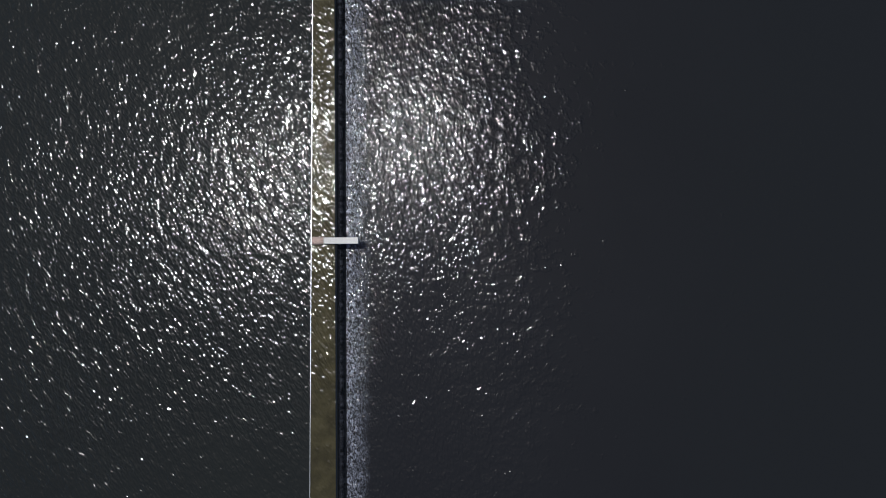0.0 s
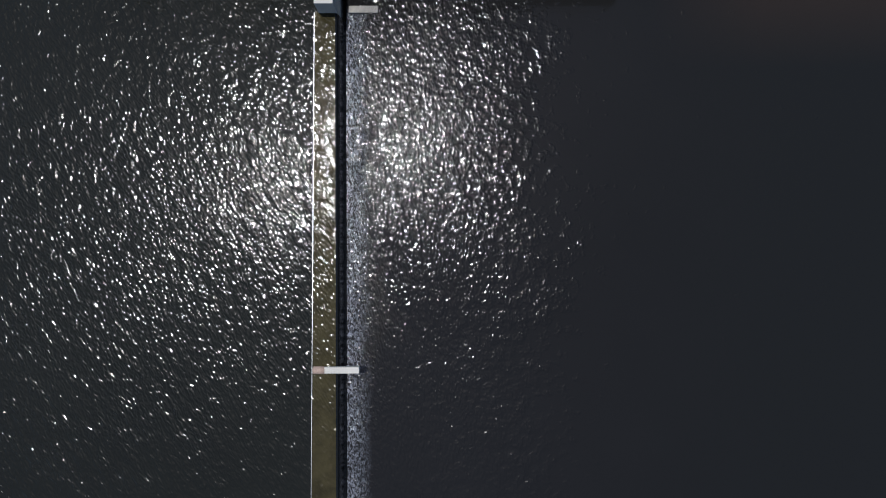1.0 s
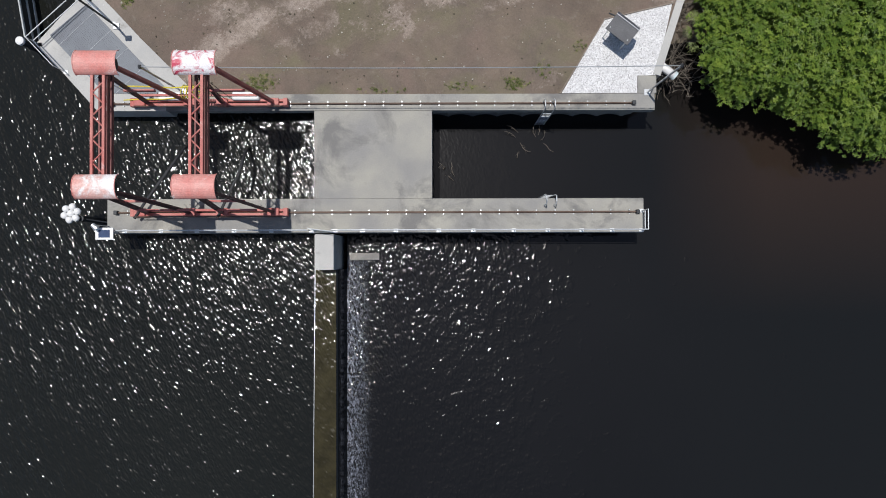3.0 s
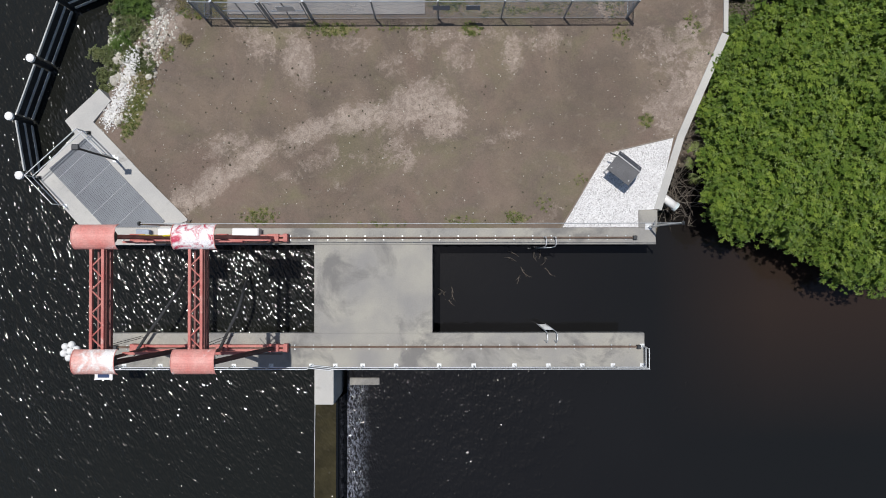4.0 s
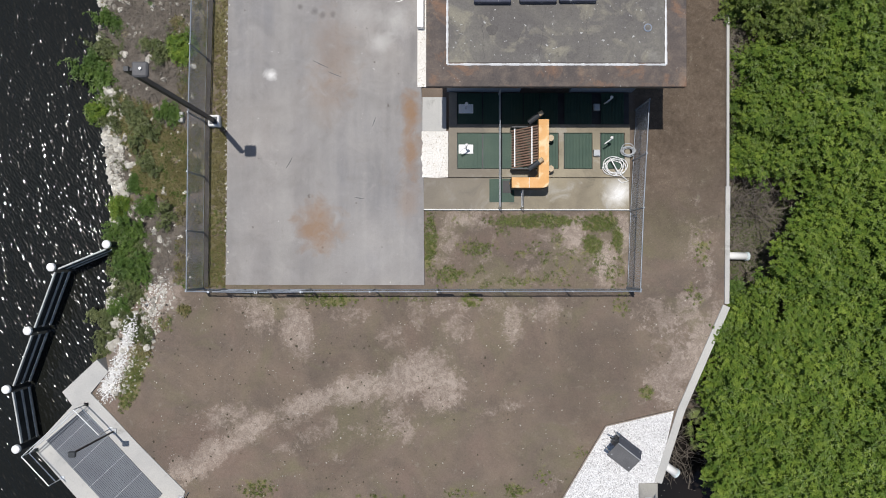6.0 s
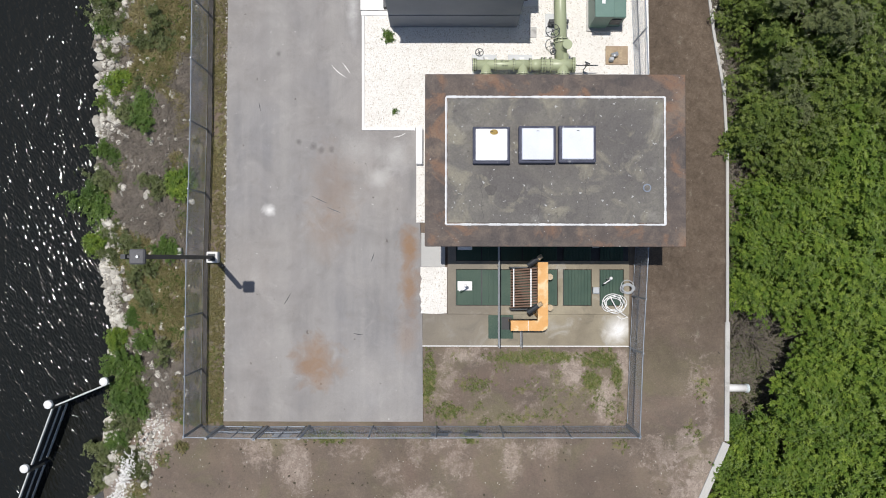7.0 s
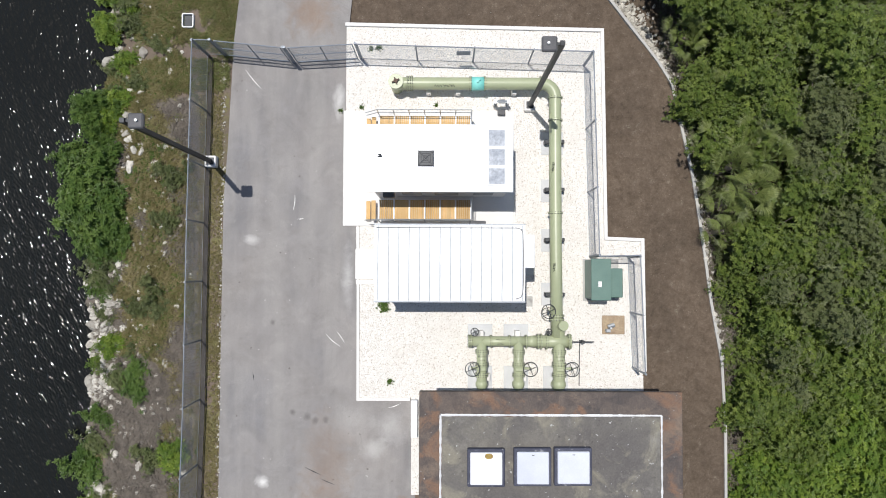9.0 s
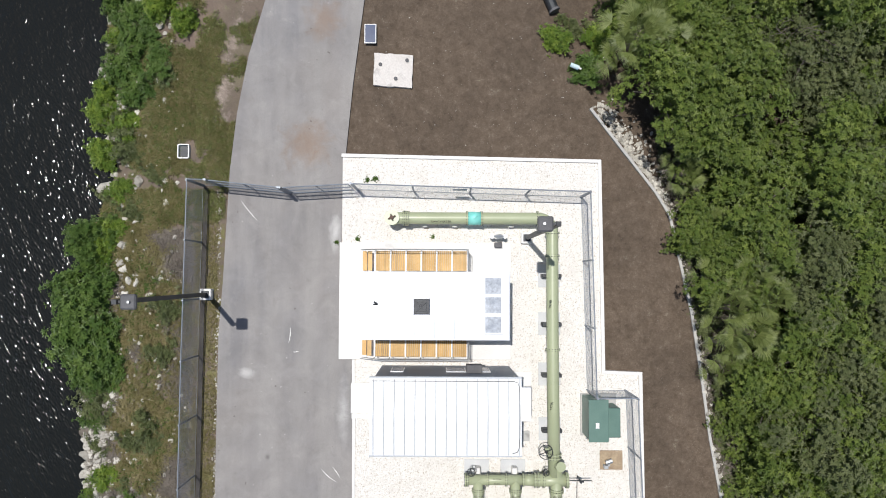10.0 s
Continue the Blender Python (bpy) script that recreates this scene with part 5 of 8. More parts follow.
# ---- screening vault south of the pump house ----
def apron_mat():
    """Brown-stained concrete with one bleached corner."""
    m, nt, bs, co = base("apron_concrete")
    mid, fine = noise_tex(nt, co, 1.1, 6, 0.65, 0.6), noise_tex(nt, co, 18, 5, 0.7)
    col = mixc(nt, ramp(nt, noise_tex(nt, co, 0.5, 5), 0.35, 0.65), (0.335, 0.295, 0.215), (0.215, 0.185, 0.135))
    col = mixc(nt, ramp(nt, mid, 0.55, 0.7, 0.0, 0.7), col, (0.40, 0.385, 0.35))
    col = mixc(nt, ramp(nt, mid, 0.3, 0.42, 0.6, 0.0), col, (0.12, 0.11, 0.085))
    sx = node(nt, "ShaderNodeSeparateXYZ")
    nt.links.new(co, sx.inputs[0])
    col = mixc(nt, ramp(nt, mathn(nt, "ADD", sx.outputs[0], mathn(nt, "MULTIPLY", mid, 3.0)), 3.0, 6.0, 0.6, 0.0), col, (0.185, 0.165, 0.142))
    d = nt.nodes.new("ShaderNodeVectorMath")
    d.operation = "DISTANCE"
    nt.links.new(co, d.inputs[0])
    d.inputs[1].default_value = (8.5, 41.9, 0.0)
    col = mixc(nt, ramp(nt, mathn(nt, "ADD", d.outputs["Value"], mathn(nt, "MULTIPLY", mid, 1.5)), 0.8, 1.6, 0.95, 0.0), col, (0.78, 0.77, 0.75))
    col = mixc(nt, 1.0, col, ramp(nt, fine, 0.3, 0.7, 0.9, 1.1), "MULTIPLY")
    nt.links.new(col, bs.inputs["Base Color"])
    bs.inputs["Roughness"].default_value = 0.9
    bump(nt, bs, fine, 0.008)
    return m


M_APRON = apron_mat()
structure("vault_apron", boxes((-0.88, 9.05, 41.08, 42.58, -0.2, 0.06)), M_APRON, "stained concrete apron before the screening vault", "slab")
structure("apron_kerb", boxes((-0.88, 9.05, 41.02, 41.075, -0.2, 0.1), bevel=0.01), M_CONC_WHITE, "thin white kerb along the apron", "kerb")
structure("west_gravel_strip", plate([(-0.98 + 0.035 * math.sin(k * 2.3) + 0.03 * math.sin(k * 0.9), 42.62 + 2.23 * k / 12) for k in range(13)] + [(0.3, 44.85), (0.3, 42.62), (-0.3, 42.58)], -0.2, 0.05), M_GRAVEL, "strip of white gravel beside the vault", "gravel")
structure("west_landing", boxes((-0.95, 0.2, 44.86, 46.5, -0.2, 0.055)), M_CONC_LIGHT, "small pale concrete landing by the vault", "slab")
v = thing("screening_vault", (4.7, 44.6, 0), "concrete screening vault covered with dark green grating panels", "vault")
part("vault_rim", boxes((0.33, 0.72, 42.6, 46.7, -0.2, 0.2), (0.72, 7.25, 42.6, 43.0, -0.2, 0.2), (0.72, 9.05, 44.75, 45.15, -0.2, 0.2), (7.25, 7.62, 42.6, 44.75, -0.2, 0.2), (8.8, 9.05, 43.0, 44.75, -0.2, 0.2), (7.62, 9.05, 42.6, 43.0, -0.2, 0.2), (5.62, 5.86, 43.0, 44.75, -0.2, 0.2)), M_APRON, v)
part("vault_floor", boxes((0.72, 9.05, 42.9, 46.7, -0.3, 0.02)), M_DARKSTEEL, v)


def grating(x0, x1, y0, y1, z, parent):
    g = part("grating_panel", boxes((x0 + 0.01, x1 - 0.01, y0 + 0.01, y1 - 0.01, z - 0.06, z - 0.035)), M_GRATE, parent, "dark green grating panel")
    bm = bmesh.new()
    x = x0 + 0.03
    while x < x1 - 0.02:
        box(bm, x, x + 0.028, y0 + 0.01, y1 - 0.01, z - 0.035, z)
        x += 0.07
    part("bar_field", bm, M_GRATE, g)["kind"] = "stuff"


for x0, x1 in ((0.74, 1.94), (1.98, 2.86), (2.9, 3.9), (3.94, 4.7), (4.74, 5.6), (5.9, 7.22), (7.66, 8.78)):
    grating(x0, x1, 43.02, 44.73, 0.19, v)
    grating(x0, x1, 45.17, 46.68, 0.19, v)
gh = thing("floor_hatch", (2.9, 42, 0.06), "dark green floor hatch with a black plate for its open pit's dark", "hatch")
grating(2.28, 3.5, 41.4, 42.55, 0.12, gh)
# thin black plate on the grating stands in for the unlit pit
part("pit_dark_plate", boxes((2.92, 3.4, 41.85, 42.45, 0.121, 0.126)), M_BLACK, gh)

M_TAN = mat("tan_motor_cap", (0.42, 0.32, 0.20), (0.5, 0.4, 0.27), 2, 20, 0.5)
rk = thing("trash_rake", (4.1, 43.4, 0.2), "orange trash rake with a brown slatted conveyor", "machine")
bm = bmesh.new()
slab(bm, [(4.45, 45.1), (4.45, 42.42), (3.22, 42.42), (3.22, 41.95), (4.66, 41.95), (4.80, 41.99), (4.88, 42.07), (4.92, 42.2), (4.92, 45.1)], 1.25, 1.6)
part("gantry", bm, M_ORANGE, rk, "orange painted L-shaped gantry")
bm = bmesh.new()
slab(bm, [(4.45, 42.42), (3.22, 42.42), (3.22, 41.93), (4.66, 41.93), (4.82, 41.97), (4.9, 42.07), (4.93, 42.2), (4.93, 42.42)], 0.75, 1.248)
part("drive_housing", bm, M_BLACK, rk, "black drive housing")
part("seam", boxes((4.0, 4.02, 41.95, 42.42, 1.6, 1.606)), M_CONC_WHITE, rk)
for x, y in ((4.55, 44.95), (4.8, 44.95), (4.55, 42.6), (4.8, 42.6), (3.3, 42.3)):
    part("gantry_leg", boxes((x - 0.05, x + 0.05, y - 0.05, y + 0.05, 0.06, 1.25)), M_ORANGE, rk)
for k in range(15):
    y = 42.98 + 1.72 * k / 14
    part("conveyor_slat", rods(((3.3, y, 0.75), (4.45, y + 0.12, 1.5), 0.045), seg=6), M_BROWNSLAT, rk)
for x, z in ((3.42, 0.88), (4.16, 1.37)):
    part("slat_tie", boxes((x - 0.025, x + 0.025, 43.0, 44.8, z, z + 0.05)), M_PAINT_WHITE, rk)
for y in (42.9, 44.85):
    part("side_plate", boxes((3.25, 4.45, y - 0.03, y + 0.03, 0.4, 1.1)), M_DARKSTEEL, rk)
for y in (45.2, 43.05):
    bm = bmesh.new()
    rod(bm, (4.0, y - 0.25, 1.55), (4.45, y + 0.08, 1.75), 0.13, 0.12, 12)
    mo = part("motor", bm, M_DARKSTEEL, rk)
    bm = bmesh.new()
    rod(bm, (4.45, y + 0.08, 1.75), (4.6, y + 0.19, 1.82), 0.11, 0.10, 12)
    part("motor_cap", bm, M_TAN, mo, "tan motor cap")
for y in (44.4, 42.95):
    bm = bmesh.new()
    rod(bm, (5.15, y, 0.2), (5.15, y, 0.75), 0.15, seg=14)
    part("guide_pulley", bm, M_TAN, rk)

handrail([(2.72, 41.1), (2.72, 46.6)], [(2.72, y) for y in (41.12, 42.75, 44.9, 46.6)], 0.12, 1.07, "thin galvanised handrail across the vault grating", material=M_GALV, r=0.02, plates=False)
handrail([(3.78, 41.12), (3.78, 41.9)], [(3.78, 41.12), (3.78, 41.9)], 0.12, 1.0, "short galvanised handrail beside the floor hatch", material=M_GALV, r=0.02, plates=False)


def valve_stand(x, y, plate_on):
    t = thing("valve_stand", (x, y, 0.19), "small white valve stand on the green grating", "valve", "valve stands")
    if plate_on:
        part("plate", boxes((x - 0.35, x + 0.35, y - 0.22, y + 0.22, 0.192, 0.24), bevel=0.01), M_PVC, t)
    part("stem", rods(((x, y, 0.2), (x, y, 1.0), 0.04)), M_GALV, t)
    part("crank", rods(((x - 0.28, y - 0.2, 0.95), (x, y, 1.0), 0.03), ((x - 0.28, y - 0.2, 0.95), (x - 0.28, y - 0.2, 0.8), 0.03)), M_PVC, t)
    bm = bmesh.new()
    bmesh.ops.create_uvsphere(bm, u_segments=10, v_segments=8, radius=0.08, matrix=Matrix.Translation((x, y + 0.05, 1.06)))
    part("cap", bm, M_PVC, t)


valve_stand(1.15, 43.95, True)
valve_stand(1.15, 45.9, True)
valve_stand(7.95, 44.3, False)
valve_stand(7.95, 46.2, False)
for x, y in ((7.42, 43.75), (7.42, 45.95)):
    t = thing("junction_box", (x, y, 0.2), "grey junction box on the vault rim", "box", "junction boxes")
    part("body", boxes((x - 0.16, x + 0.16, y - 0.16, y + 0.16, 0.2, 0.4), bevel=0.02), M_GALV, t)
    part("lid", boxes((x - 0.13, x + 0.13, y - 0.13, y + 0.13, 0.4, 0.43), bevel=0.01), M_WALL_GREY, t)


def hose_pile(name, cx, cy, z, r, turns, material, label, seed):
    rng = random.Random(seed)
    t = thing(name, (cx, cy, z), label, "hose")
    for k in range(turns):
        bm = bmesh.new()
        ox, oy, rr, e = rng.uniform(-0.22, 0.22) * r, rng.uniform(-0.22, 0.22) * r, r * rng.uniform(0.62, 1.05), rng.uniform(0.6, 1.0)
        ph = rng.uniform(0, 3)
        sweep(bm, [(cx + ox + rr * math.cos(a + ph), cy + oy + rr * e * math.sin(a + ph), z + 0.04 + 0.03 * k + 0.02 * math.sin(3 * a)) for a in [2 * math.pi * i / 26 for i in range(26)]], 0.02, 7, closed=True)
        part("loop", bm, material, t)
    return t


hp = hose_pile("white_hose", 8.3, 43.15, 0.2, 0.5, 5, M_PVC, "loosely coiled white hose on the vault's edge", 3)
bm = bmesh.new()
sweep(bm, [(8.05, 43.5, 0.42), (8.2, 43.2, 0.45), (8.4, 42.85, 0.42), (8.75, 42.6, 0.2), (9.0, 42.45, 0.1), (8.7, 42.35, 0.09), (8.5, 42.5, 0.1)], 0.028, 7)
part("loose_end", bm, M_PVC, hp)
hose_pile("grey_cable_coil", 8.92, 43.9, 0.2, 0.32, 6, M_WALL_GREY, "coil of grey cable beside the fence", 5)

# ---- control building ----
M_CBWALL = mat("slate_panel_wall", (0.21, 0.23, 0.265), (0.18, 0.20, 0.235), 0.6, 20, 0.6, grain=0.06, relief=0.002)
M_SEAM = mat("grey_roof_seam", (0.50, 0.53, 0.56), (0.45, 0.48, 0.51), 1, 20, 0.5, relief=0.0)
cb = thing("control_building", (0.65, 58, 0), "white standing-seam metal control building on white gravel", "building")
part("wall", boxes((-2.45, 3.63, 56.52, 56.6, 0.05, 4.1), (-2.45, 3.63, 59.46, 59.58, 0.05, 4.1), (-2.45, -2.33, 56.6, 59.46, 0.05, 4.1), (3.51, 3.63, 56.6, 59.46, 0.05, 4.1)), M_CBWALL, cb)
part("wall_base", boxes((-2.47, 3.65, 56.495, 56.52, 0.05, 1.5)), M_CBWALL, cb, "lower band of grey wall sheet")
bm = bmesh.new()
yr = 58.04
for x0, x1, y0, y1, z0, z1 in ((-2.57, 3.73, 56.46, yr, 4.17, 4.28), (-2.57, 3.73, yr, 59.63, 4.28, 4.17)):
    vs = [bm.verts.new(p) for p in ((x0, y0, z0), (x1, y0, z0), (x1, y1, z1), (x0, y1, z1), (x0, y0, z0 - 0.1), (x1, y0, z0 - 0.1), (x1, y1, z1 - 0.1), (x0, y1, z1 - 0.1))]
    for q in ((0, 1, 2, 3), (7, 6, 5, 4), (0, 4, 5, 1), (1, 5, 6, 2), (2, 6, 7, 3), (3, 7, 4, 0)):
        bm.faces.new([vs[i] for i in q])
rf = part("roof", bm, M_PAINT_WHITE, cb, "white metal roof")
for k in range(15):
    x = -2.42 + k * 0.432
    bm = bmesh.new()
    for y0, y1, z0, z1 in ((56.48, yr, 4.175, 4.285), (yr, 59.61, 4.285, 4.175)):
        rod(bm, (x, y0, z0 + 0.008), (x, y1, z1 + 0.008), 0.02, seg=6)
    part("roof_seam", bm, M_SEAM, rf)
bm = bmesh.new()
sweep(bm, [(x, y, 4.31 - 0.07 * abs(y - yr)) for x, y in ((-2.5, 59.52), (0.5, 59.52), (3.4, 59.52), (3.57, 59.46), (3.64, 59.3), (3.65, 58.8), (3.65, yr), (3.65, 57.2), (3.63, 56.8), (3.55, 56.62), (3.35, 56.55))], 0.014, 6)
part("roof_cable", bm, M_BOXGREY, rf, "thin dark cable along the roof edge")
for y in (56.43, 59.66):
    part("gutter", boxes((-2.6, 3.76, y - 0.035, y + 0.035, 4.04, 4.15), bevel=0.015), M_SEAM, rf)
for x0, x1 in ((-1.9, -1.3), (0.6, 1.5), (1.7, 2.6)):
    w = part("window", boxes((x0, x1, 59.58, 59.62, 1.0, 2.2), bevel=0.008), M_PAINT_WHITE, cb)
    part("pane", boxes((x0 + 0.05, x1 - 0.05, 59.621, 59.627, 1.05, 2.15)), M_SOLAR, w)
part("door", boxes((-2.49, -2.45, 57.3, 58.2, 0.1, 2.15), bevel=0.006), M_PAINT_WHITE, cb)
part("wall_vent", boxes((-2.62, -2.45, 56.62, 57.0, 1.9, 2.2), bevel=0.01), M_DARKSTEEL, cb)
ac = part("wall_unit", boxes((3.63, 3.9, 56.9, 57.6, 2.2, 2.9), bevel=0.02), M_DARKSTEEL, cb, "dark wall-mounted unit")
part("unit_grille", boxes((3.9, 3.91, 56.98, 57.52, 2.28, 2.82)), M_GALV, ac)
aw = part("awning", boxes((3.64, 4.15, 57.85, 59.25, 4.0, 4.07), bevel=0.01), M_PAINT_WHITE, cb, "small white awning over a side door")
for y in (57.95, 59.15):
    part("awning_prop", rods(((4.08, y, 4.0), (3.63, y, 3.4), 0.02)), M_GALV, aw)
part("air_conditioner", boxes((1.5, 2.2, 59.59, 59.95, 2.0, 2.5), bevel=0.02), M_BOXGREY, cb, "dark boxed air conditioner")
structure("control_landing", boxes((-3.93, -2.46, 57.3, 58.75, -0.2, 0.14), (-3.9, -2.46, 57.05, 57.26, -0.2, 0.1), bevel=0.01), M_CONC_WHITE, "white concrete landing and step at a door", "slab")
structure("east_landing", boxes((3.76, 4.7, 57.5, 59.3, -0.2, 0.1), bevel=0.01), M_CONC_WHITE, "white concrete landing at a side door", "slab")

# ---- equipment building ----
M_EQROOF = mat("white_roof_sheet", (0.80, 0.82, 0.85), (0.72, 0.75, 0.80), 0.7, 20, 0.3, stain=(0.60, 0.64, 0.70), stain_scale=0.9, stain_at=0.6, grain=0.05, relief=0.001)
# pale grey base colour stands in for bright sky reflected in the panes
M_PANE = mat("painted_sky_glass", (0.36, 0.39, 0.44), (0.55, 0.58, 0.62), 1.5, 10, 0.08, relief=0.0)
structure("equipment_slab", boxes((-4.55, 3.72, 59.87, 65.48, -0.2, 0.1), bevel=0.01), M_CONC_WHITE, "white concrete slab under the equipment building", "slab")
eb = thing("equipment_building", (0.1, 62.6, 0.1), "white prefabricated equipment building with amber-boarded walkways", "building")
part("wall", boxes((-2.85, 3.2, 61.3, 61.4, 0.1, 3.2), (-2.85, 3.2, 63.8, 63.9, 0.1, 3.2), (-2.85, -2.75, 61.4, 63.8, 0.1, 3.2), (3.1, 3.2, 61.4, 63.8, 0.1, 3.2)), M_PAINT_WHITE, eb)
rf = part("roof", boxes((-3.06, 3.33, 61.12, 64.07, 3.2, 3.4), bevel=0.02), M_EQROOF, eb, "white flat metal roof")
for x in (-1.6, -0.75, 0.1, 0.95):
    part("roof_joint", boxes((x - 0.01, x + 0.01, 61.2, 62.0, 3.4, 3.404)), M_SEAM, rf)
for x in (-0.95, 1.3):
    for y in (61.28, 63.92):
        part("lifting_lug", boxes((x - 0.1, x + 0.1, y - 0.025, y + 0.025, 3.4, 3.44)), M_GALV, rf)
for k in range(3):
    y0 = 61.42 + 0.83 * k
    f = part("skylight", boxes((2.2, 3.02, y0 - 0.03, y0 + 0.80, 3.4, 3.46), bevel=0.01), M_PAINT_WHITE, rf, "white framed roof window")
    part("pane", boxes((2.27, 2.95, y0 + 0.04, y0 + 0.73, 3.461, 3.466)), M_PANE, f, "grey glass pane with the sky's reflection in its colour")
vt = part("roof_vent", boxes((-0.80, -0.12, 62.24, 62.9, 3.4, 3.52), bevel=0.01), M_DARKSTEEL, rf, "square dark louvred roof vent")
bm = bmesh.new()
for a, b in (((-0.80, 62.24), (-0.12, 62.9)), ((-0.80, 62.9), (-0.12, 62.24))):
    rod(bm, (*a, 3.53), (*b, 3.53), 0.02, seg=6)
for s in (0.1, 0.2, 0.3):
    for a, b in (((-s, -s), (s, -s)), ((s, -s), (s, s)), ((s, s), (-s, s)), ((-s, s), (-s, -s))):
        rod(bm, (-0.46 + a[0], 62.57 + a[1], 3.53), (-0.46 + b[0], 62.57 + b[1], 3.53), 0.012, seg=6)
part("louvre", bm, M_BOXGREY, vt)
part("roof_anchor", rods(((-2.5, 62.75, 3.4), (-2.4, 62.7, 3.6), 0.04), ((-2.55, 62.65, 3.42), (-2.35, 62.65, 3.42), 0.03)), M_DARKSTEEL, rf)
for x0, x1 in ((-1.6, -0.7), (-0.1, 1.0), (1.7, 2.6)):
    part("door", boxes((x0, x1, 61.26, 61.3, 1.0, 3.0), bevel=0.006), M_WALL_GREY, eb)
part("control_box", boxes((-2.4, -1.9, 61.0, 61.3, 1.9, 2.5), bevel=0.02), M_BOXGREY, eb)
for side, ya, yb in (("south", 60.1, 61.05), ("north", 64.12, 65.05)):
    w = thing("walkway", (-0.7, ya, 0.1), f"amber-boarded walkway with white joists on the building's {side} side", "walkway", "amber walkways")
    z = 0.85
    n = 6
    x0 = -2.75
    bw = 0.725
    for k in range(n):
        for j in range(7):
            xa = x0 + k * bw + 0.05 + j * (bw - 0.06) / 7
            part("deck_board", boxes((xa, xa + (bw - 0.06) / 7 - 0.012, ya, yb, z - 0.04, z)), M_WOOD, w)
    for k in range(n + 1):
        x = x0 + k * bw
        part("joist", boxes((x - 0.035, x + 0.03, ya - 0.03, yb + 0.03, z - 0.12, z + 0.012)), M_PAINT_WHITE, w)
    for k, xs in enumerate((-3.02, -3.3)):
        part("stair_tread", boxes((xs - 0.1, xs + 0.1, ya, yb, z - 0.3 * (k + 1), z - 0.3 * (k + 1) + 0.04)), M_WOOD, w)
    yo = ya - 0.04 if side == "south" else yb + 0.04
    for k in range(n + 1):
        part("rail_post", rods(((x0 + k * bw, yo, 0.1), (x0 + k * bw, yo, z + 1.0), 0.022)), M_WALL_GREY if k % 2 else M_GALV, w)
    for h in (0.5, 1.0):
        part("guard_rail", rods(((x0, yo, z + h), (x0 + n * bw, yo, z + h), 0.02)), M_GALV, w)
        part("guard_rail", rods(((x0 + n * bw, yo, z + h), (x0 + n * bw, ya if side == "north" else yb, z + h), 0.02)), M_GALV, w)
        part("stair_rail", rods(((x0, yo, z + h), (x0 - 0.6, yo, z + h - 0.6), 0.02)), M_GALV, w)


# ---- pipework ----
PZ, PR = 0.85, 0.285


def arc(cx, cy, z, r, a0, a1, n=10):
    return [(cx + r * math.cos(radians(a0 + (a1 - a0) * k / n)), cy + r * math.sin(radians(a0 + (a1 - a0) * k / n)), z) for k in range(n + 1)]


def flange(at, axis, r, parent, w=0.05):
    """A bolted flange ring across a pipe."""
    at, axis = Vector(at), Vector(axis).normalized()
    bm = bmesh.new()
    rod(bm, at - axis * w / 2, at + axis * w / 2, r, seg=24)
    body = len(bm.faces)
    q = axis.to_track_quat("Z", "Y")
    for k in range(14):
        a = 2 * math.pi * k / 14
        o = at + q @ Vector((math.cos(a), math.sin(a), 0)) * (r - 0.035)
        rod(bm, o - axis * (w / 2 + 0.03), o + axis * (w / 2 + 0.03), 0.021, seg=6)
    ring = part("flange", bm, M_PIPE, parent, "bolted ring flange")
    ring.data.materials.append(M_BOXGREY)
    for p in ring.data.polygons[body:]:
        p.material_index = 1
    return ring


def pipe(name, pts, r, parent, label="", material=None):
    bm = bmesh.new()
    sweep(bm, pts, r, 24)
    return part(name, bm, material or M_PIPE, parent, label, smooth=True)


def handwheel(x, y, z, r, parent):
    bm = bmesh.new()
    sweep(bm, [(x + r * math.cos(a), y + r * math.sin(a), z) for a in [2 * math.pi * k / 24 for k in range(24)]], 0.02, 6, closed=True)
    for k in range(2):
        a = 0.4 + k * math.pi / 2
        c, s = r * math.cos(a), r * math.sin(a)
        rod(bm, (x - c, y - s, z), (x + c, y + s, z), 0.016, seg=6)
    rod(bm, (x, y, z - 0.06), (x, y, z + 0.05), 0.05, seg=8)
    rod(bm, (x, y, z - 0.5), (x, y, z - 0.06), 0.025, seg=8)
    return part("handwheel", bm, M_DARKSTEEL, parent, "black spoked valve handwheel")


def lettering(text, at, turn, size, parent, lines=1.0):
    cu = bpy.data.curves.new("lettering", "FONT")
    cu.body, cu.size, cu.align_x, cu.align_y, cu.extrude = text, size, "CENTER", "CENTER", 0.002
    tmp = bpy.data.objects.new("lettering", cu)
    me = bpy.data.meshes.new_from_object(tmp)
    bpy.data.objects.remove(tmp)
    me.materials.clear()
    me.materials.append(M_BLACK)
    me.transform(Matrix.Translation(at) @ turn)
    ob = new("lettering", me)
    ob.parent, ob.matrix_parent_inverse = parent, origin(parent).inverted()
    ob["label"] = "black stencilled words"
    return ob


pw = thing("raw_water_main", (5.6, 60, 0), "large pale green raw water pipe on low supports", "pipe")
pipe("pipe_run", [(-1.95, 66.6, -0.3), (-1.95, 66.6, 0.55), *[(-1.95 + 0.3 - 0.3 * math.cos(a), 66.6, 0.55 + 0.3 * math.sin(a)) for a in [math.pi / 2 * k / 8 for k in range(1, 9)]], (0, 66.6, PZ), (3, 66.6, PZ), (4.95, 66.6, PZ), *arc(4.95, 65.95, PZ, 0.65, 90, 0)[1:], (5.6, 62, PZ), (5.62, 58, PZ), (5.66, 54.6, PZ)], PR, pw)
for x in (-1.42, -1.2, -1.3, 4.9):
    flange((x, 66.6, PZ), (1, 0, 0), PR + 0.075, pw)
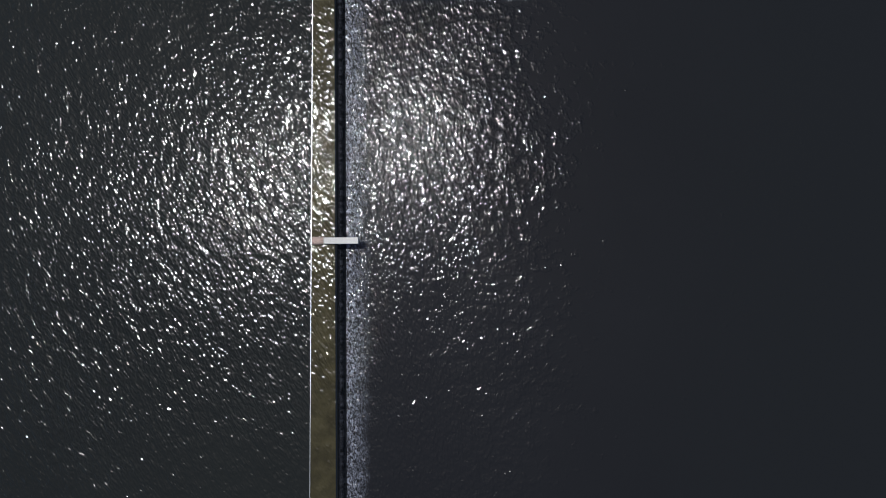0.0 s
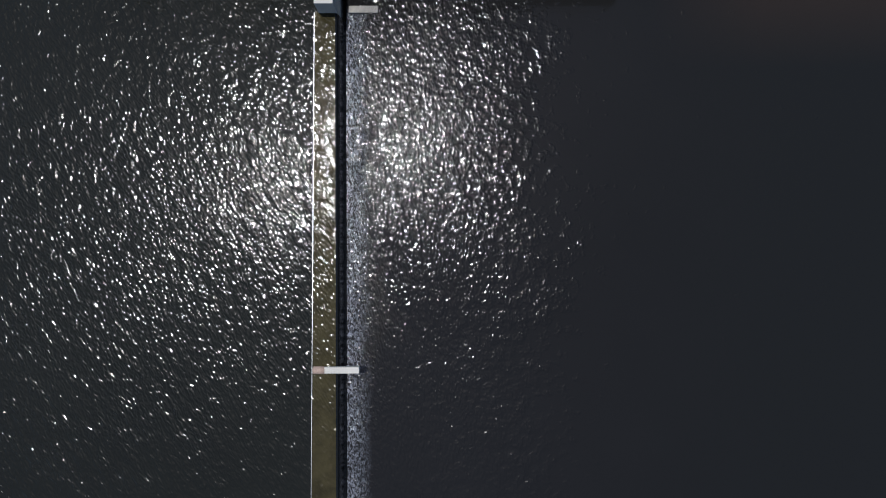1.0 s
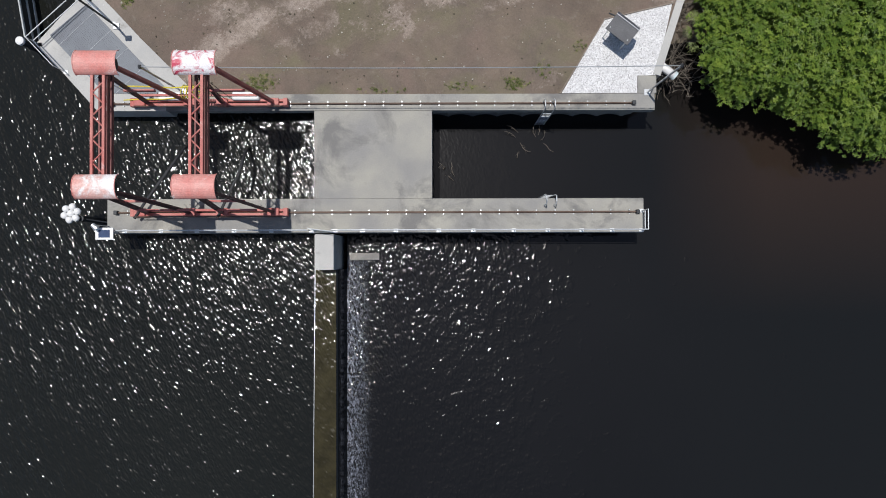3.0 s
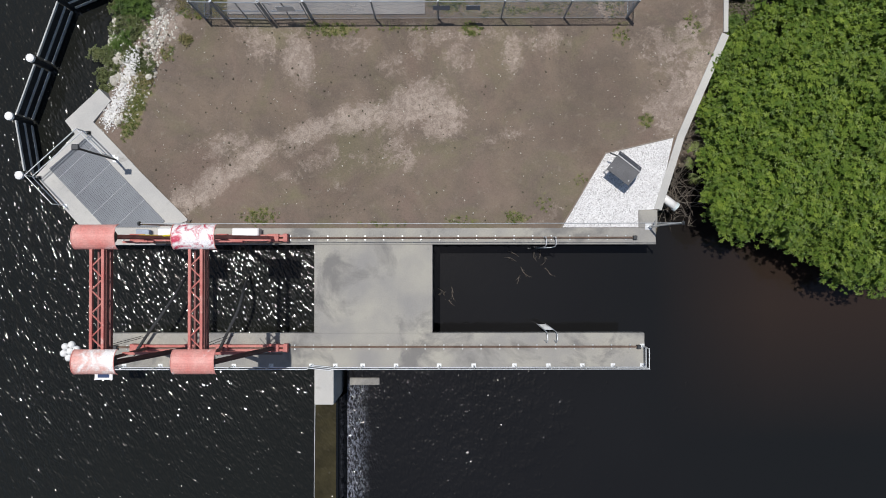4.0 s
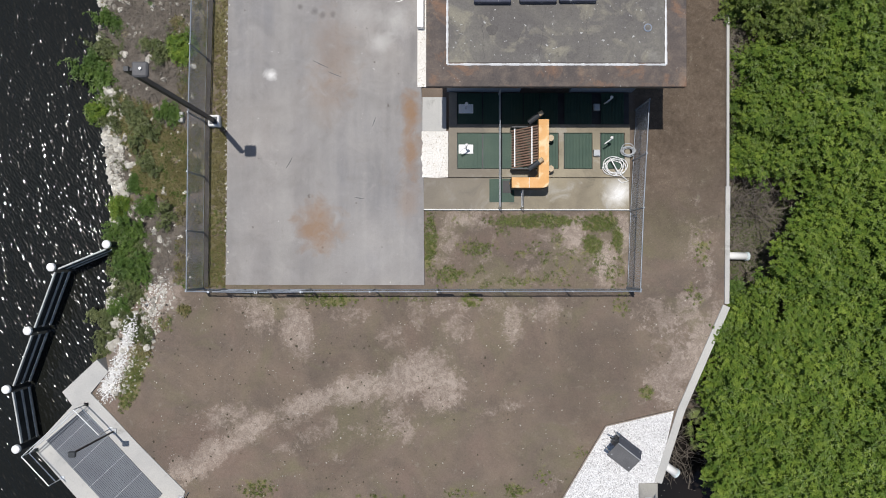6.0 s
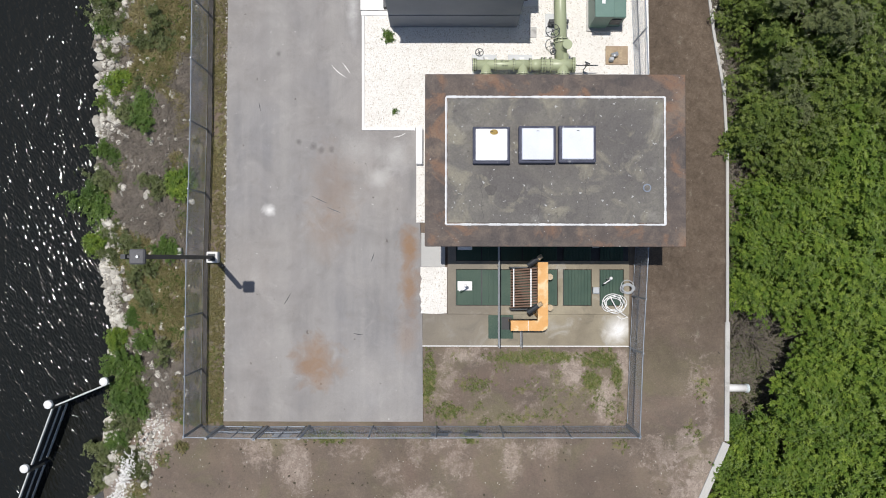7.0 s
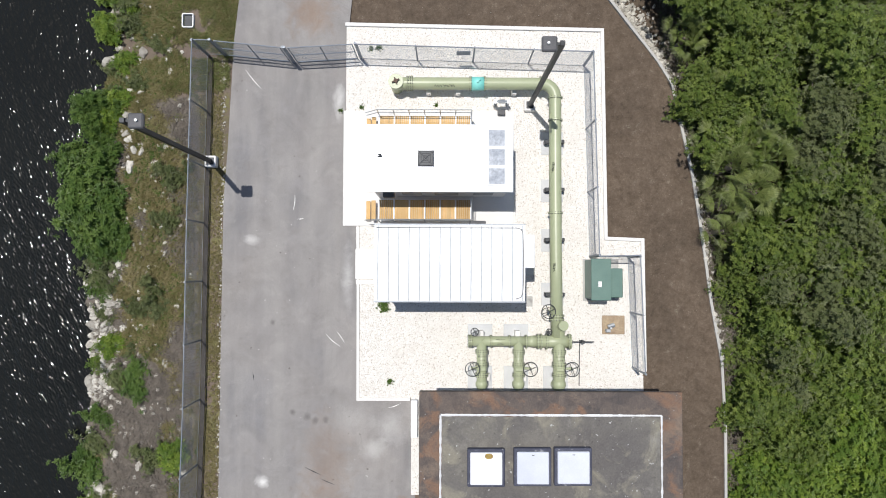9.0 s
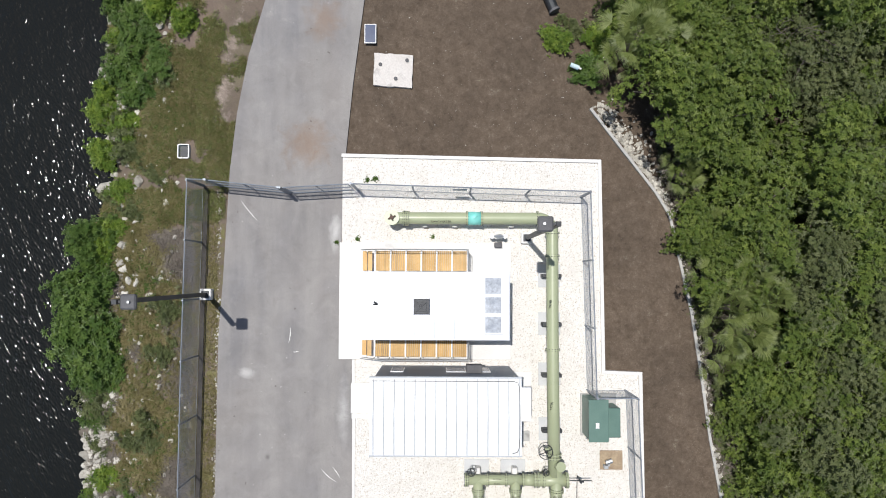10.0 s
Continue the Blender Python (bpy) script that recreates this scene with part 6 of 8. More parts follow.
for x in (1.58, 2.26):
    flange((x, 66.6, PZ), (1, 0, 0), PR + 0.065, pw)
pipe("coupling", [(1.62, 66.6, PZ), (2.22, 66.6, PZ)], PR + 0.03, pw, "bright teal pipe coupling", M_TEAL)
part("coupling_eye", rods(((1.9, 66.6, PZ + PR), (1.9, 66.6, PZ + PR + 0.14), 0.05), ((1.9, 66.6, PZ + PR + 0.1), (2.05, 66.7, PZ + PR + 0.12), 0.025)), M_TEAL, pw)
for y in (65.92, 64.85, 60.45, 55.62, 55.45):
    flange((5.6 if y > 58 else 5.65, y, PZ), (0, 1, 0), PR + 0.07, pw)
bm = bmesh.new()
rod(bm, (-1.95, 66.6, 0.5), (-1.95, 66.6, 1.15), 0.25, seg=24)
rod(bm, (-1.95, 66.6, 1.15), (-1.95, 66.6, 1.21), 0.35, seg=24)
top = part("blind_flange", bm, M_PIPE, pw)
part("air_valve", rods(((-1.95, 66.6, 1.21), (-1.95, 66.6, 1.34), 0.1), ((-2.12, 66.52, 1.32), (-1.78, 66.68, 1.32), 0.035), ((-2.0, 66.75, 1.32), (-1.9, 66.45, 1.32), 0.03)), M_RUST, top)
for x in (-0.42, 1.0, 3.7):
    part("pipe_saddle", boxes((x - 0.12, x + 0.12, 66.22, 66.98, 0.05, 0.5), bevel=0.02), M_CONC_WHITE, pw)
for y in (63.9, 61.6, 59.2, 56.6):
    part("support_pad", boxes((5.05, 6.1, y - 0.55, y + 0.55, 0.04, 0.1)), M_PAD, pw, "square pale grey concrete pad")
    part("pipe_saddle", boxes((5.15, 6.08, y - 0.09, y + 0.09, 0.1, 0.62), bevel=0.02), M_DARKSTEEL, pw, "dark steel cradle")
lettering("RAW WATER", (0.35, 66.42, PZ + PR * 0.79), pose(0, 0, 0, 38, 0, 0), 0.16, pw)
lettering("RAW WATER", (5.44, 62.4, PZ + PR * 0.84), pose(0, 0, 0, 0, -34, 90), 0.16, pw)
lettering("RAW WATER", (5.48, 57.7, PZ + PR * 0.84), pose(0, 0, 0, 0, -34, 90), 0.16, pw)

mf = thing("valve_manifold", (3.9, 54.4, 0), "pale green pipe manifold with three branches and handwheels", "pipe manifold")
pipe("header", [(1.5, 54.42, PZ), (3, 54.42, PZ), (4.3, 54.42, PZ)], 0.235, mf)
bm = bmesh.new()
rod(bm, (4.2, 54.42, PZ), (4.7, 54.42, PZ), 0.235, 0.285, 24)
part("reducer", bm, M_PIPE, mf, smooth=True)
pipe("header_end", [(4.7, 54.42, PZ), (5.6, 54.42, PZ), (6.25, 54.42, PZ)], PR, mf)
for x, r in ((1.52, 0.31), (1.62, 0.31), (2.55, 0.30), (3.42, 0.30), (4.2, 0.31), (4.75, 0.36), (4.9, 0.36), (5.15, 0.36), (6.2, 0.36), (6.27, 0.36)):
    flange((x, 54.42, PZ), (1, 0, 0), r, mf)
for bx, r, wx in ((2.12, 0.235, -0.45), (3.85, 0.235, 0.48), (5.75, 0.275, 0.5)):
    br = pipe("branch", [(bx, 54.6 if bx < 5 else 54.9, PZ), (bx, 53.4, PZ), (bx, 52.55, PZ), (bx, 52.4, PZ - 0.06), (bx, 52.3, PZ - 0.22), (bx, 52.28, -0.1)], r, mf)
    for y in (53.98, 53.88, 53.38, 53.26, 52.9, 52.8):
        flange((bx, y, PZ), (0, 1, 0), r + 0.065, mf)
    bm = bmesh.new()
    bmesh.ops.create_uvsphere(bm, u_segments=20, v_segments=12, radius=r + 0.05, matrix=Matrix.Translation((bx, 52.42, PZ - 0.02)))
    part("elbow_dome", bm, M_PIPE, mf, "rounded pale green elbow", smooth=True)
    part("valve_body", boxes((bx - 0.2, bx + 0.2, 53.05, 53.25, PZ - 0.3, PZ + 0.36), bevel=0.05), M_PIPE, mf)
    part("gear_box", rods(((bx, 53.2, PZ + 0.28), (bx + wx, 53.2, PZ + 0.28), 0.06), ((bx + wx, 53.2, PZ + 0.2), (bx + wx, 53.2, PZ + 0.4), 0.08)), M_PIPE, mf)
    handwheel(bx + wx, 53.2, PZ + 0.6, 0.33, mf)
    part("support_pad", boxes((bx - 0.62, bx + 0.55, 51.95, 53.15, 0.04, 0.1)), M_PAD, mf, "square pale grey concrete pad")
    part("pipe_saddle", boxes((bx + 0.2, bx + 0.42, 52.5, 52.85, 0.1, 0.5), bevel=0.02), M_CONC_WHITE, mf)
    if bx < 5:
        part("support_pad", boxes((bx - 0.62, bx + 0.56, 54.0, 55.15, 0.04, 0.1)), M_PAD, mf, "square pale grey concrete pad")
        part("pipe_saddle", boxes((bx - 0.12, bx + 0.12, 54.4, 54.88, 0.1, 0.6), bevel=0.02), M_CONC_WHITE, mf)
    for txt, yy in (("RAW", 53.56), ("WATER", 53.74)):
        lettering(txt, (bx, yy, PZ + r + 0.008), pose(0, 0, 0, 0, 0, 180), 0.125, mf)
for txt, yy, dz in (("RAW", 54.32, -0.015), ("WATER", 54.52, -0.015)):
    lettering(txt, (2.98, yy, PZ + 0.235 + dz + 0.012), pose(0, 0, 0, 22 if yy < 54.4 else -22, 0, 180), 0.125, mf)
handwheel(5.18, 55.85, PZ + 0.55, 0.32, mf)
handwheel(5.2, 54.9, PZ + 0.5, 0.14, mf)
handwheel(1.78, 54.88, PZ + 0.4, 0.18, mf)
part("side_valve", rods(((5.65, 55.85, PZ + 0.1), (5.18, 55.85, PZ + 0.1), 0.07)), M_PIPE, mf)
bm = bmesh.new()
rod(bm, (5.7, 55.1, PZ + 0.1), (5.85, 55.2, PZ + 0.55), 0.17, seg=16)
rod(bm, (5.85, 55.2, PZ + 0.55), (5.86, 55.2, PZ + 0.62), 0.23, seg=18)
part("blow_off", bm, M_PIPE, mf)
part("gauge_pipe", rods(((6.27, 54.4, PZ), (7.4, 54.4, PZ), 0.025), ((6.85, 54.4, PZ), (6.85, 54.4, PZ + 0.25), 0.06), ((6.75, 54.5, PZ + 0.2), (6.98, 54.4, PZ + 0.2), 0.04), ((6.88, 54.4, PZ), (6.88, 54.4, 0.08), 0.02), ((6.88, 54.4, 0.075), (6.85, 52.2, 0.075), 0.02)), M_DARKSTEEL, mf)
bf = thing("backflow_preventer", (3.05, 65.5, 0.05), "small grey backflow preventer with twin risers", "valve")
for x in (2.78, 3.36):
    r = part("riser", rods(((x, 65.75, 0.05), (x, 65.75, 0.95), 0.05)), M_GALV, bf)
    for k in range(4):
        part("collar", rods(((x, 65.75, 0.35 + 0.16 * k), (x, 65.75, 0.40 + 0.16 * k), 0.1), seg=10), M_GALV, r)
part("cross_body", rods(((2.78, 65.75, 0.85), (3.36, 65.75, 0.85), 0.06), ((2.95, 65.75, 0.85), (3.2, 65.75, 0.85), 0.1)), M_GALV, bf)
part("valve_box", boxes((2.92, 3.28, 65.25, 65.5, 0.1, 0.35), bevel=0.02), M_BOXGREY, bf)
for x in (4.45,):
    part("pad", boxes((4.3, 4.62, 56.0, 56.5, 0.05, 0.09)), M_CONC_LIGHT, thing("cover_plate", (4.45, 56.2, 0.05), "small grey cover plate in the gravel", "cover"))

tr = thing("transformer", (7.8, 57.4, 0.05), "dark green pad-mounted transformer cabinet on white gravel", "transformer")
part("pad", boxes((7.05, 8.75, 56.3, 58.3, 0.05, 0.14)), M_CONC_LIGHT, tr)
b = part("cabinet", boxes((7.12, 7.95, 56.42, 58.25, 0.14, 1.65), bevel=0.03), M_GREENBOX, tr)
part("top_lid", boxes((7.08, 7.99, 56.38, 58.29, 1.652, 1.70), bevel=0.015), M_GREENBOX, b)
part("warning_label", boxes((7.4, 7.56, 57.0, 57.25, 1.701, 1.704)), M_PVC, b)
f = part("cooling_cabinet", boxes((7.96, 8.62, 56.5, 57.85, 0.14, 1.35), bevel=0.03), M_GREENBOX, tr)
part("cabinet_vent", boxes((8.0, 8.5, 56.47, 56.5, 0.5, 1.1)), M_DARKSTEEL, f)
wp = thing("sample_pump", (8.4, 55.1, 0.05), "small grey pump on a stained square pad", "pump")
part("pad", boxes((7.97, 9.05, 54.68, 55.58, 0.04, 0.1), bevel=0.01), mat("ochre_stained_concrete", (0.42, 0.33, 0.22), (0.3, 0.22, 0.15), 2.0, 15, 0.9, stain=(0.55, 0.48, 0.38), stain_scale=1.5), wp)
part("motor", rods(((8.2, 55.05, 0.28), (8.5, 55.15, 0.28), 0.11), ((8.3, 55.0, 0.1), (8.3, 55.0, 0.5), 0.05)), M_GALV, wp)
part("control", boxes((8.1, 8.3, 54.8, 54.95, 0.1, 0.42), bevel=0.02), M_WALL_GREY, wp)


# ---- lamp posts ----
def lamp_post(x, y, arm, label):
    t = thing("lamp_post", (x, y, 0), label, "lamp post", "tall lamp posts")
    part("footing", boxes((x - 0.27, x + 0.27, y - 0.27, y + 0.27, -0.1, 0.35), bevel=0.03), M_CONC_WHITE, t, "white concrete footing")
    part("base_plate", boxes((x - 0.17, x + 0.17, y - 0.17, y + 0.17, 0.35, 0.4)), M_DARKSTEEL, t)
    bm = bmesh.new()
    box(bm, x - 0.085, x + 0.085, y - 0.085, y + 0.085, 0.4, 8.75)
    part("pole", bm, M_DARKSTEEL, t)
    part("arm", boxes((min(x, x + arm * 0.2), max(x, x + arm * 0.2), y - 0.05, y + 0.05, 8.55, 8.66)), M_DARKSTEEL, t)
    h = part("lamp_head", boxes((min(x + arm * 0.17, x + arm * 0.72), max(x + arm * 0.17, x + arm * 0.72), y - 0.27, y + 0.27, 8.5, 8.7), bevel=0.05), M_BOXGREY, t)
    part("sensor", rods(((x + arm * 0.5, y, 8.7), (x + arm * 0.5, y, 8.78), 0.05)), M_GALV, h)


lamp_post(-10.97, 45.3, 1, "tall dark square lamp post on the grass verge")
lamp_post(-10.92, 62.95, 1, "tall dark square lamp post on the grass verge")
lamp_post(4.47, 65.72, -1, "tall dark square lamp post in white gravel")


# ---- fence ----
def mesh_mat():
    m, nt, bs, co = base("chain_link_wire")
    sx = node(nt, "ShaderNodeSeparateXYZ")
    nt.links.new(co, sx.inputs[0])
    u = mathn(nt, "ADD", sx.outputs[0], sx.outputs[1])
    masks = []
    for op in ("ADD", "SUBTRACT"):
        w = mathn(nt, "FRACT", mathn(nt, "MULTIPLY", mathn(nt, op, u, sx.outputs[2]), 14.0))
        masks.append(mathn(nt, "LESS_THAN", w, 0.2))
    wire_on = mathn(nt, "MAXIMUM", masks[0], masks[1])
    bs.inputs["Base Color"].default_value = (0.42, 0.46, 0.52, 1)
    bs.inputs["Roughness"].default_value = 0.5
    tp = nt.nodes.new("ShaderNodeBsdfTransparent")
    mx = nt.nodes.new("ShaderNodeMixShader")
    nt.links.new(wire_on, mx.inputs[0])
    nt.links.new(tp.outputs[0], mx.inputs[1])
    nt.links.new(bs.outputs[0], mx.inputs[2])
    nt.links.new(mx.outputs[0], nt.nodes["Material Output"].inputs["Surface"])
    return m


M_MESH = mesh_mat()
FENCE_H = 2.05


def fence_run(pts, label, gap=3.05, posts=None):
    t = thing("chain_link_fence", (*pts[0], 0), label, "fence", "site fence runs")
    for a, b in zip(pts, pts[1:]):
        a, b = Vector(a), Vector(b)
        n = max(1, round((b - a).length / gap))
        for k in range(n):
            p, q = a.lerp(b, k / n), a.lerp(b, (k + 1) / n)
            part("post", rods(((*p, -0.2), (*p, FENCE_H + 0.08), 0.04)), M_FENCE, t)
            bm = bmesh.new()
            bm.faces.new([bm.verts.new(v) for v in ((*p, 0.04), (*q, 0.04), (*q, FENCE_H), (*p, FENCE_H))])
            part("wire_mesh", bm, M_MESH, t, "diamond chain-link wire mesh")
            part("top_rail", rods(((*p, FENCE_H), (*q, FENCE_H), 0.028)), M_FENCE, t)
            part("bottom_wire", rods(((*p, 0.08), (*q, 0.08), 0.012), seg=5), M_FENCE, t)
    p = pts[-1]
    part("post", rods(((*p, -0.2), (*p, FENCE_H + 0.08), 0.05)), M_FENCE, t)
    return t


def fence_gate(a, b, label):
    t = thing("chain_link_gate", (*a, 0), label, "gate", "chain-link gates")
    a, b = Vector(a), Vector(b)
    u = (b - a).normalized()
    for p in (a, b):
        part("gate_post", rods(((*p, -0.2), (*p, FENCE_H + 0.15), 0.055)), M_FENCE, t)
    p, q = a + u * 0.14, b - u * 0.14
    bm = bmesh.new()
    for z in (0.1, 1.05, FENCE_H):
        rod(bm, (*p, z), (*q, z), 0.028)
    for s in (p, p.lerp(q, 0.5), q):
        rod(bm, (*s, 0.1), (*s, FENCE_H), 0.028)
    part("gate_frame", bm, M_FENCE, t)
    bm = bmesh.new()
    bm.faces.new([bm.verts.new(v) for v in ((*p, 0.1), (*q, 0.1), (*q, FENCE_H), (*p, FENCE_H))])
    part("wire_mesh", bm, M_MESH, t)
    return t


M_FENCE = mat("fence_pipe", (0.22, 0.25, 0.29), (0.30, 0.33, 0.37), 2.0, 25, 0.5, 0.4, relief=0.0)
south_run = fence_run([(-6.3, 37.18), (8.95, 37.22)], "grey chain-link fence along the yard's north side")
fence_gate((-10.5, 37.18), (-8.4, 37.15), "grey chain-link gate leaf in the yard fence")
south_gate = fence_gate((-8.35, 37.15), (-6.35, 37.18), "grey chain-link gate leaf with a white notice")
fence_run([(-11.54, 37.2), (-10.55, 37.18)], "short grey chain-link fence panel beside the gate")
fence_run([(-11.54, 37.25), (-11.5, 45.3), (-11.36, 51.5), (-11.32, 60.0), (-11.22, 68.2)], "long grey chain-link fence between bank and drive", 3.1)
fence_run([(-11.2, 68.24), (-10.42, 68.22)], "short grey chain-link fence panel at the north gate")
fence_gate((-10.36, 68.2), (-7.05, 67.87), "wide grey chain-link gate leaf across the drive")
fence_gate((-6.97, 67.86), (-3.75, 68.05), "wide grey chain-link gate leaf across the drive")
north_run = fence_run([(-3.68, 68.05), (7.12, 67.74)], "grey chain-link fence behind the pipe, on white gravel", 2.9)
fence_run([(7.15, 67.7), (7.38, 58.45)], "grey chain-link fence along the gravel bed's east edge", 2.95)
fence_run([(7.4, 58.4), (9.2, 58.43)], "short grey chain-link fence by the transformer", 1.9)
fence_run([(9.23, 58.38), (9.42, 53.1)], "grey chain-link fence beside the mulch strip", 2.9)
fence_run([(9.4, 45.9), (9.12, 41.0), (8.97, 37.3)], "grey chain-link fence east of the screening vault", 2.5)
# dark ribbon laid where the fence casts its shadow, shade as surface colour
bm = bmesh.new()
ribbon(bm, [(-11.40, 37.3), (-11.36, 45.3), (-11.22, 51.5), (-11.18, 60.0), (-11.08, 68.1)], 0.2, -0.3, 0.045)
structure("fence_shadow_strip", bm, mat("dark_shadow_strip", (0.075, 0.068, 0.062), (0.11, 0.10, 0.09), 1.2, 15, 0.95, stain=(0.16, 0.14, 0.12), stain_scale=1.2), "dark narrow strip standing in for the fence's shadow at its foot", "strip")
for x0, x1, y in ((-0.45, 0.35, 37.17), (1.1, 1.75, 37.18)):
    part("notice", boxes((x0, x1, y - 0.02, y - 0.005, 1.15, 1.65)), M_BLUEGREY, south_run, "small blue-grey notice board")
part("notice", boxes((-7.7, -6.9, 37.11, 37.13, 1.15, 1.65)), M_PVC, south_gate, "small white notice board")
part("notice", boxes((0.9, 1.55, 67.88, 67.9, 1.1, 1.6)), M_BLUEGREY, north_run, "small blue-grey notice board")

# ---- small yard things ----
# darker, bluer sheet: shade of the slope turned from the sun, in colour
M_BLUEGREY_DARK = mat("shaded_bluegrey_sheet", (0.06, 0.065, 0.085), (0.085, 0.09, 0.11), 1.5, 25, 0.6, relief=0.003)
gb = thing("control_shelter", (8.47, 29.76, 0.03), "grey control cabinet under a small pitched sheet-metal sunshade", "shelter")
m = Matrix.Translation((8.47, 29.76, 0)) @ Matrix.Rotation(radians(-38), 4, "Z")


def sheet(u0, u1, a, b, thick=0.03):
    """A sloping sheet between two (v, z) edges of the shelter."""
    bm = bmesh.new()
    ring = [(u, v, z + d) for d in (0, -thick) for u, v, z in ((u0, *a), (u1, *a), (u1, *b), (u0, *b))]
    vs = [bm.verts.new(m @ Vector(p)) for p in ring]
    for q in ((0, 1, 2, 3), (7, 6, 5, 4), (0, 4, 5, 1), (1, 5, 6, 2), (2, 6, 7, 3), (3, 7, 4, 0)):
        bm.faces.new([vs[i] for i in q])
    return bm


part("shade_panel", sheet(-0.64, 0.64, (-0.62, 1.44), (0.15, 1.66)), M_BOXGREY, gb, "long scuffed sunshade slope")
part("shade_panel", sheet(-0.64, 0.64, (0.155, 1.66), (0.5, 1.2)), M_BLUEGREY_DARK, gb, "short steep bluish sunshade slope")
bm = bmesh.new()
box(bm, -0.64, 0.64, 0.13, 0.175, 1.655, 1.685, bevel=0.008, turn=m)
part("ridge_cap", bm, M_GALV, gb)
for u, v in ((-0.5, -0.45), (0.5, -0.45), (-0.5, 0.38), (0.5, 0.38)):
    bm = bmesh.new()
    box(bm, u - 0.025, u + 0.025, v - 0.025, v + 0.025, 0.03, 1.5 if v < 0 else 1.34, turn=m)
    part("post", bm, M_GALV, gb)
bm = bmesh.new()
box(bm, -0.42, 0.42, -0.12, 0.32, 0.25, 1.25, bevel=0.02, turn=m)
cab = part("cabinet", bm, M_BOXGREY, gb)
bm = bmesh.new()
box(bm, -0.38, 0.38, -0.145, -0.122, 0.3, 1.2, bevel=0.01, turn=m)
part("door", bm, M_BOXGREY, cab)
bm = bmesh.new()
rod(bm, m @ Vector((-0.6, 0.2, 1.3)), m @ Vector((-0.95, 0.1, 1.3)), 0.035, seg=10)
part("side_arm", bm, M_DARKSTEEL, gb)


def outfall(a, b, r, label):
    t = thing("outfall_pipe", a, label, "pipe", "white outfall pipes")
    a, b = Vector(a), Vector(b)
    u = (b - a).normalized()
    bm = bmesh.new()
    sweep(bm, [a, a.lerp(b, 0.5), b], r, 18)
    part("barrel", bm, M_PVC, t, smooth=True)
    bm = bmesh.new()
    rod(bm, b - u * 0.12, b + u * 0.01, r + 0.03, seg=18)
    c = part("coupling_end", bm, mat("pale_blue_plastic", (0.62, 0.70, 0.72), (0.56, 0.64, 0.66), 1, 20, 0.4), t, "pale blue pipe end")
    # black disc on the closed end stands in for the pipe's dark inside
    bm = bmesh.new()
    rod(bm, b + u * 0.011, b + u * 0.016, r - 0.02, seg=18)
    part("mouth_dark_disc", bm, M_BLACK, c)


outfall((13.6, 38.86, -1.0), (15.36, 38.8, -1.15), 0.19, "white plastic outfall pipe through the retaining wall")
outfall((10.7, 28.72, -0.7), (11.62, 28.05, -0.78), 0.2, "white plastic outfall pipe at the bulkhead corner")
lid = thing("meter_pad", (-2.0, 73.9, 0), "white square concrete pad with three round lids", "pad")
jag = random.Random(3)
corners = [(-2.95, 74.78), (-1.06, 74.68), (-1.12, 73.02), (-3.0, 73.2)]
edge_pts = []
for (xa, ya), (xb, yb) in zip(corners, corners[1:] + corners[:1]):
    edge_pts += [(xa + (xb - xa) * k / 7 + jag.uniform(-0.03, 0.03), ya + (yb - ya) * k / 7 + jag.uniform(-0.03, 0.03)) for k in range(7)]
part("slab", plate(edge_pts[::-1], -0.1, 0.1), mat("worn_offwhite_pad", (0.62, 0.58, 0.54), (0.68, 0.65, 0.61), 1.5, 12, 0.9, stain=(0.48, 0.45, 0.42), stain_scale=1.8, stain_at=0.56, grain=0.1), lid)
for x, y in ((-2.65, 74.2), (-1.35, 74.4), (-1.9, 73.5)):
    part("lid", rods(((x, y, 0.12), (x, y, 0.16), 0.09), seg=14), M_BOXGREY, lid)
sp = thing("solar_unit", (-3.15, 75.7, 0), "small white-framed solar panel beside the drive", "solar panel")
part("stand", rods(((-3.15, 75.7, 0), (-3.15, 75.7, 0.12), 0.04)), M_GALV, sp)
part("frame", boxes((-3.44, -2.86, 75.23, 76.19, 0.12, 0.17), bevel=0.01), M_PVC, sp)
part("cell_sheet", boxes((-3.4, -2.9, 75.27, 76.15, 0.171, 0.176)), M_SOLAR, sp)
fr = thing("valve_collar", (-12.2, 69.89, -0.1), "white rounded plastic collar in the grass", "collar")
bm = bmesh.new()
ring = [(-12.2 + sx * 0.2 + 0.06 * math.cos(a), 69.89 + sy * 0.27 + 0.06 * math.sin(a)) for sx, sy, a0 in ((1, 1, 0), (-1, 1, 90), (-1, -1, 180), (1, -1, 270)) for a in (radians(a0), radians(a0 + 45), radians(a0 + 90))]
ribbon(bm, ring + ring[:1], 0.05, -0.15, 0.14)
part("collar_ring", bm, M_PVC, fr)
part("collar_lid", boxes((-12.2 - 0.2, -12.2 + 0.2, 69.89 - 0.27, 69.89 + 0.27, -0.15, 0.02)), M_DARKSTEEL, fr)
mb = thing("marker_block", (-12.62, 45.5, -0.05), "small pale concrete marker beside the fence", "marker")
part("block", boxes((-12.74, -12.5, 45.25, 45.75, -0.2, 0.22), bevel=0.04), M_CONC_LIGHT, mb)
lg = thing("drain_pipe", (5.7, 77.4, 0), "dark ribbed drain pipe at the mulch edge", "pipe")
part("barrel", rods(((5.3, 78.2, 0.1), (5.85, 77.0, 0.05), 0.25), seg=18), M_DARKSTEEL, lg)
part("mouth_ring", rods(((5.85, 77.0, 0.05), (5.9, 76.9, 0.05), 0.28), seg=18), M_BOXGREY, lg)
bt = thing("litter_bottle", (6.75, 74.1, -0.05), "pale blue plastic bottle lying in leaves", "bottle")
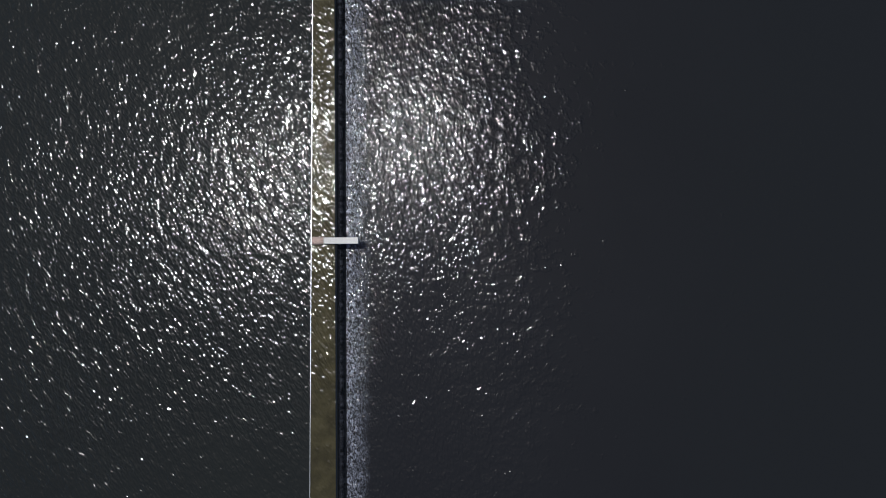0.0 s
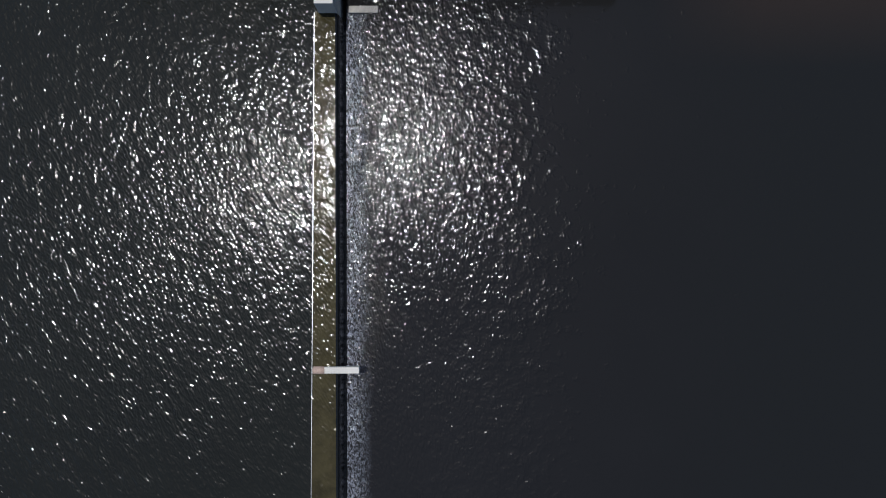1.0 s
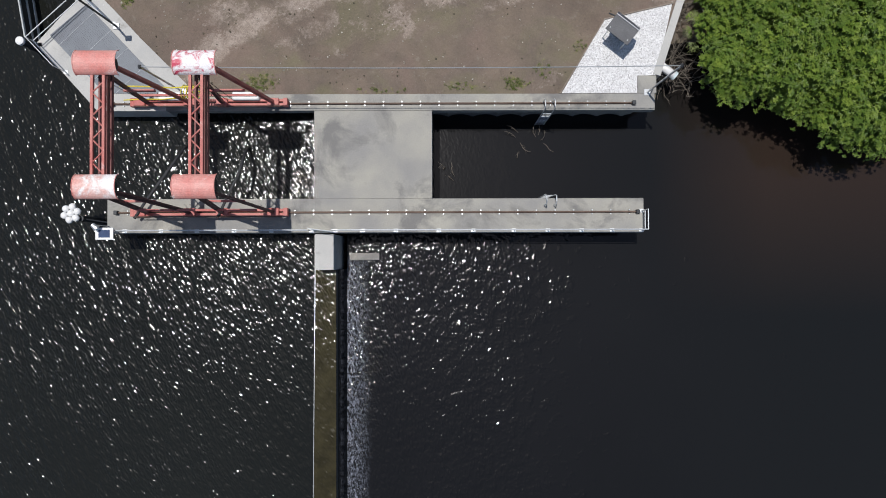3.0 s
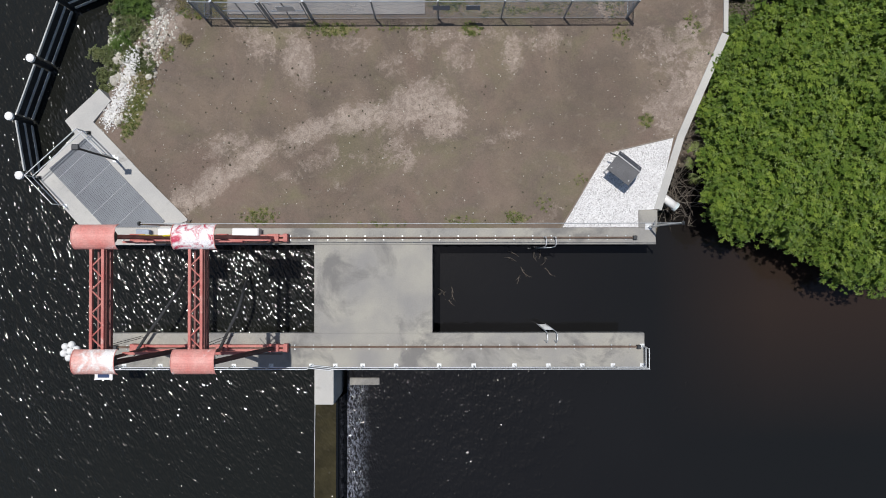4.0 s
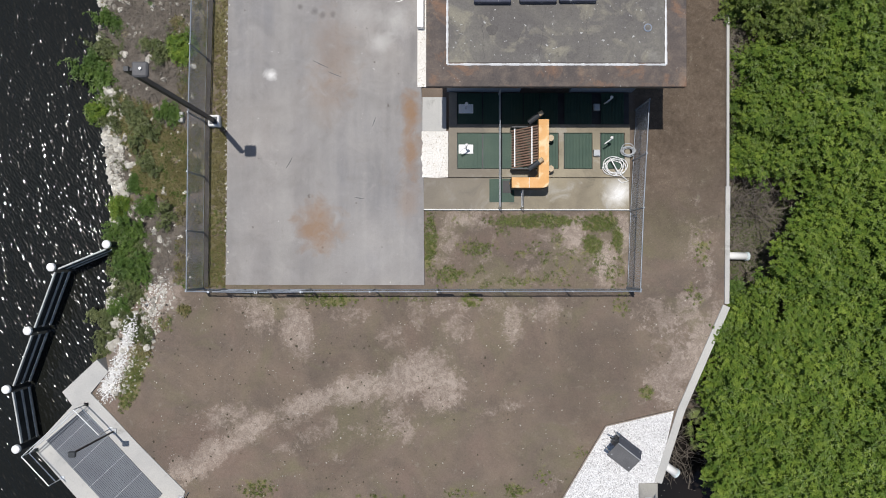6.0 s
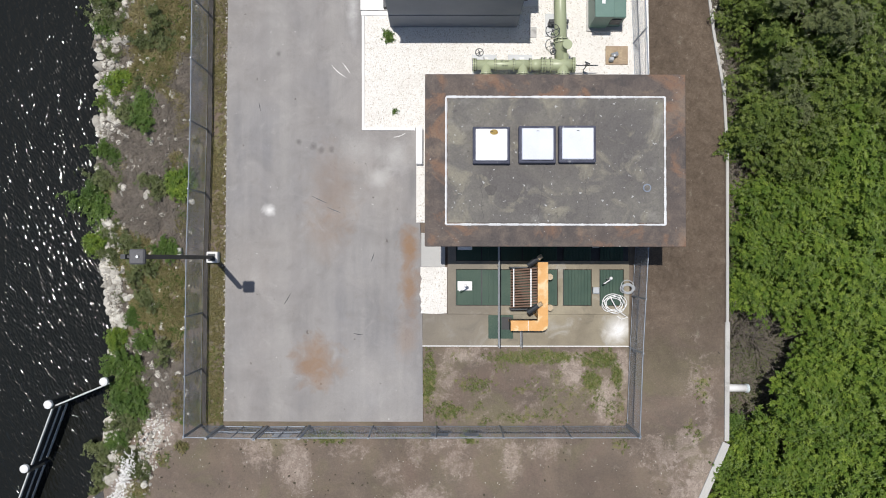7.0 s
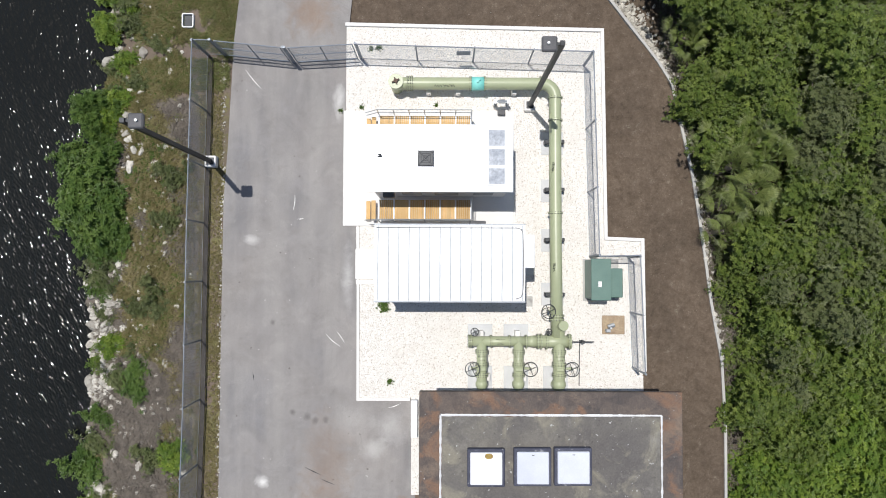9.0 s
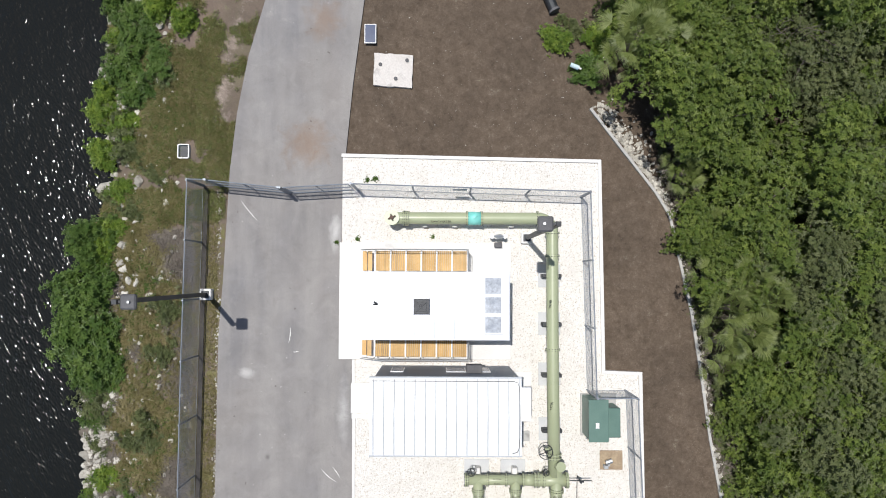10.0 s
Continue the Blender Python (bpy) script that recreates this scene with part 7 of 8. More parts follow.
part("body", rods(((6.6, 74.15, 0.35), (7.0, 73.98, 0.35), 0.11), seg=14), mat("pale_blue_bottle", (0.5, 0.66, 0.72), (0.6, 0.74, 0.78), 2, 20, 0.25), bt)
part("neck", rods(((7.0, 73.98, 0.35), (7.12, 73.93, 0.35), 0.05), seg=10), M_PVC, bt)


# ---- plants and stones ----
def leaf_mesh(name, centres, normals, rng, leaves, length, width, material, droop=0.35):
    """Rosettes of pointed leaves, one at each centre, facing its normal."""
    n = len(centres)
    nv = normals / np.linalg.norm(normals, axis=1, keepdims=True)
    helper = np.where(np.abs(nv[:, 2:3]) < 0.9, np.array([[0, 0, 1.0]]), np.array([[1.0, 0, 0]]))
    a = np.cross(nv, helper)
    a /= np.linalg.norm(a, axis=1, keepdims=True)
    b = np.cross(nv, a)
    verts = np.zeros((n, 1 + 3 * leaves, 3))
    verts[:, 0] = centres
    ph = rng.rand(n) * 6.28
    for k in range(leaves):
        th = ph + 6.283 * k / leaves + rng.uniform(-0.3, 0.3, n)
        L = length * rng.uniform(0.7, 1.25, n)[:, None]
        W = width * rng.uniform(0.75, 1.2, n)[:, None]
        el = rng.uniform(-droop, 0.75, n)[:, None]
        d = np.cos(th)[:, None] * a + np.sin(th)[:, None] * b
        s = -np.sin(th)[:, None] * a + np.cos(th)[:, None] * b
        d2 = d * np.cos(el) + nv * np.sin(el)
        up = nv * np.cos(el) - d * np.sin(el)
        verts[:, 3 * k + 1] = centres + d2 * L * 0.6 + s * W * 0.5 + up * W * 0.15
        verts[:, 3 * k + 2] = centres + d2 * L * 1.1 - up * L * 0.12
        verts[:, 3 * k + 3] = centres + d2 * L * 0.6 - s * W * 0.5 + up * W * 0.15
    me = bpy.data.meshes.new(name)
    hub = np.arange(n) * (1 + 3 * leaves)
    idx = np.stack([np.stack([hub, hub + 3 * k + 1, hub + 3 * k + 2, hub + 3 * k + 3], -1) for k in range(leaves)], 1).reshape(-1, 4)
    me.from_pydata(verts.reshape(-1, 3).tolist(), [], idx.tolist())
    me.materials.append(material)
    return me


def crown_points(rng, count, radius, height, lumps):
    """Points and normals on a lumpy dome."""
    lc = rng.normal(0, 1, (lumps, 3)) * np.array([radius * 0.48, radius * 0.48, height * 0.2])
    lc[:, 2] += height * 0.45
    lr = radius * rng.uniform(0.26, 0.46, lumps)
    sprays = max(6, count // 11)
    pick = rng.randint(0, lumps, sprays)
    d = rng.normal(0, 1, (sprays, 3))
    d[:, 2] = np.abs(d[:, 2]) * 1.2 - 0.25
    d /= np.linalg.norm(d, axis=1, keepdims=True)
    tip = lc[pick] + d * (lr[pick] * rng.uniform(0.68, 1.12, sprays))[:, None] * np.array([1, 1, 0.75])
    own = rng.randint(0, sprays, count)
    off = rng.normal(0, 1, (count, 3))
    p = tip[own] + off * np.array([0.17, 0.17, 0.10]) * (0.5 + 0.5 * radius)
    nrm = d[own] * 0.5 + np.array([0, 0, 0.85]) + off * 0.25
    return p, nrm, lc


def make_tree(name, seed, radius, height, count, leaves, length, width, material, label, category):
    """A tree at the world's origin, its foot at z 0."""
    rng = np.random.RandomState(seed)
    t = thing(name, (0, 0, 0), label, category)
    p, nrm, lc = crown_points(rng, count, radius, height, 20)
    p[:, 2] += height * 0.45
    ob = new("crown", leaf_mesh("crown", p, nrm, rng, leaves, length, width, material))
    ob.parent = t
    bm = bmesh.new()
    rod(bm, (0, 0, -0.4), (0.1, 0.05, height * 0.55), 0.13, 0.08, 8)
    for c in lc:
        mid = Vector((c[0] * 0.4, c[1] * 0.4, height * 0.6))
        rod(bm, (0.1, 0.05, height * 0.45), mid, 0.06, 0.04, 6)
        rod(bm, mid, (c[0], c[1], c[2] + height * 0.45), 0.04, 0.015, 6)
    part("trunk", bm, M_BARK, t, "grey branching trunk")
    return t


MANGROVE = "dense bright green mangrove crowded against the retaining wall"
THICKET = "deep green tree in the thicket beside the kerb"
BUTTON = "dull green buttonwood tree in the thicket east of the site"
kinds = [make_tree("mangrove_tree", 10 + k, 1.75, 2.3, 1800, 7, 0.145, 0.070, M_LEAF, MANGROVE, "tree") for k in range(5)]
kinds2 = [make_tree("buttonwood_tree", 30 + k, 1.8, 3.0, 1300, 7, 0.13, 0.055, M_LEAF2, BUTTON, "tree") for k in range(3)]
kinds3 = [make_tree("thicket_tree", 40 + k, 1.75, 2.9, 1400, 7, 0.14, 0.064, M_LEAF3, THICKET, "tree") for k in range(3)]
rng = random.Random(11)
SOUTH_X, SOUTH_Y = [10.5, 12.4, 13.4, 15.0, 18.5, 20.5, 26.0], [29.5, 29.2, 27.9, 26.6, 26.1, 25.4, 24.9]
used = set()
y = 24.6
while y < 92:
    x = 9.0 + rng.uniform(0, 1.0)
    while x < 25.5:
        px, py = x + rng.uniform(-0.5, 0.5), y + rng.uniform(-0.5, 0.5)
        edge = float(np.interp(py, EDGE_Y, EDGE_X))
        bare = (13.5 < px < 16.9 and 36.7 < py < 39.9) or (13.5 < px < 17.6 and 39.9 <= py < 43.2) or (px < 13.2 and 29.5 < py < 33.0)
        gravel_gap = (67.4 < py < 73.5 and px < edge + 3.0) or math.hypot(px - 9.44, py - 74.6) < 2.0 or math.hypot((px - 14.1) * 0.9, py - 62.1) < 1.9
        rim = 0.9 if py < 50 else 1.0 if py < 70 else 1.0
        if px > edge + rim and py > float(np.interp(px, SOUTH_X, SOUTH_Y)) and not bare and not gravel_gap:
            north = py > 53 and (px > 16.0 + rng.uniform(-1.5, 1.5)) and rng.random() < 0.75
            src = rng.choice(kinds2 if north and rng.random() < 0.5 else kinds3 if py > 51 + rng.uniform(-3, 3) else kinds)
            if py > 53 and px > edge + 4 and rng.random() < 0.16:
                x += 1.55
                continue
            deep = py > 60 and px > edge + 6 + 2 * math.sin(py * 0.7) and rng.random() < 0.6
            lift = (0.6 * min(1.0, (px - edge) / 6) + (0.9 if py > 56 else 0.0))
            if deep:
                lift -= 2.0
            if py > 56 and px > edge + 4 and float(value_noise(np.array([px]), np.array([py]), 0.24, 95)[0]) > 0.6:
                lift -= 2.4
            s = rng.uniform(0.8, 1.12) * (0.66 if px < edge + 1.9 else 0.88 if px < edge + 2.8 else 1.0)
            m = Matrix.Translation((px, py, -1.75 + lift * rng.uniform(0.6, 1.2))) @ Matrix.Rotation(rng.uniform(0, 6.28), 4, "Z") @ Matrix.Scale(s, 4)
            if src.name not in used:
                used.add(src.name)
                src.matrix_basis = m
            else:
                o = copy_thing(src, Matrix.Identity(4))
                o.matrix_basis = m
        x += 1.55
    y += 1.5
for src in kinds + kinds2 + kinds3:
    if src.name not in used:
        src.matrix_basis = Matrix.Translation((23.5 + rng.uniform(-2, 2), 45 + rng.uniform(-8, 8), -1.6))


def make_palm(seed):
    """A cabbage palm: short trunk and fans of pleated leaves."""
    rng = np.random.RandomState(seed)
    t = thing("fan_palm", (0, 0, 0), "fan palm with spiky grey-green pleated fronds in the thicket", "palm", "fan palms")
    part("trunk", rods(((0, 0, -0.4), (0.05, 0, 1.7), 0.16), seg=10), M_BARK, t)
    for k in range(18):
        az, el = k * 2.4 + rng.uniform(-0.5, 0.5), 1.35 - 1.45 * (k / 17) + rng.uniform(-0.3, 0.3)
        d = Vector((math.cos(az) * math.cos(el), math.sin(az) * math.cos(el), math.sin(el)))
        base_p, tip = Vector((0, 0, 1.7)), Vector((0, 0, 1.7)) + d * (0.35 + 0.65 * k / 17) * rng.uniform(0.7, 1.3)
        bm = bmesh.new()
        rod(bm, base_p, tip, 0.018, 0.01, 5)
        side = d.cross(Vector((0, 0, 1))).normalized()
        up = side.cross(d)
        for j in range(27):
            f = (j - 13) / 13 * 1.2
            ld = (d * math.cos(f) + side * math.sin(f) + up * 0.18 * math.cos(f * 1.3)).normalized()
            L = rng.uniform(0.72, 0.95) * (1 - 0.22 * abs(f))
            sd = ld.cross(up).normalized() * 0.015
            mid = tip + ld * L * 0.55
            end = tip + ld * L - Vector((0, 0, L * rng.uniform(0.12, 0.34)))
            q = [tip, mid + sd, end, mid - sd]
            bm.faces.new([bm.verts.new(v) for v in q])
        part("frond", bm, M_PALM, t)
    return t


palms = [make_palm(51), make_palm(52)]
spots = [(9.3, 74.9, 0.4, 1.15), (13.5, 62.5, 0.2, 1.0), (12.9, 66.3, -0.4, 0.75), (11.8, 68.8, -0.3, 0.8), (14.4, 61.4, 0.3, 1.0), (13.6, 59.6, -0.4, 0.7), (13.0, 30.4, -1.8, 0.7), (15.2, 63.0, 0.5, 0.9),
         (14.5, 63.6, 0.4, 0.9), (13.3, 60.9, 0.0, 0.85), (13.2, 63.9, -0.2, 0.75), (10.2, 74.3, 0.4, 1.0), (8.7, 74.2, 0.1, 0.9), (9.9, 75.6, 0.3, 0.9)]
for k, (x, y, z, s) in enumerate(spots):
    m = Matrix.Translation((x, y, z)) @ Matrix.Rotation(k * 1.3, 4, "Z") @ Matrix.Scale(s, 4)
    if k < 2:
        palms[k].matrix_basis = m
    else:
        copy_thing(palms[k % 2], Matrix.Identity(4)).matrix_basis = m


def make_bush(seed, material, radius, count, length, label):
    rng = np.random.RandomState(seed)
    t = thing("bush", (0, 0, 0), label, "bush", "bank bushes")
    p, nrm, lc = crown_points(rng, count, radius, radius * 0.7, int(8 + 5 * radius))
    ob = new("foliage", leaf_mesh("foliage", p, nrm, rng, 7, length, length * 0.45, material))
    ob.parent = t
    bm = bmesh.new()
    for c in lc:
        rod(bm, (0, 0, -0.3), tuple(c), 0.03, 0.012, 5)
    part("stem", bm, M_BARK, t, "thin woody stems")
    return t


BIG, MID, LOW = "large dark green bush overhanging the canal bank", "rounded green shrub on the rocky bank", "low sparse olive shrub on the rocky bank"
sources = {0: [make_bush(71 + k, M_BUSH, 1.7, 1500, 0.19, BIG) for k in range(2)], 1: [make_bush(81 + k, M_BUSH if k else M_LEAF, 0.85, 420, 0.15, MID) for k in range(2)], 2: [make_bush(91 + k, M_LEAF2, 0.7, 170, 0.14, LOW) for k in range(3)]}
rows = [(-16.9, 61.0, 0, 1.05), (-17.2, 63.2, 0, 0.95), (-16.2, 59.2, 0, 0.7), (-16.7, 65.3, 0, 0.85), (-16.4, 66.0, 1, 1.0), (-17.3, 48.2, 1, 1.1), (-15.2, 38.5, 0, 0.6), (-15.8, 36.2, 1, 0.6), (-15.3, 37.2, 2, 0.9), (-14.6, 52.3, 1, 0.9), (-16.3, 54.0, 1, 0.9),
        (-13.6, 79.0, 0, 0.6), (-12.1, 76.6, 1, 0.9), (-15.2, 74.0, 1, 1.2), (6.2, 75.2, 1, 0.8), (7.3, 73.9, 1, 0.9), (7.8, 75.6, 1, 1.0), (6.7, 76.3, 2, 1.0), (-16.3, 73.4, 1, 0.9), (-14.4, 72.8, 1, 1.0), (-16.4, 69.6, 1, 0.9), (-14.2, 76.0, 1, 0.8), (-16.2, 75.8, 1, 0.9), (-16.5, 50.6, 1, 0.8), (-12.4, 49.2, 1, 0.8), (-15.8, 39.9, 1, 0.9),
        (-16.2, 64.9, 1, 0.9), (-15.9, 78.0, 0, 0.7), (-17.0, 53.0, 1, 0.7), (-16.6, 56.8, 1, 0.7), (-17.8, 62.2, 1, 0.8),
        (-14.3, 41.2, 1, 0.7), (-15.9, 40.9, 1, 0.75), (-15.2, 42.3, 1, 0.6), (-14.3, 43.3, 2, 1.0), (-13.2, 45.8, 1, 0.7), (-17.0, 46.3, 1, 0.8), (-15.0, 39.9, 1, 0.7), (-16.5, 34.6, 2, 0.9), (-16.9, 33.9, 2, 0.7),
        (-15.6, 71.2, 1, 1.0), (-14.9, 75.2, 0, 0.5), (-13.4, 77.6, 1, 1.1), (-15.4, 77.0, 0, 0.55), (-16.4, 71.6, 1, 1.0), (-13.6, 74.2, 1, 0.8), (-15.9, 68.0, 1, 0.8), (-12.3, 78.6, 1, 0.9)]
brng = random.Random(77)
for k in range(70):
    yy = brng.uniform(34.5, 79)
    xx = float(np.interp(yy, SHORE_Y, SHORE_X)) + brng.choice((brng.uniform(0.1, 1.6), brng.uniform(0.5, 4.6)))
    if xx < -12.1 and (yy > 37.5 or xx < -14.6):
        rows.append((xx, yy, 2, brng.uniform(0.4, 1.15)))
for k, (x, y, kind, r) in enumerate(rows):
    z = float(land_height(np.array([x]), np.array([y]))[0])
    src = sources[kind][k % len(sources[kind])]
    m = Matrix.Translation((x, y, max(z, UP) - 0.05)) @ Matrix.Rotation(k * 2.1, 4, "Z") @ Matrix.Diagonal((r * brng.uniform(0.8, 1.15), r * brng.uniform(0.8, 1.15), r, 1))
    if src.name not in used:
        used.add(src.name)
        src.matrix_basis = m
    else:
        copy_thing(src, Matrix.Identity(4)).matrix_basis = m


def stones(name, spots, label, category, seed, material=None):
    """Many rough stones in one mesh."""
    rng = np.random.RandomState(seed)
    bm = bmesh.new()
    bmesh.ops.create_icosphere(bm, subdivisions=2, radius=1.0)
    bv = np.array([v.co[:] for v in bm.verts])
    bf = np.array([[v.index for v in f.verts] for f in bm.faces])
    bm.free()
    V, F = [], []
    for i, (x, y, z, r) in enumerate(spots):
        sc = rng.uniform(0.6, 1.2, 3) * r * np.array([1, 1, 0.75])
        lump = 1 + 0.28 * np.sin(bv @ rng.normal(0, 2.2, 3) + rng.rand() * 6) + 0.14 * np.sign(np.sin(bv @ rng.normal(0, 3.5, 3)))
        a = rng.rand() * 6.28
        p = bv * lump[:, None] * sc
        p = np.stack([p[:, 0] * np.cos(a) - p[:, 1] * np.sin(a), p[:, 0] * np.sin(a) + p[:, 1] * np.cos(a), p[:, 2]], 1)
        F.append(bf + len(bv) * i)
        V.append(p + np.array([x, y, z]))
    me = bpy.data.meshes.new(name)
    me.from_pydata(np.concatenate(V).tolist(), [], np.concatenate(F).tolist())
    me.materials.append(material or M_ROCK2)
    tagged(new(name, me), label, category, kind="stuff")


def rock_mat():
    m, nt, bs, co = base("bank_limestone")
    r = node(nt, "ShaderNodeNewGeometry").outputs["Random Per Island"]
    col = mixc(nt, r, (0.66, 0.63, 0.56), (0.33, 0.31, 0.27))
    col = mixc(nt, ramp(nt, noise_tex(nt, co, 5, 6, 0.7), 0.5, 0.7, 0.0, 0.7), col, (0.22, 0.20, 0.16))
    nt.links.new(col, bs.inputs["Base Color"])
    bs.inputs["Roughness"].default_value = 0.95
    bump(nt, bs, noise_tex(nt, co, 9, 6, 0.7), 0.04)
    return m


M_ROCK2 = rock_mat()
rng = np.random.RandomState(8)
spots = []
while len(spots) < 1000:
    yy = rng.uniform(34.2, 79)
    dd = abs(rng.normal(0, 0.95)) - 0.1
    xx = float(np.interp(yy, SHORE_Y, SHORE_X)) + dd + 0.1
    if value_noise(np.array([xx * 0.3]), np.array([yy]), 0.28, 90)[0] < (0.42 if yy > 50 else 0.5) and rng.rand() < 0.88:
        continue
    r = rng.uniform(0.07, 0.22) * (1.5 if rng.rand() < 0.12 else 1)
    z = float(land_height(np.array([xx]), np.array([yy]))[0])
    spots.append((xx, yy, max(z, UP - 0.1) + r * 0.25, r))
for _ in range(620):
    yy, xx = rng.uniform(33.6, 79), rng.uniform(-15.8, -11.9)
    if yy > 37 or xx < -14:
        z = float(land_height(np.array([xx]), np.array([yy]))[0])
        r = rng.uniform(0.03, 0.11) if rng.rand() < 0.9 else rng.uniform(0.1, 0.2)
        spots.append((xx, yy, z + 0.02, r))
for _ in range(300):
    t = rng.rand()
    xx, yy = -15.7 + 2.2 * t + rng.normal(0, 0.35), 32.0 + 5.2 * t + rng.normal(0, 0.25)
    z = float(land_height(np.array([xx]), np.array([yy]))[0])
    spots.append((xx, yy, max(z, -0.3), rng.uniform(0.03, 0.09)))
for _ in range(230):
    yy = rng.uniform(41.6, 47.2)
    xx = float(np.interp(yy, SHORE_Y, SHORE_X)) + abs(rng.normal(0.35, 0.45))
    r = rng.uniform(0.08, 0.24)
    spots.append((xx, yy, max(float(land_height(np.array([xx]), np.array([yy]))[0]), UP - 0.1) + r * 0.3, r))
stones("bank_riprap", spots, "pale limestone riprap tumbled along the canal bank", "rocks", 5)
spots = []
for _ in range(460):
    t = rng.rand()
    k = rng.randint(5, 11)
    a, b = WALL_E[k], WALL_E[k + 1]
    xx, yy = a[0] + (b[0] - a[0]) * t + abs(rng.normal(0.25, 0.25)), a[1] + (b[1] - a[1]) * t + 0.1
    z = float(land_height(np.array([xx]), np.array([yy]))[0])
    spots.append((xx, yy, z + 0.02, rng.uniform(0.04, 0.14)))
for _ in range(420):
    t, off = rng.rand(), abs(rng.normal(0, 0.45)) + 0.1
    xx, yy = 10.9 - 3.1 * t + off * 0.79, 68.0 + 4.2 * t + off * 0.6
    spots.append((xx, yy, float(land_height(np.array([xx]), np.array([yy]))[0]) + 0.03, rng.uniform(0.03, 0.11)))
stones("kerb_riprap", spots, "small pale stones spilled outside the kerb", "rocks", 6)
spots = []
for _ in range(420):
    xx, yy = rng.uniform(-14, 12), rng.uniform(27.2, 36.8)
    spots.append((xx, yy, 0.0, rng.uniform(0.010, 0.030)))
for _ in range(420):
    yy = rng.uniform(37.5, 68)
    spots.append((-10.42 + rng.normal(0, 0.06), yy, 0.0, rng.uniform(0.02, 0.055)))
for _ in range(160):
    xx, yy = rng.uniform(-3, 12), rng.uniform(69.9, 78)
    spots.append((xx, yy, 0.0, rng.uniform(0.008, 0.022)))
stones("yard_pebbles", spots, "scattered pale pebbles on soil and along the drive", "pebbles", 7)


def tufts(name, n, box_xy, zone, material, length, label, seed, blades=6, cut=0.35, slim=0.28):
    """Weed tufts where a ground zone is strong."""
    rng = np.random.RandomState(seed)
    x, y = rng.uniform(box_xy[0], box_xy[1], n * 6), rng.uniform(box_xy[2], box_xy[3], n * 6)
    w = ground_zones(x, y)[zone] if zone is not None else np.ones_like(x) * 0.6
    keep = (w * (0.45 + fbm(x, y, 1.2, seed)) > cut + rng.rand(len(x)) * 0.45)
    road = (x > np.interp(y, [p[1] for p in RL], [p[0] for p in RL]) - 0.04) & (x < -0.9) & (y > 37.3)
    keep &= (x < 10) | (x > np.interp(y, EDGE_Y, EDGE_X) + 0.15) | (y < 47)
    keep &= ~road & ~((y > 41) & (x > -0.95) & (x < 10))
    x, y = x[keep][:n], y[keep][:n]
    z = land_height(x, y)
    ok = z > np.where(x > 10, -2.4, UP + 0.05)
    x, y, z = x[ok], y[ok], z[ok]
    c = np.stack([x, y, z + 0.02], 1)
    nr = np.stack([rng.normal(0, 0.2, len(x)), rng.normal(0, 0.2, len(x)), np.ones(len(x))], 1)
    me = leaf_mesh(name, c, nr, rng, blades, length, length * slim, material, droop=-0.1)
    tagged(new(name, me), label, "grass", kind="stuff")


M_MEADOW = leaf_mat("meadow_weed_leaf", (0.105, 0.13, 0.035), (0.15, 0.175, 0.05), (0.26, 0.27, 0.10))
M_YARDGREEN = leaf_mat("soft_yard_grass", (0.095, 0.125, 0.028), (0.125, 0.16, 0.04), (0.19, 0.21, 0.07))
M_CHIP = mat("white_chip", (0.78, 0.77, 0.75), (0.62, 0.61, 0.59), 3, 20, 0.9, relief=0.01)
M_CLOD = mat("dark_clod", (0.06, 0.05, 0.035), (0.085, 0.075, 0.05), 2, 20, 0.95, relief=0.0)
tufts("bank_weeds", 9000, (-17, -11.75, 34, 80), 1, M_GRASS, 0.2, "olive weeds and grass on the canal bank", 61)
tufts("bank_green_weeds", 3600, (-17, -11.75, 34, 80), 1, M_BUSH, 0.15, "green broadleaf weeds on the canal bank", 68, cut=0.45)
tufts("kerb_dry_brush", 3200, (11.2, 15.6, 47.5, 72), None, M_TWIG, 0.3, "dry brown brush just outside the kerb", 69, slim=0.09, cut=0.2)
tufts("gap_dry_brush", 1100, (13.95, 17.6, 36.8, 42.4), None, M_TWIG, 0.32, "dry brown brush in a gap of the mangroves", 75, slim=0.09, cut=0.2)
tufts("gap_weeds", 1500, (13.95, 17.6, 36.6, 42.4), None, M_LEAF2, 0.2, "thin olive weeds in a gap of the mangroves", 76, slim=0.3, cut=0.3)
tufts("kerb_weeds", 1500, (11.2, 15.6, 47.5, 72), None, M_LEAF2, 0.17, "olive weeds just outside the kerb", 70, slim=0.3, cut=0.35)
tufts("bank_dry_brush", 3000, (-17, -11.75, 37.5, 80), 3, M_TWIG, 0.3, "dry grey brush on the canal bank", 62, slim=0.09)
tufts("verge_grass", 5000, (-11.6, -10.45, 37.3, 68), 1, M_GRASS, 0.08, "short olive grass strip beside the drive", 63, cut=0.3)
tufts("yard_green_weeds", 2600, (-16, 13, 27.05, 37.0), 1, M_YARDGREEN, 0.1, "soft dark green grass patches in the yard", 66, cut=0.34, slim=0.2)
tufts("pump_yard_weeds", 1500, (-0.8, 9, 37.2, 41), 1, M_YARDGREEN, 0.1, "green weed patches beside the screening vault", 67, cut=0.3, slim=0.16)
tufts("yard_weeds", 2600, (-16, 13, 27.1, 41), 1, M_WEED, 0.09, "green weed patches in the yard soil", 64, cut=0.3)
tufts("north_meadow", 6500, (-17, -8.6, 66.5, 80), 1, M_MEADOW, 0.17, "mixed green weeds north of the fence", 73, cut=0.2, slim=0.2)
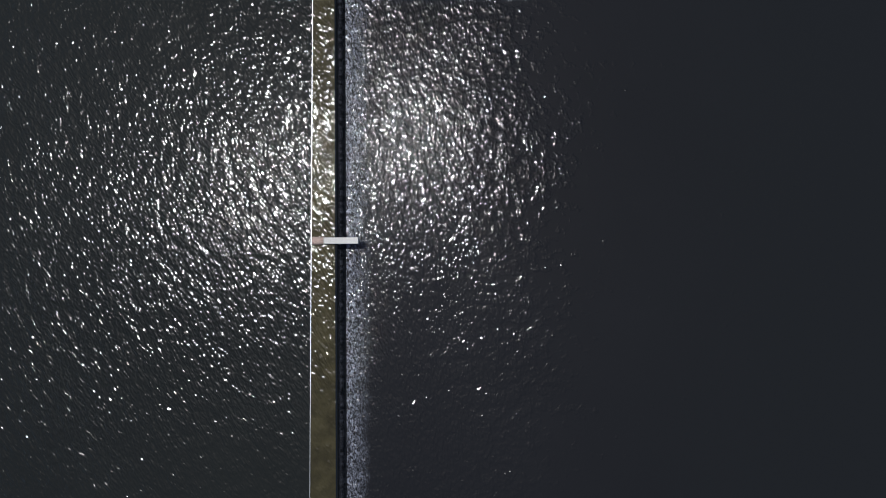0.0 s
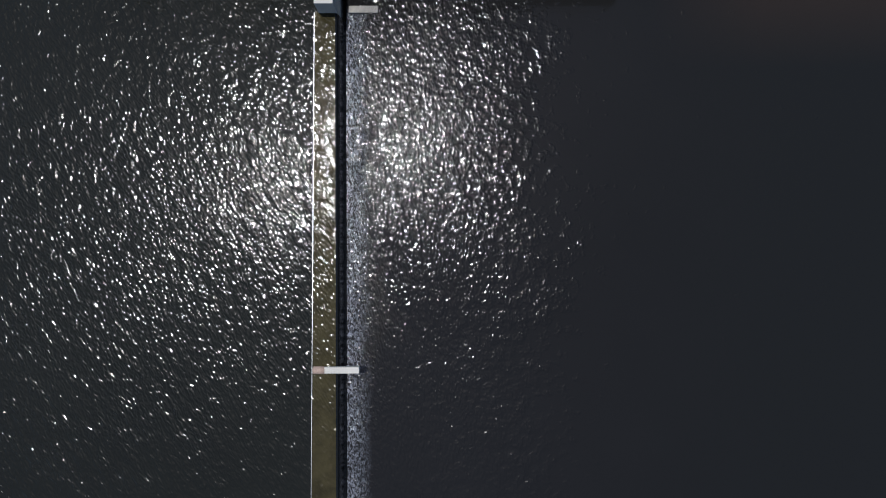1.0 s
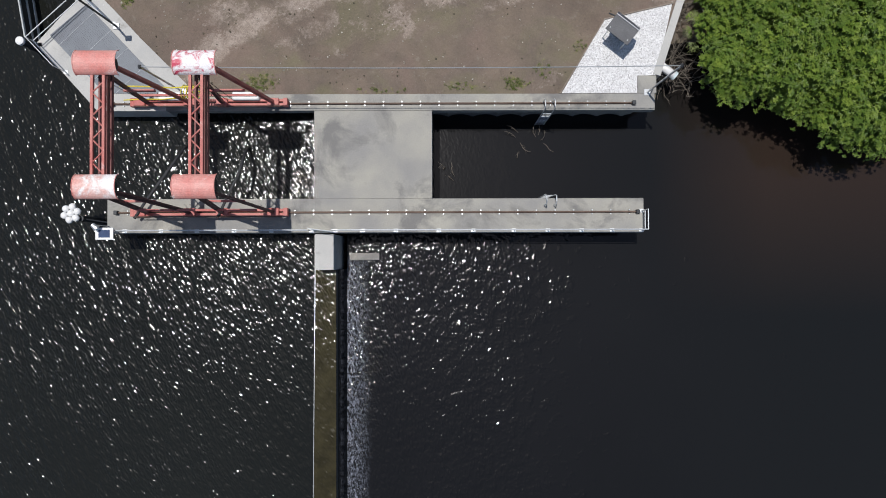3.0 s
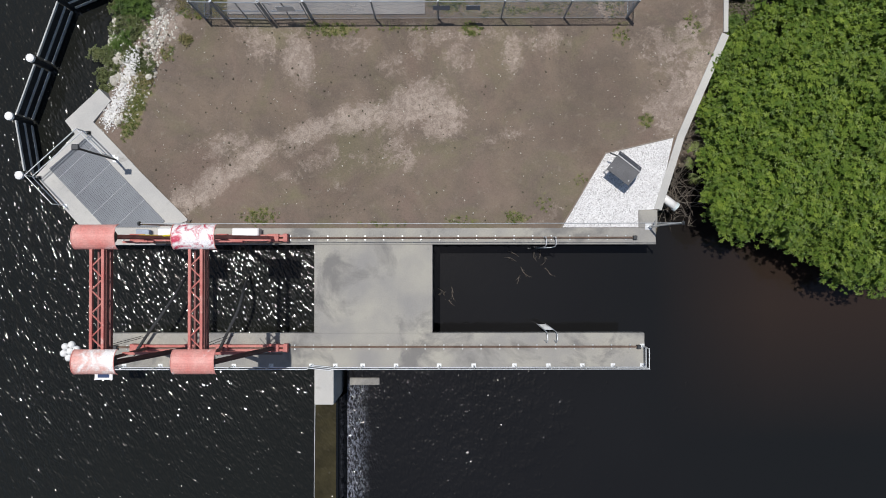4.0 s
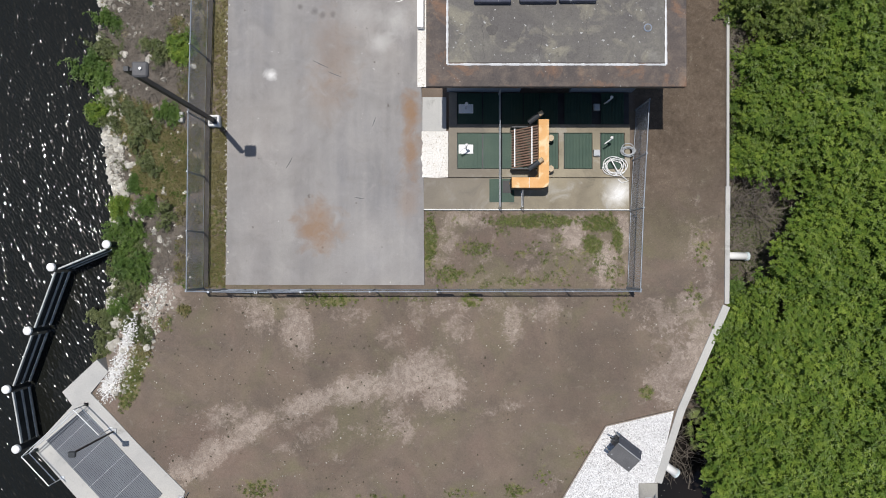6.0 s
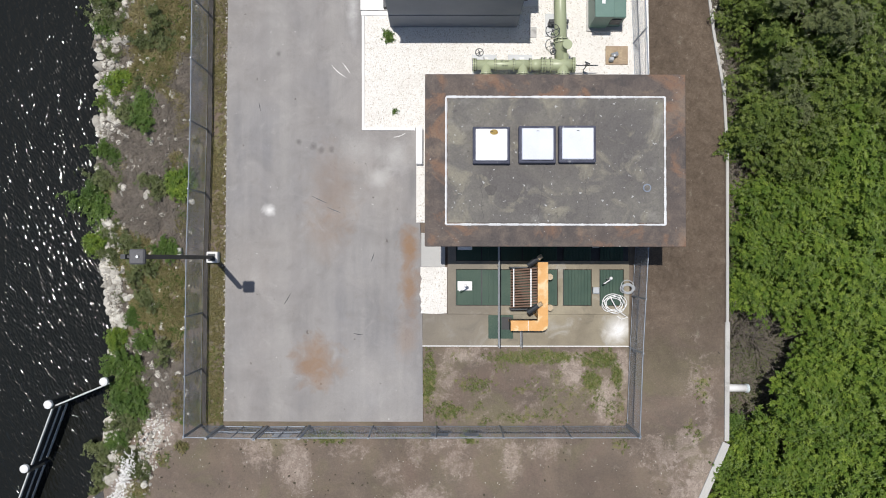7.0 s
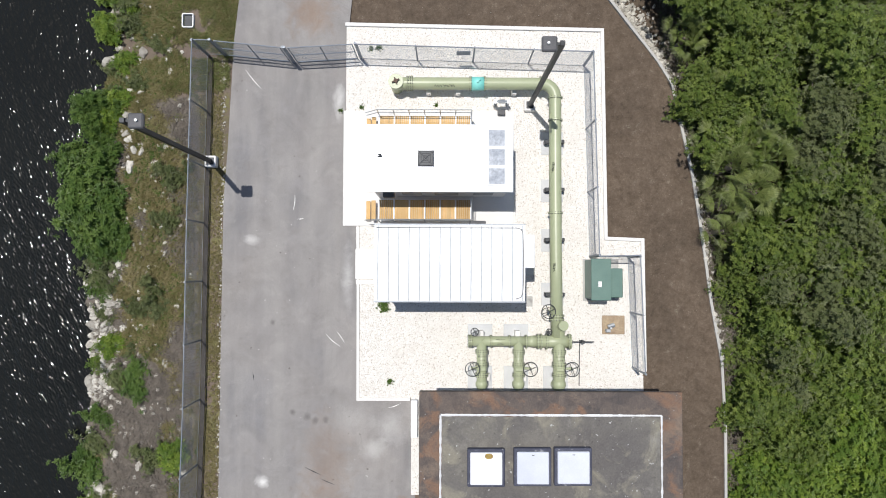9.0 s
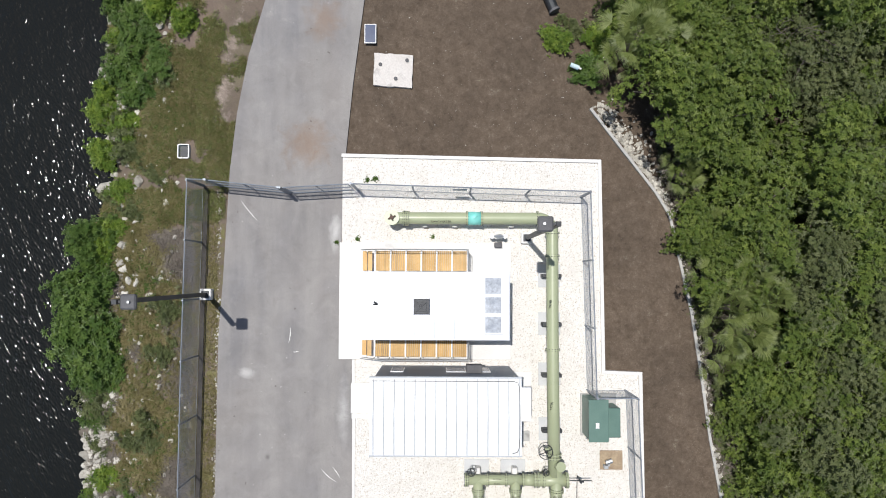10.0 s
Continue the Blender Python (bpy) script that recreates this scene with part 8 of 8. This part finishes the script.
tufts("north_grass", 2200, (-12.5, -8.2, 68.4, 80), 1, M_GRASS, 0.14, "olive grass beside the drive's north end", 65)
spots = []
for _ in range(480):
    xx, yy = rng.uniform(-14, 12.5), rng.uniform(27.3, 37.0)
    if rng.rand() < 0.35 + 0.5 * (xx < -3):
        spots.append((xx, yy, -0.01, rng.uniform(0.015, 0.05)))
stones("yard_clods", spots, "dark dry clods scattered on bare yard soil", "clods", 12, M_CLOD)
chips = []
for _ in range(1700):
    t = rng.rand()
    xx, yy = -16.35 + 1.3 * t + rng.normal(0, 0.17), 32.3 + 3.2 * t ** 1.6 + rng.normal(0, 0.3)
    chips.append((xx, yy, max(-0.12, float(land_height(np.array([xx]), np.array([yy]))[0])) + 0.02, rng.uniform(0.014, 0.042)))
for _ in range(600):
    t = rng.rand()
    xx, yy = -15.5 + 1.9 * t + rng.normal(0, 0.3), 34.2 + 3.4 * t + rng.normal(0, 0.3)
    chips.append((xx, yy, float(land_height(np.array([xx]), np.array([yy]))[0]) + 0.01, rng.uniform(0.012, 0.04)))
stones("white_chips", chips, "bright white limestone chips beside the wing slab", "chips", 13, M_CHIP)


def dead_brush(x, y, z, r, seed, label, count=26):
    """A tangle of bare grey branches."""
    rng = np.random.RandomState(seed)
    t = thing("dead_shrub", (x, y, z), label, "shrub", "bare shrubs")
    for k in range(count):
        a, e = rng.uniform(0, 6.28), rng.uniform(0.15, 1.1)
        d = Vector((math.cos(a) * math.cos(e), math.sin(a) * math.cos(e), math.sin(e)))
        p = Vector((x, y, z)) + Vector((rng.uniform(-0.4, 0.4) * r, rng.uniform(-0.4, 0.4) * r, 0))
        pts = [p]
        for j in range(5):
            d = (d + Vector(rng.normal(0, 0.25, 3))).normalized()
            pts.append(pts[-1] + d * r * 0.28)
        bm = bmesh.new()
        sweep(bm, pts, 0.014, 4)
        for q in pts[2:]:
            e2 = (d + Vector(rng.normal(0, 0.8, 3))).normalized()
            rod(bm, q, q + e2 * r * 0.3, 0.009, 0.004, 4)
        part("branch", bm, M_TWIG, t)


for k, (x, y, z, r) in enumerate(((14.8, 41.4, -1.6, 1.5), (16.2, 41.0, -1.5, 1.6), (15.5, 42.3, -1.6, 1.3), (12.0, 31.6, -1.7, 1.1), (12.9, 33.0, -1.7, 1.0), (11.6, 28.9, -2.4, 1.3), (12.6, 28.4, -2.4, 1.2), (17.0, 75.5, 1.2, 1.6), (17.3, 58.0, 0.8, 1.3))):
    dead_brush(x, y, z, r, 200 + k, "bare grey tangle of dead branches among mangroves")
for k, (x, y) in enumerate(((0.3, 23.9), (4.1, 25.3), (5.2, 25.2))):
    dead_brush(x, y, DOWN - 0.1, 0.6, 230 + k, "drowned twiggy branch breaking the dark water", 4)

# understorey along the kerb
for k in range(64):
    yy = brng.uniform(33.5, 67.5)
    xx = float(np.interp(yy, EDGE_Y, EDGE_X)) + brng.uniform(0.45, 1.3)
    if 37.2 < yy < 42.6:
        continue
    kind = brng.choice((1, 1, 2)) if yy < 52 else 2
    src = sources[kind][k % len(sources[kind])]
    r = brng.uniform(0.5, 0.95)
    low = -1.0 if yy < 50 else -0.55
    o = copy_thing(src, Matrix.Identity(4))
    o.matrix_basis = Matrix.Translation((xx, yy, low + brng.uniform(-0.2, 0.25))) @ Matrix.Rotation(k * 1.7, 4, "Z") @ Matrix.Diagonal((r, r, r * 1.1, 1))
    tagged(o, "low green understorey shrub just outside the kerb", "bush", "kerb shrubs")

# weeds in the gravel
weed = make_bush(97, M_BUSH, 0.22, 45, 0.09, "small green weed growing up through white gravel")
for k, (x, y) in enumerate([(-2.57, 56.05), (-2.23, 52.4), (-2.54, 55.91), (-3.25, 68.51), (-2.84, 68.59), (-3.7, 65.67), (-0.06, 65.76), (-4.69, 65.48)]):
    m = Matrix.Translation((x, y, 0.04)) @ Matrix.Rotation(k * 1.9, 4, "Z") @ Matrix.Scale((0.9, 0.5, 0.7, 0.45, 0.5, 0.4, 0.35, 0.35)[k], 4)
    o = weed if k == 0 else copy_thing(weed, Matrix.Identity(4))
    o.matrix_basis = m
    tagged(o, "small green weed growing up through white gravel", "weed", "gravel weeds")

# woods going on to the east
wr = np.random.RandomState(99)
wx, wy = wr.uniform(24.5, 62, 16000), wr.uniform(26, 112, 16000)
wz = -0.6 + 4.2 * fbm(wx, wy, 0.45, 83) - 1.5 * (fbm(wx, wy, 0.12, 87) > 0.6)
woods = leaf_mesh("far_woods", np.stack([wx, wy, wz], 1), np.stack([wr.normal(0, 0.4, 16000), wr.normal(0, 0.4, 16000), np.ones(16000)], 1), wr, 7, 0.55, 0.26, M_LEAF3)
tagged(new("far_woods", woods), "continuous deep green mangrove woods beyond the thicket", "woods", kind="stuff")
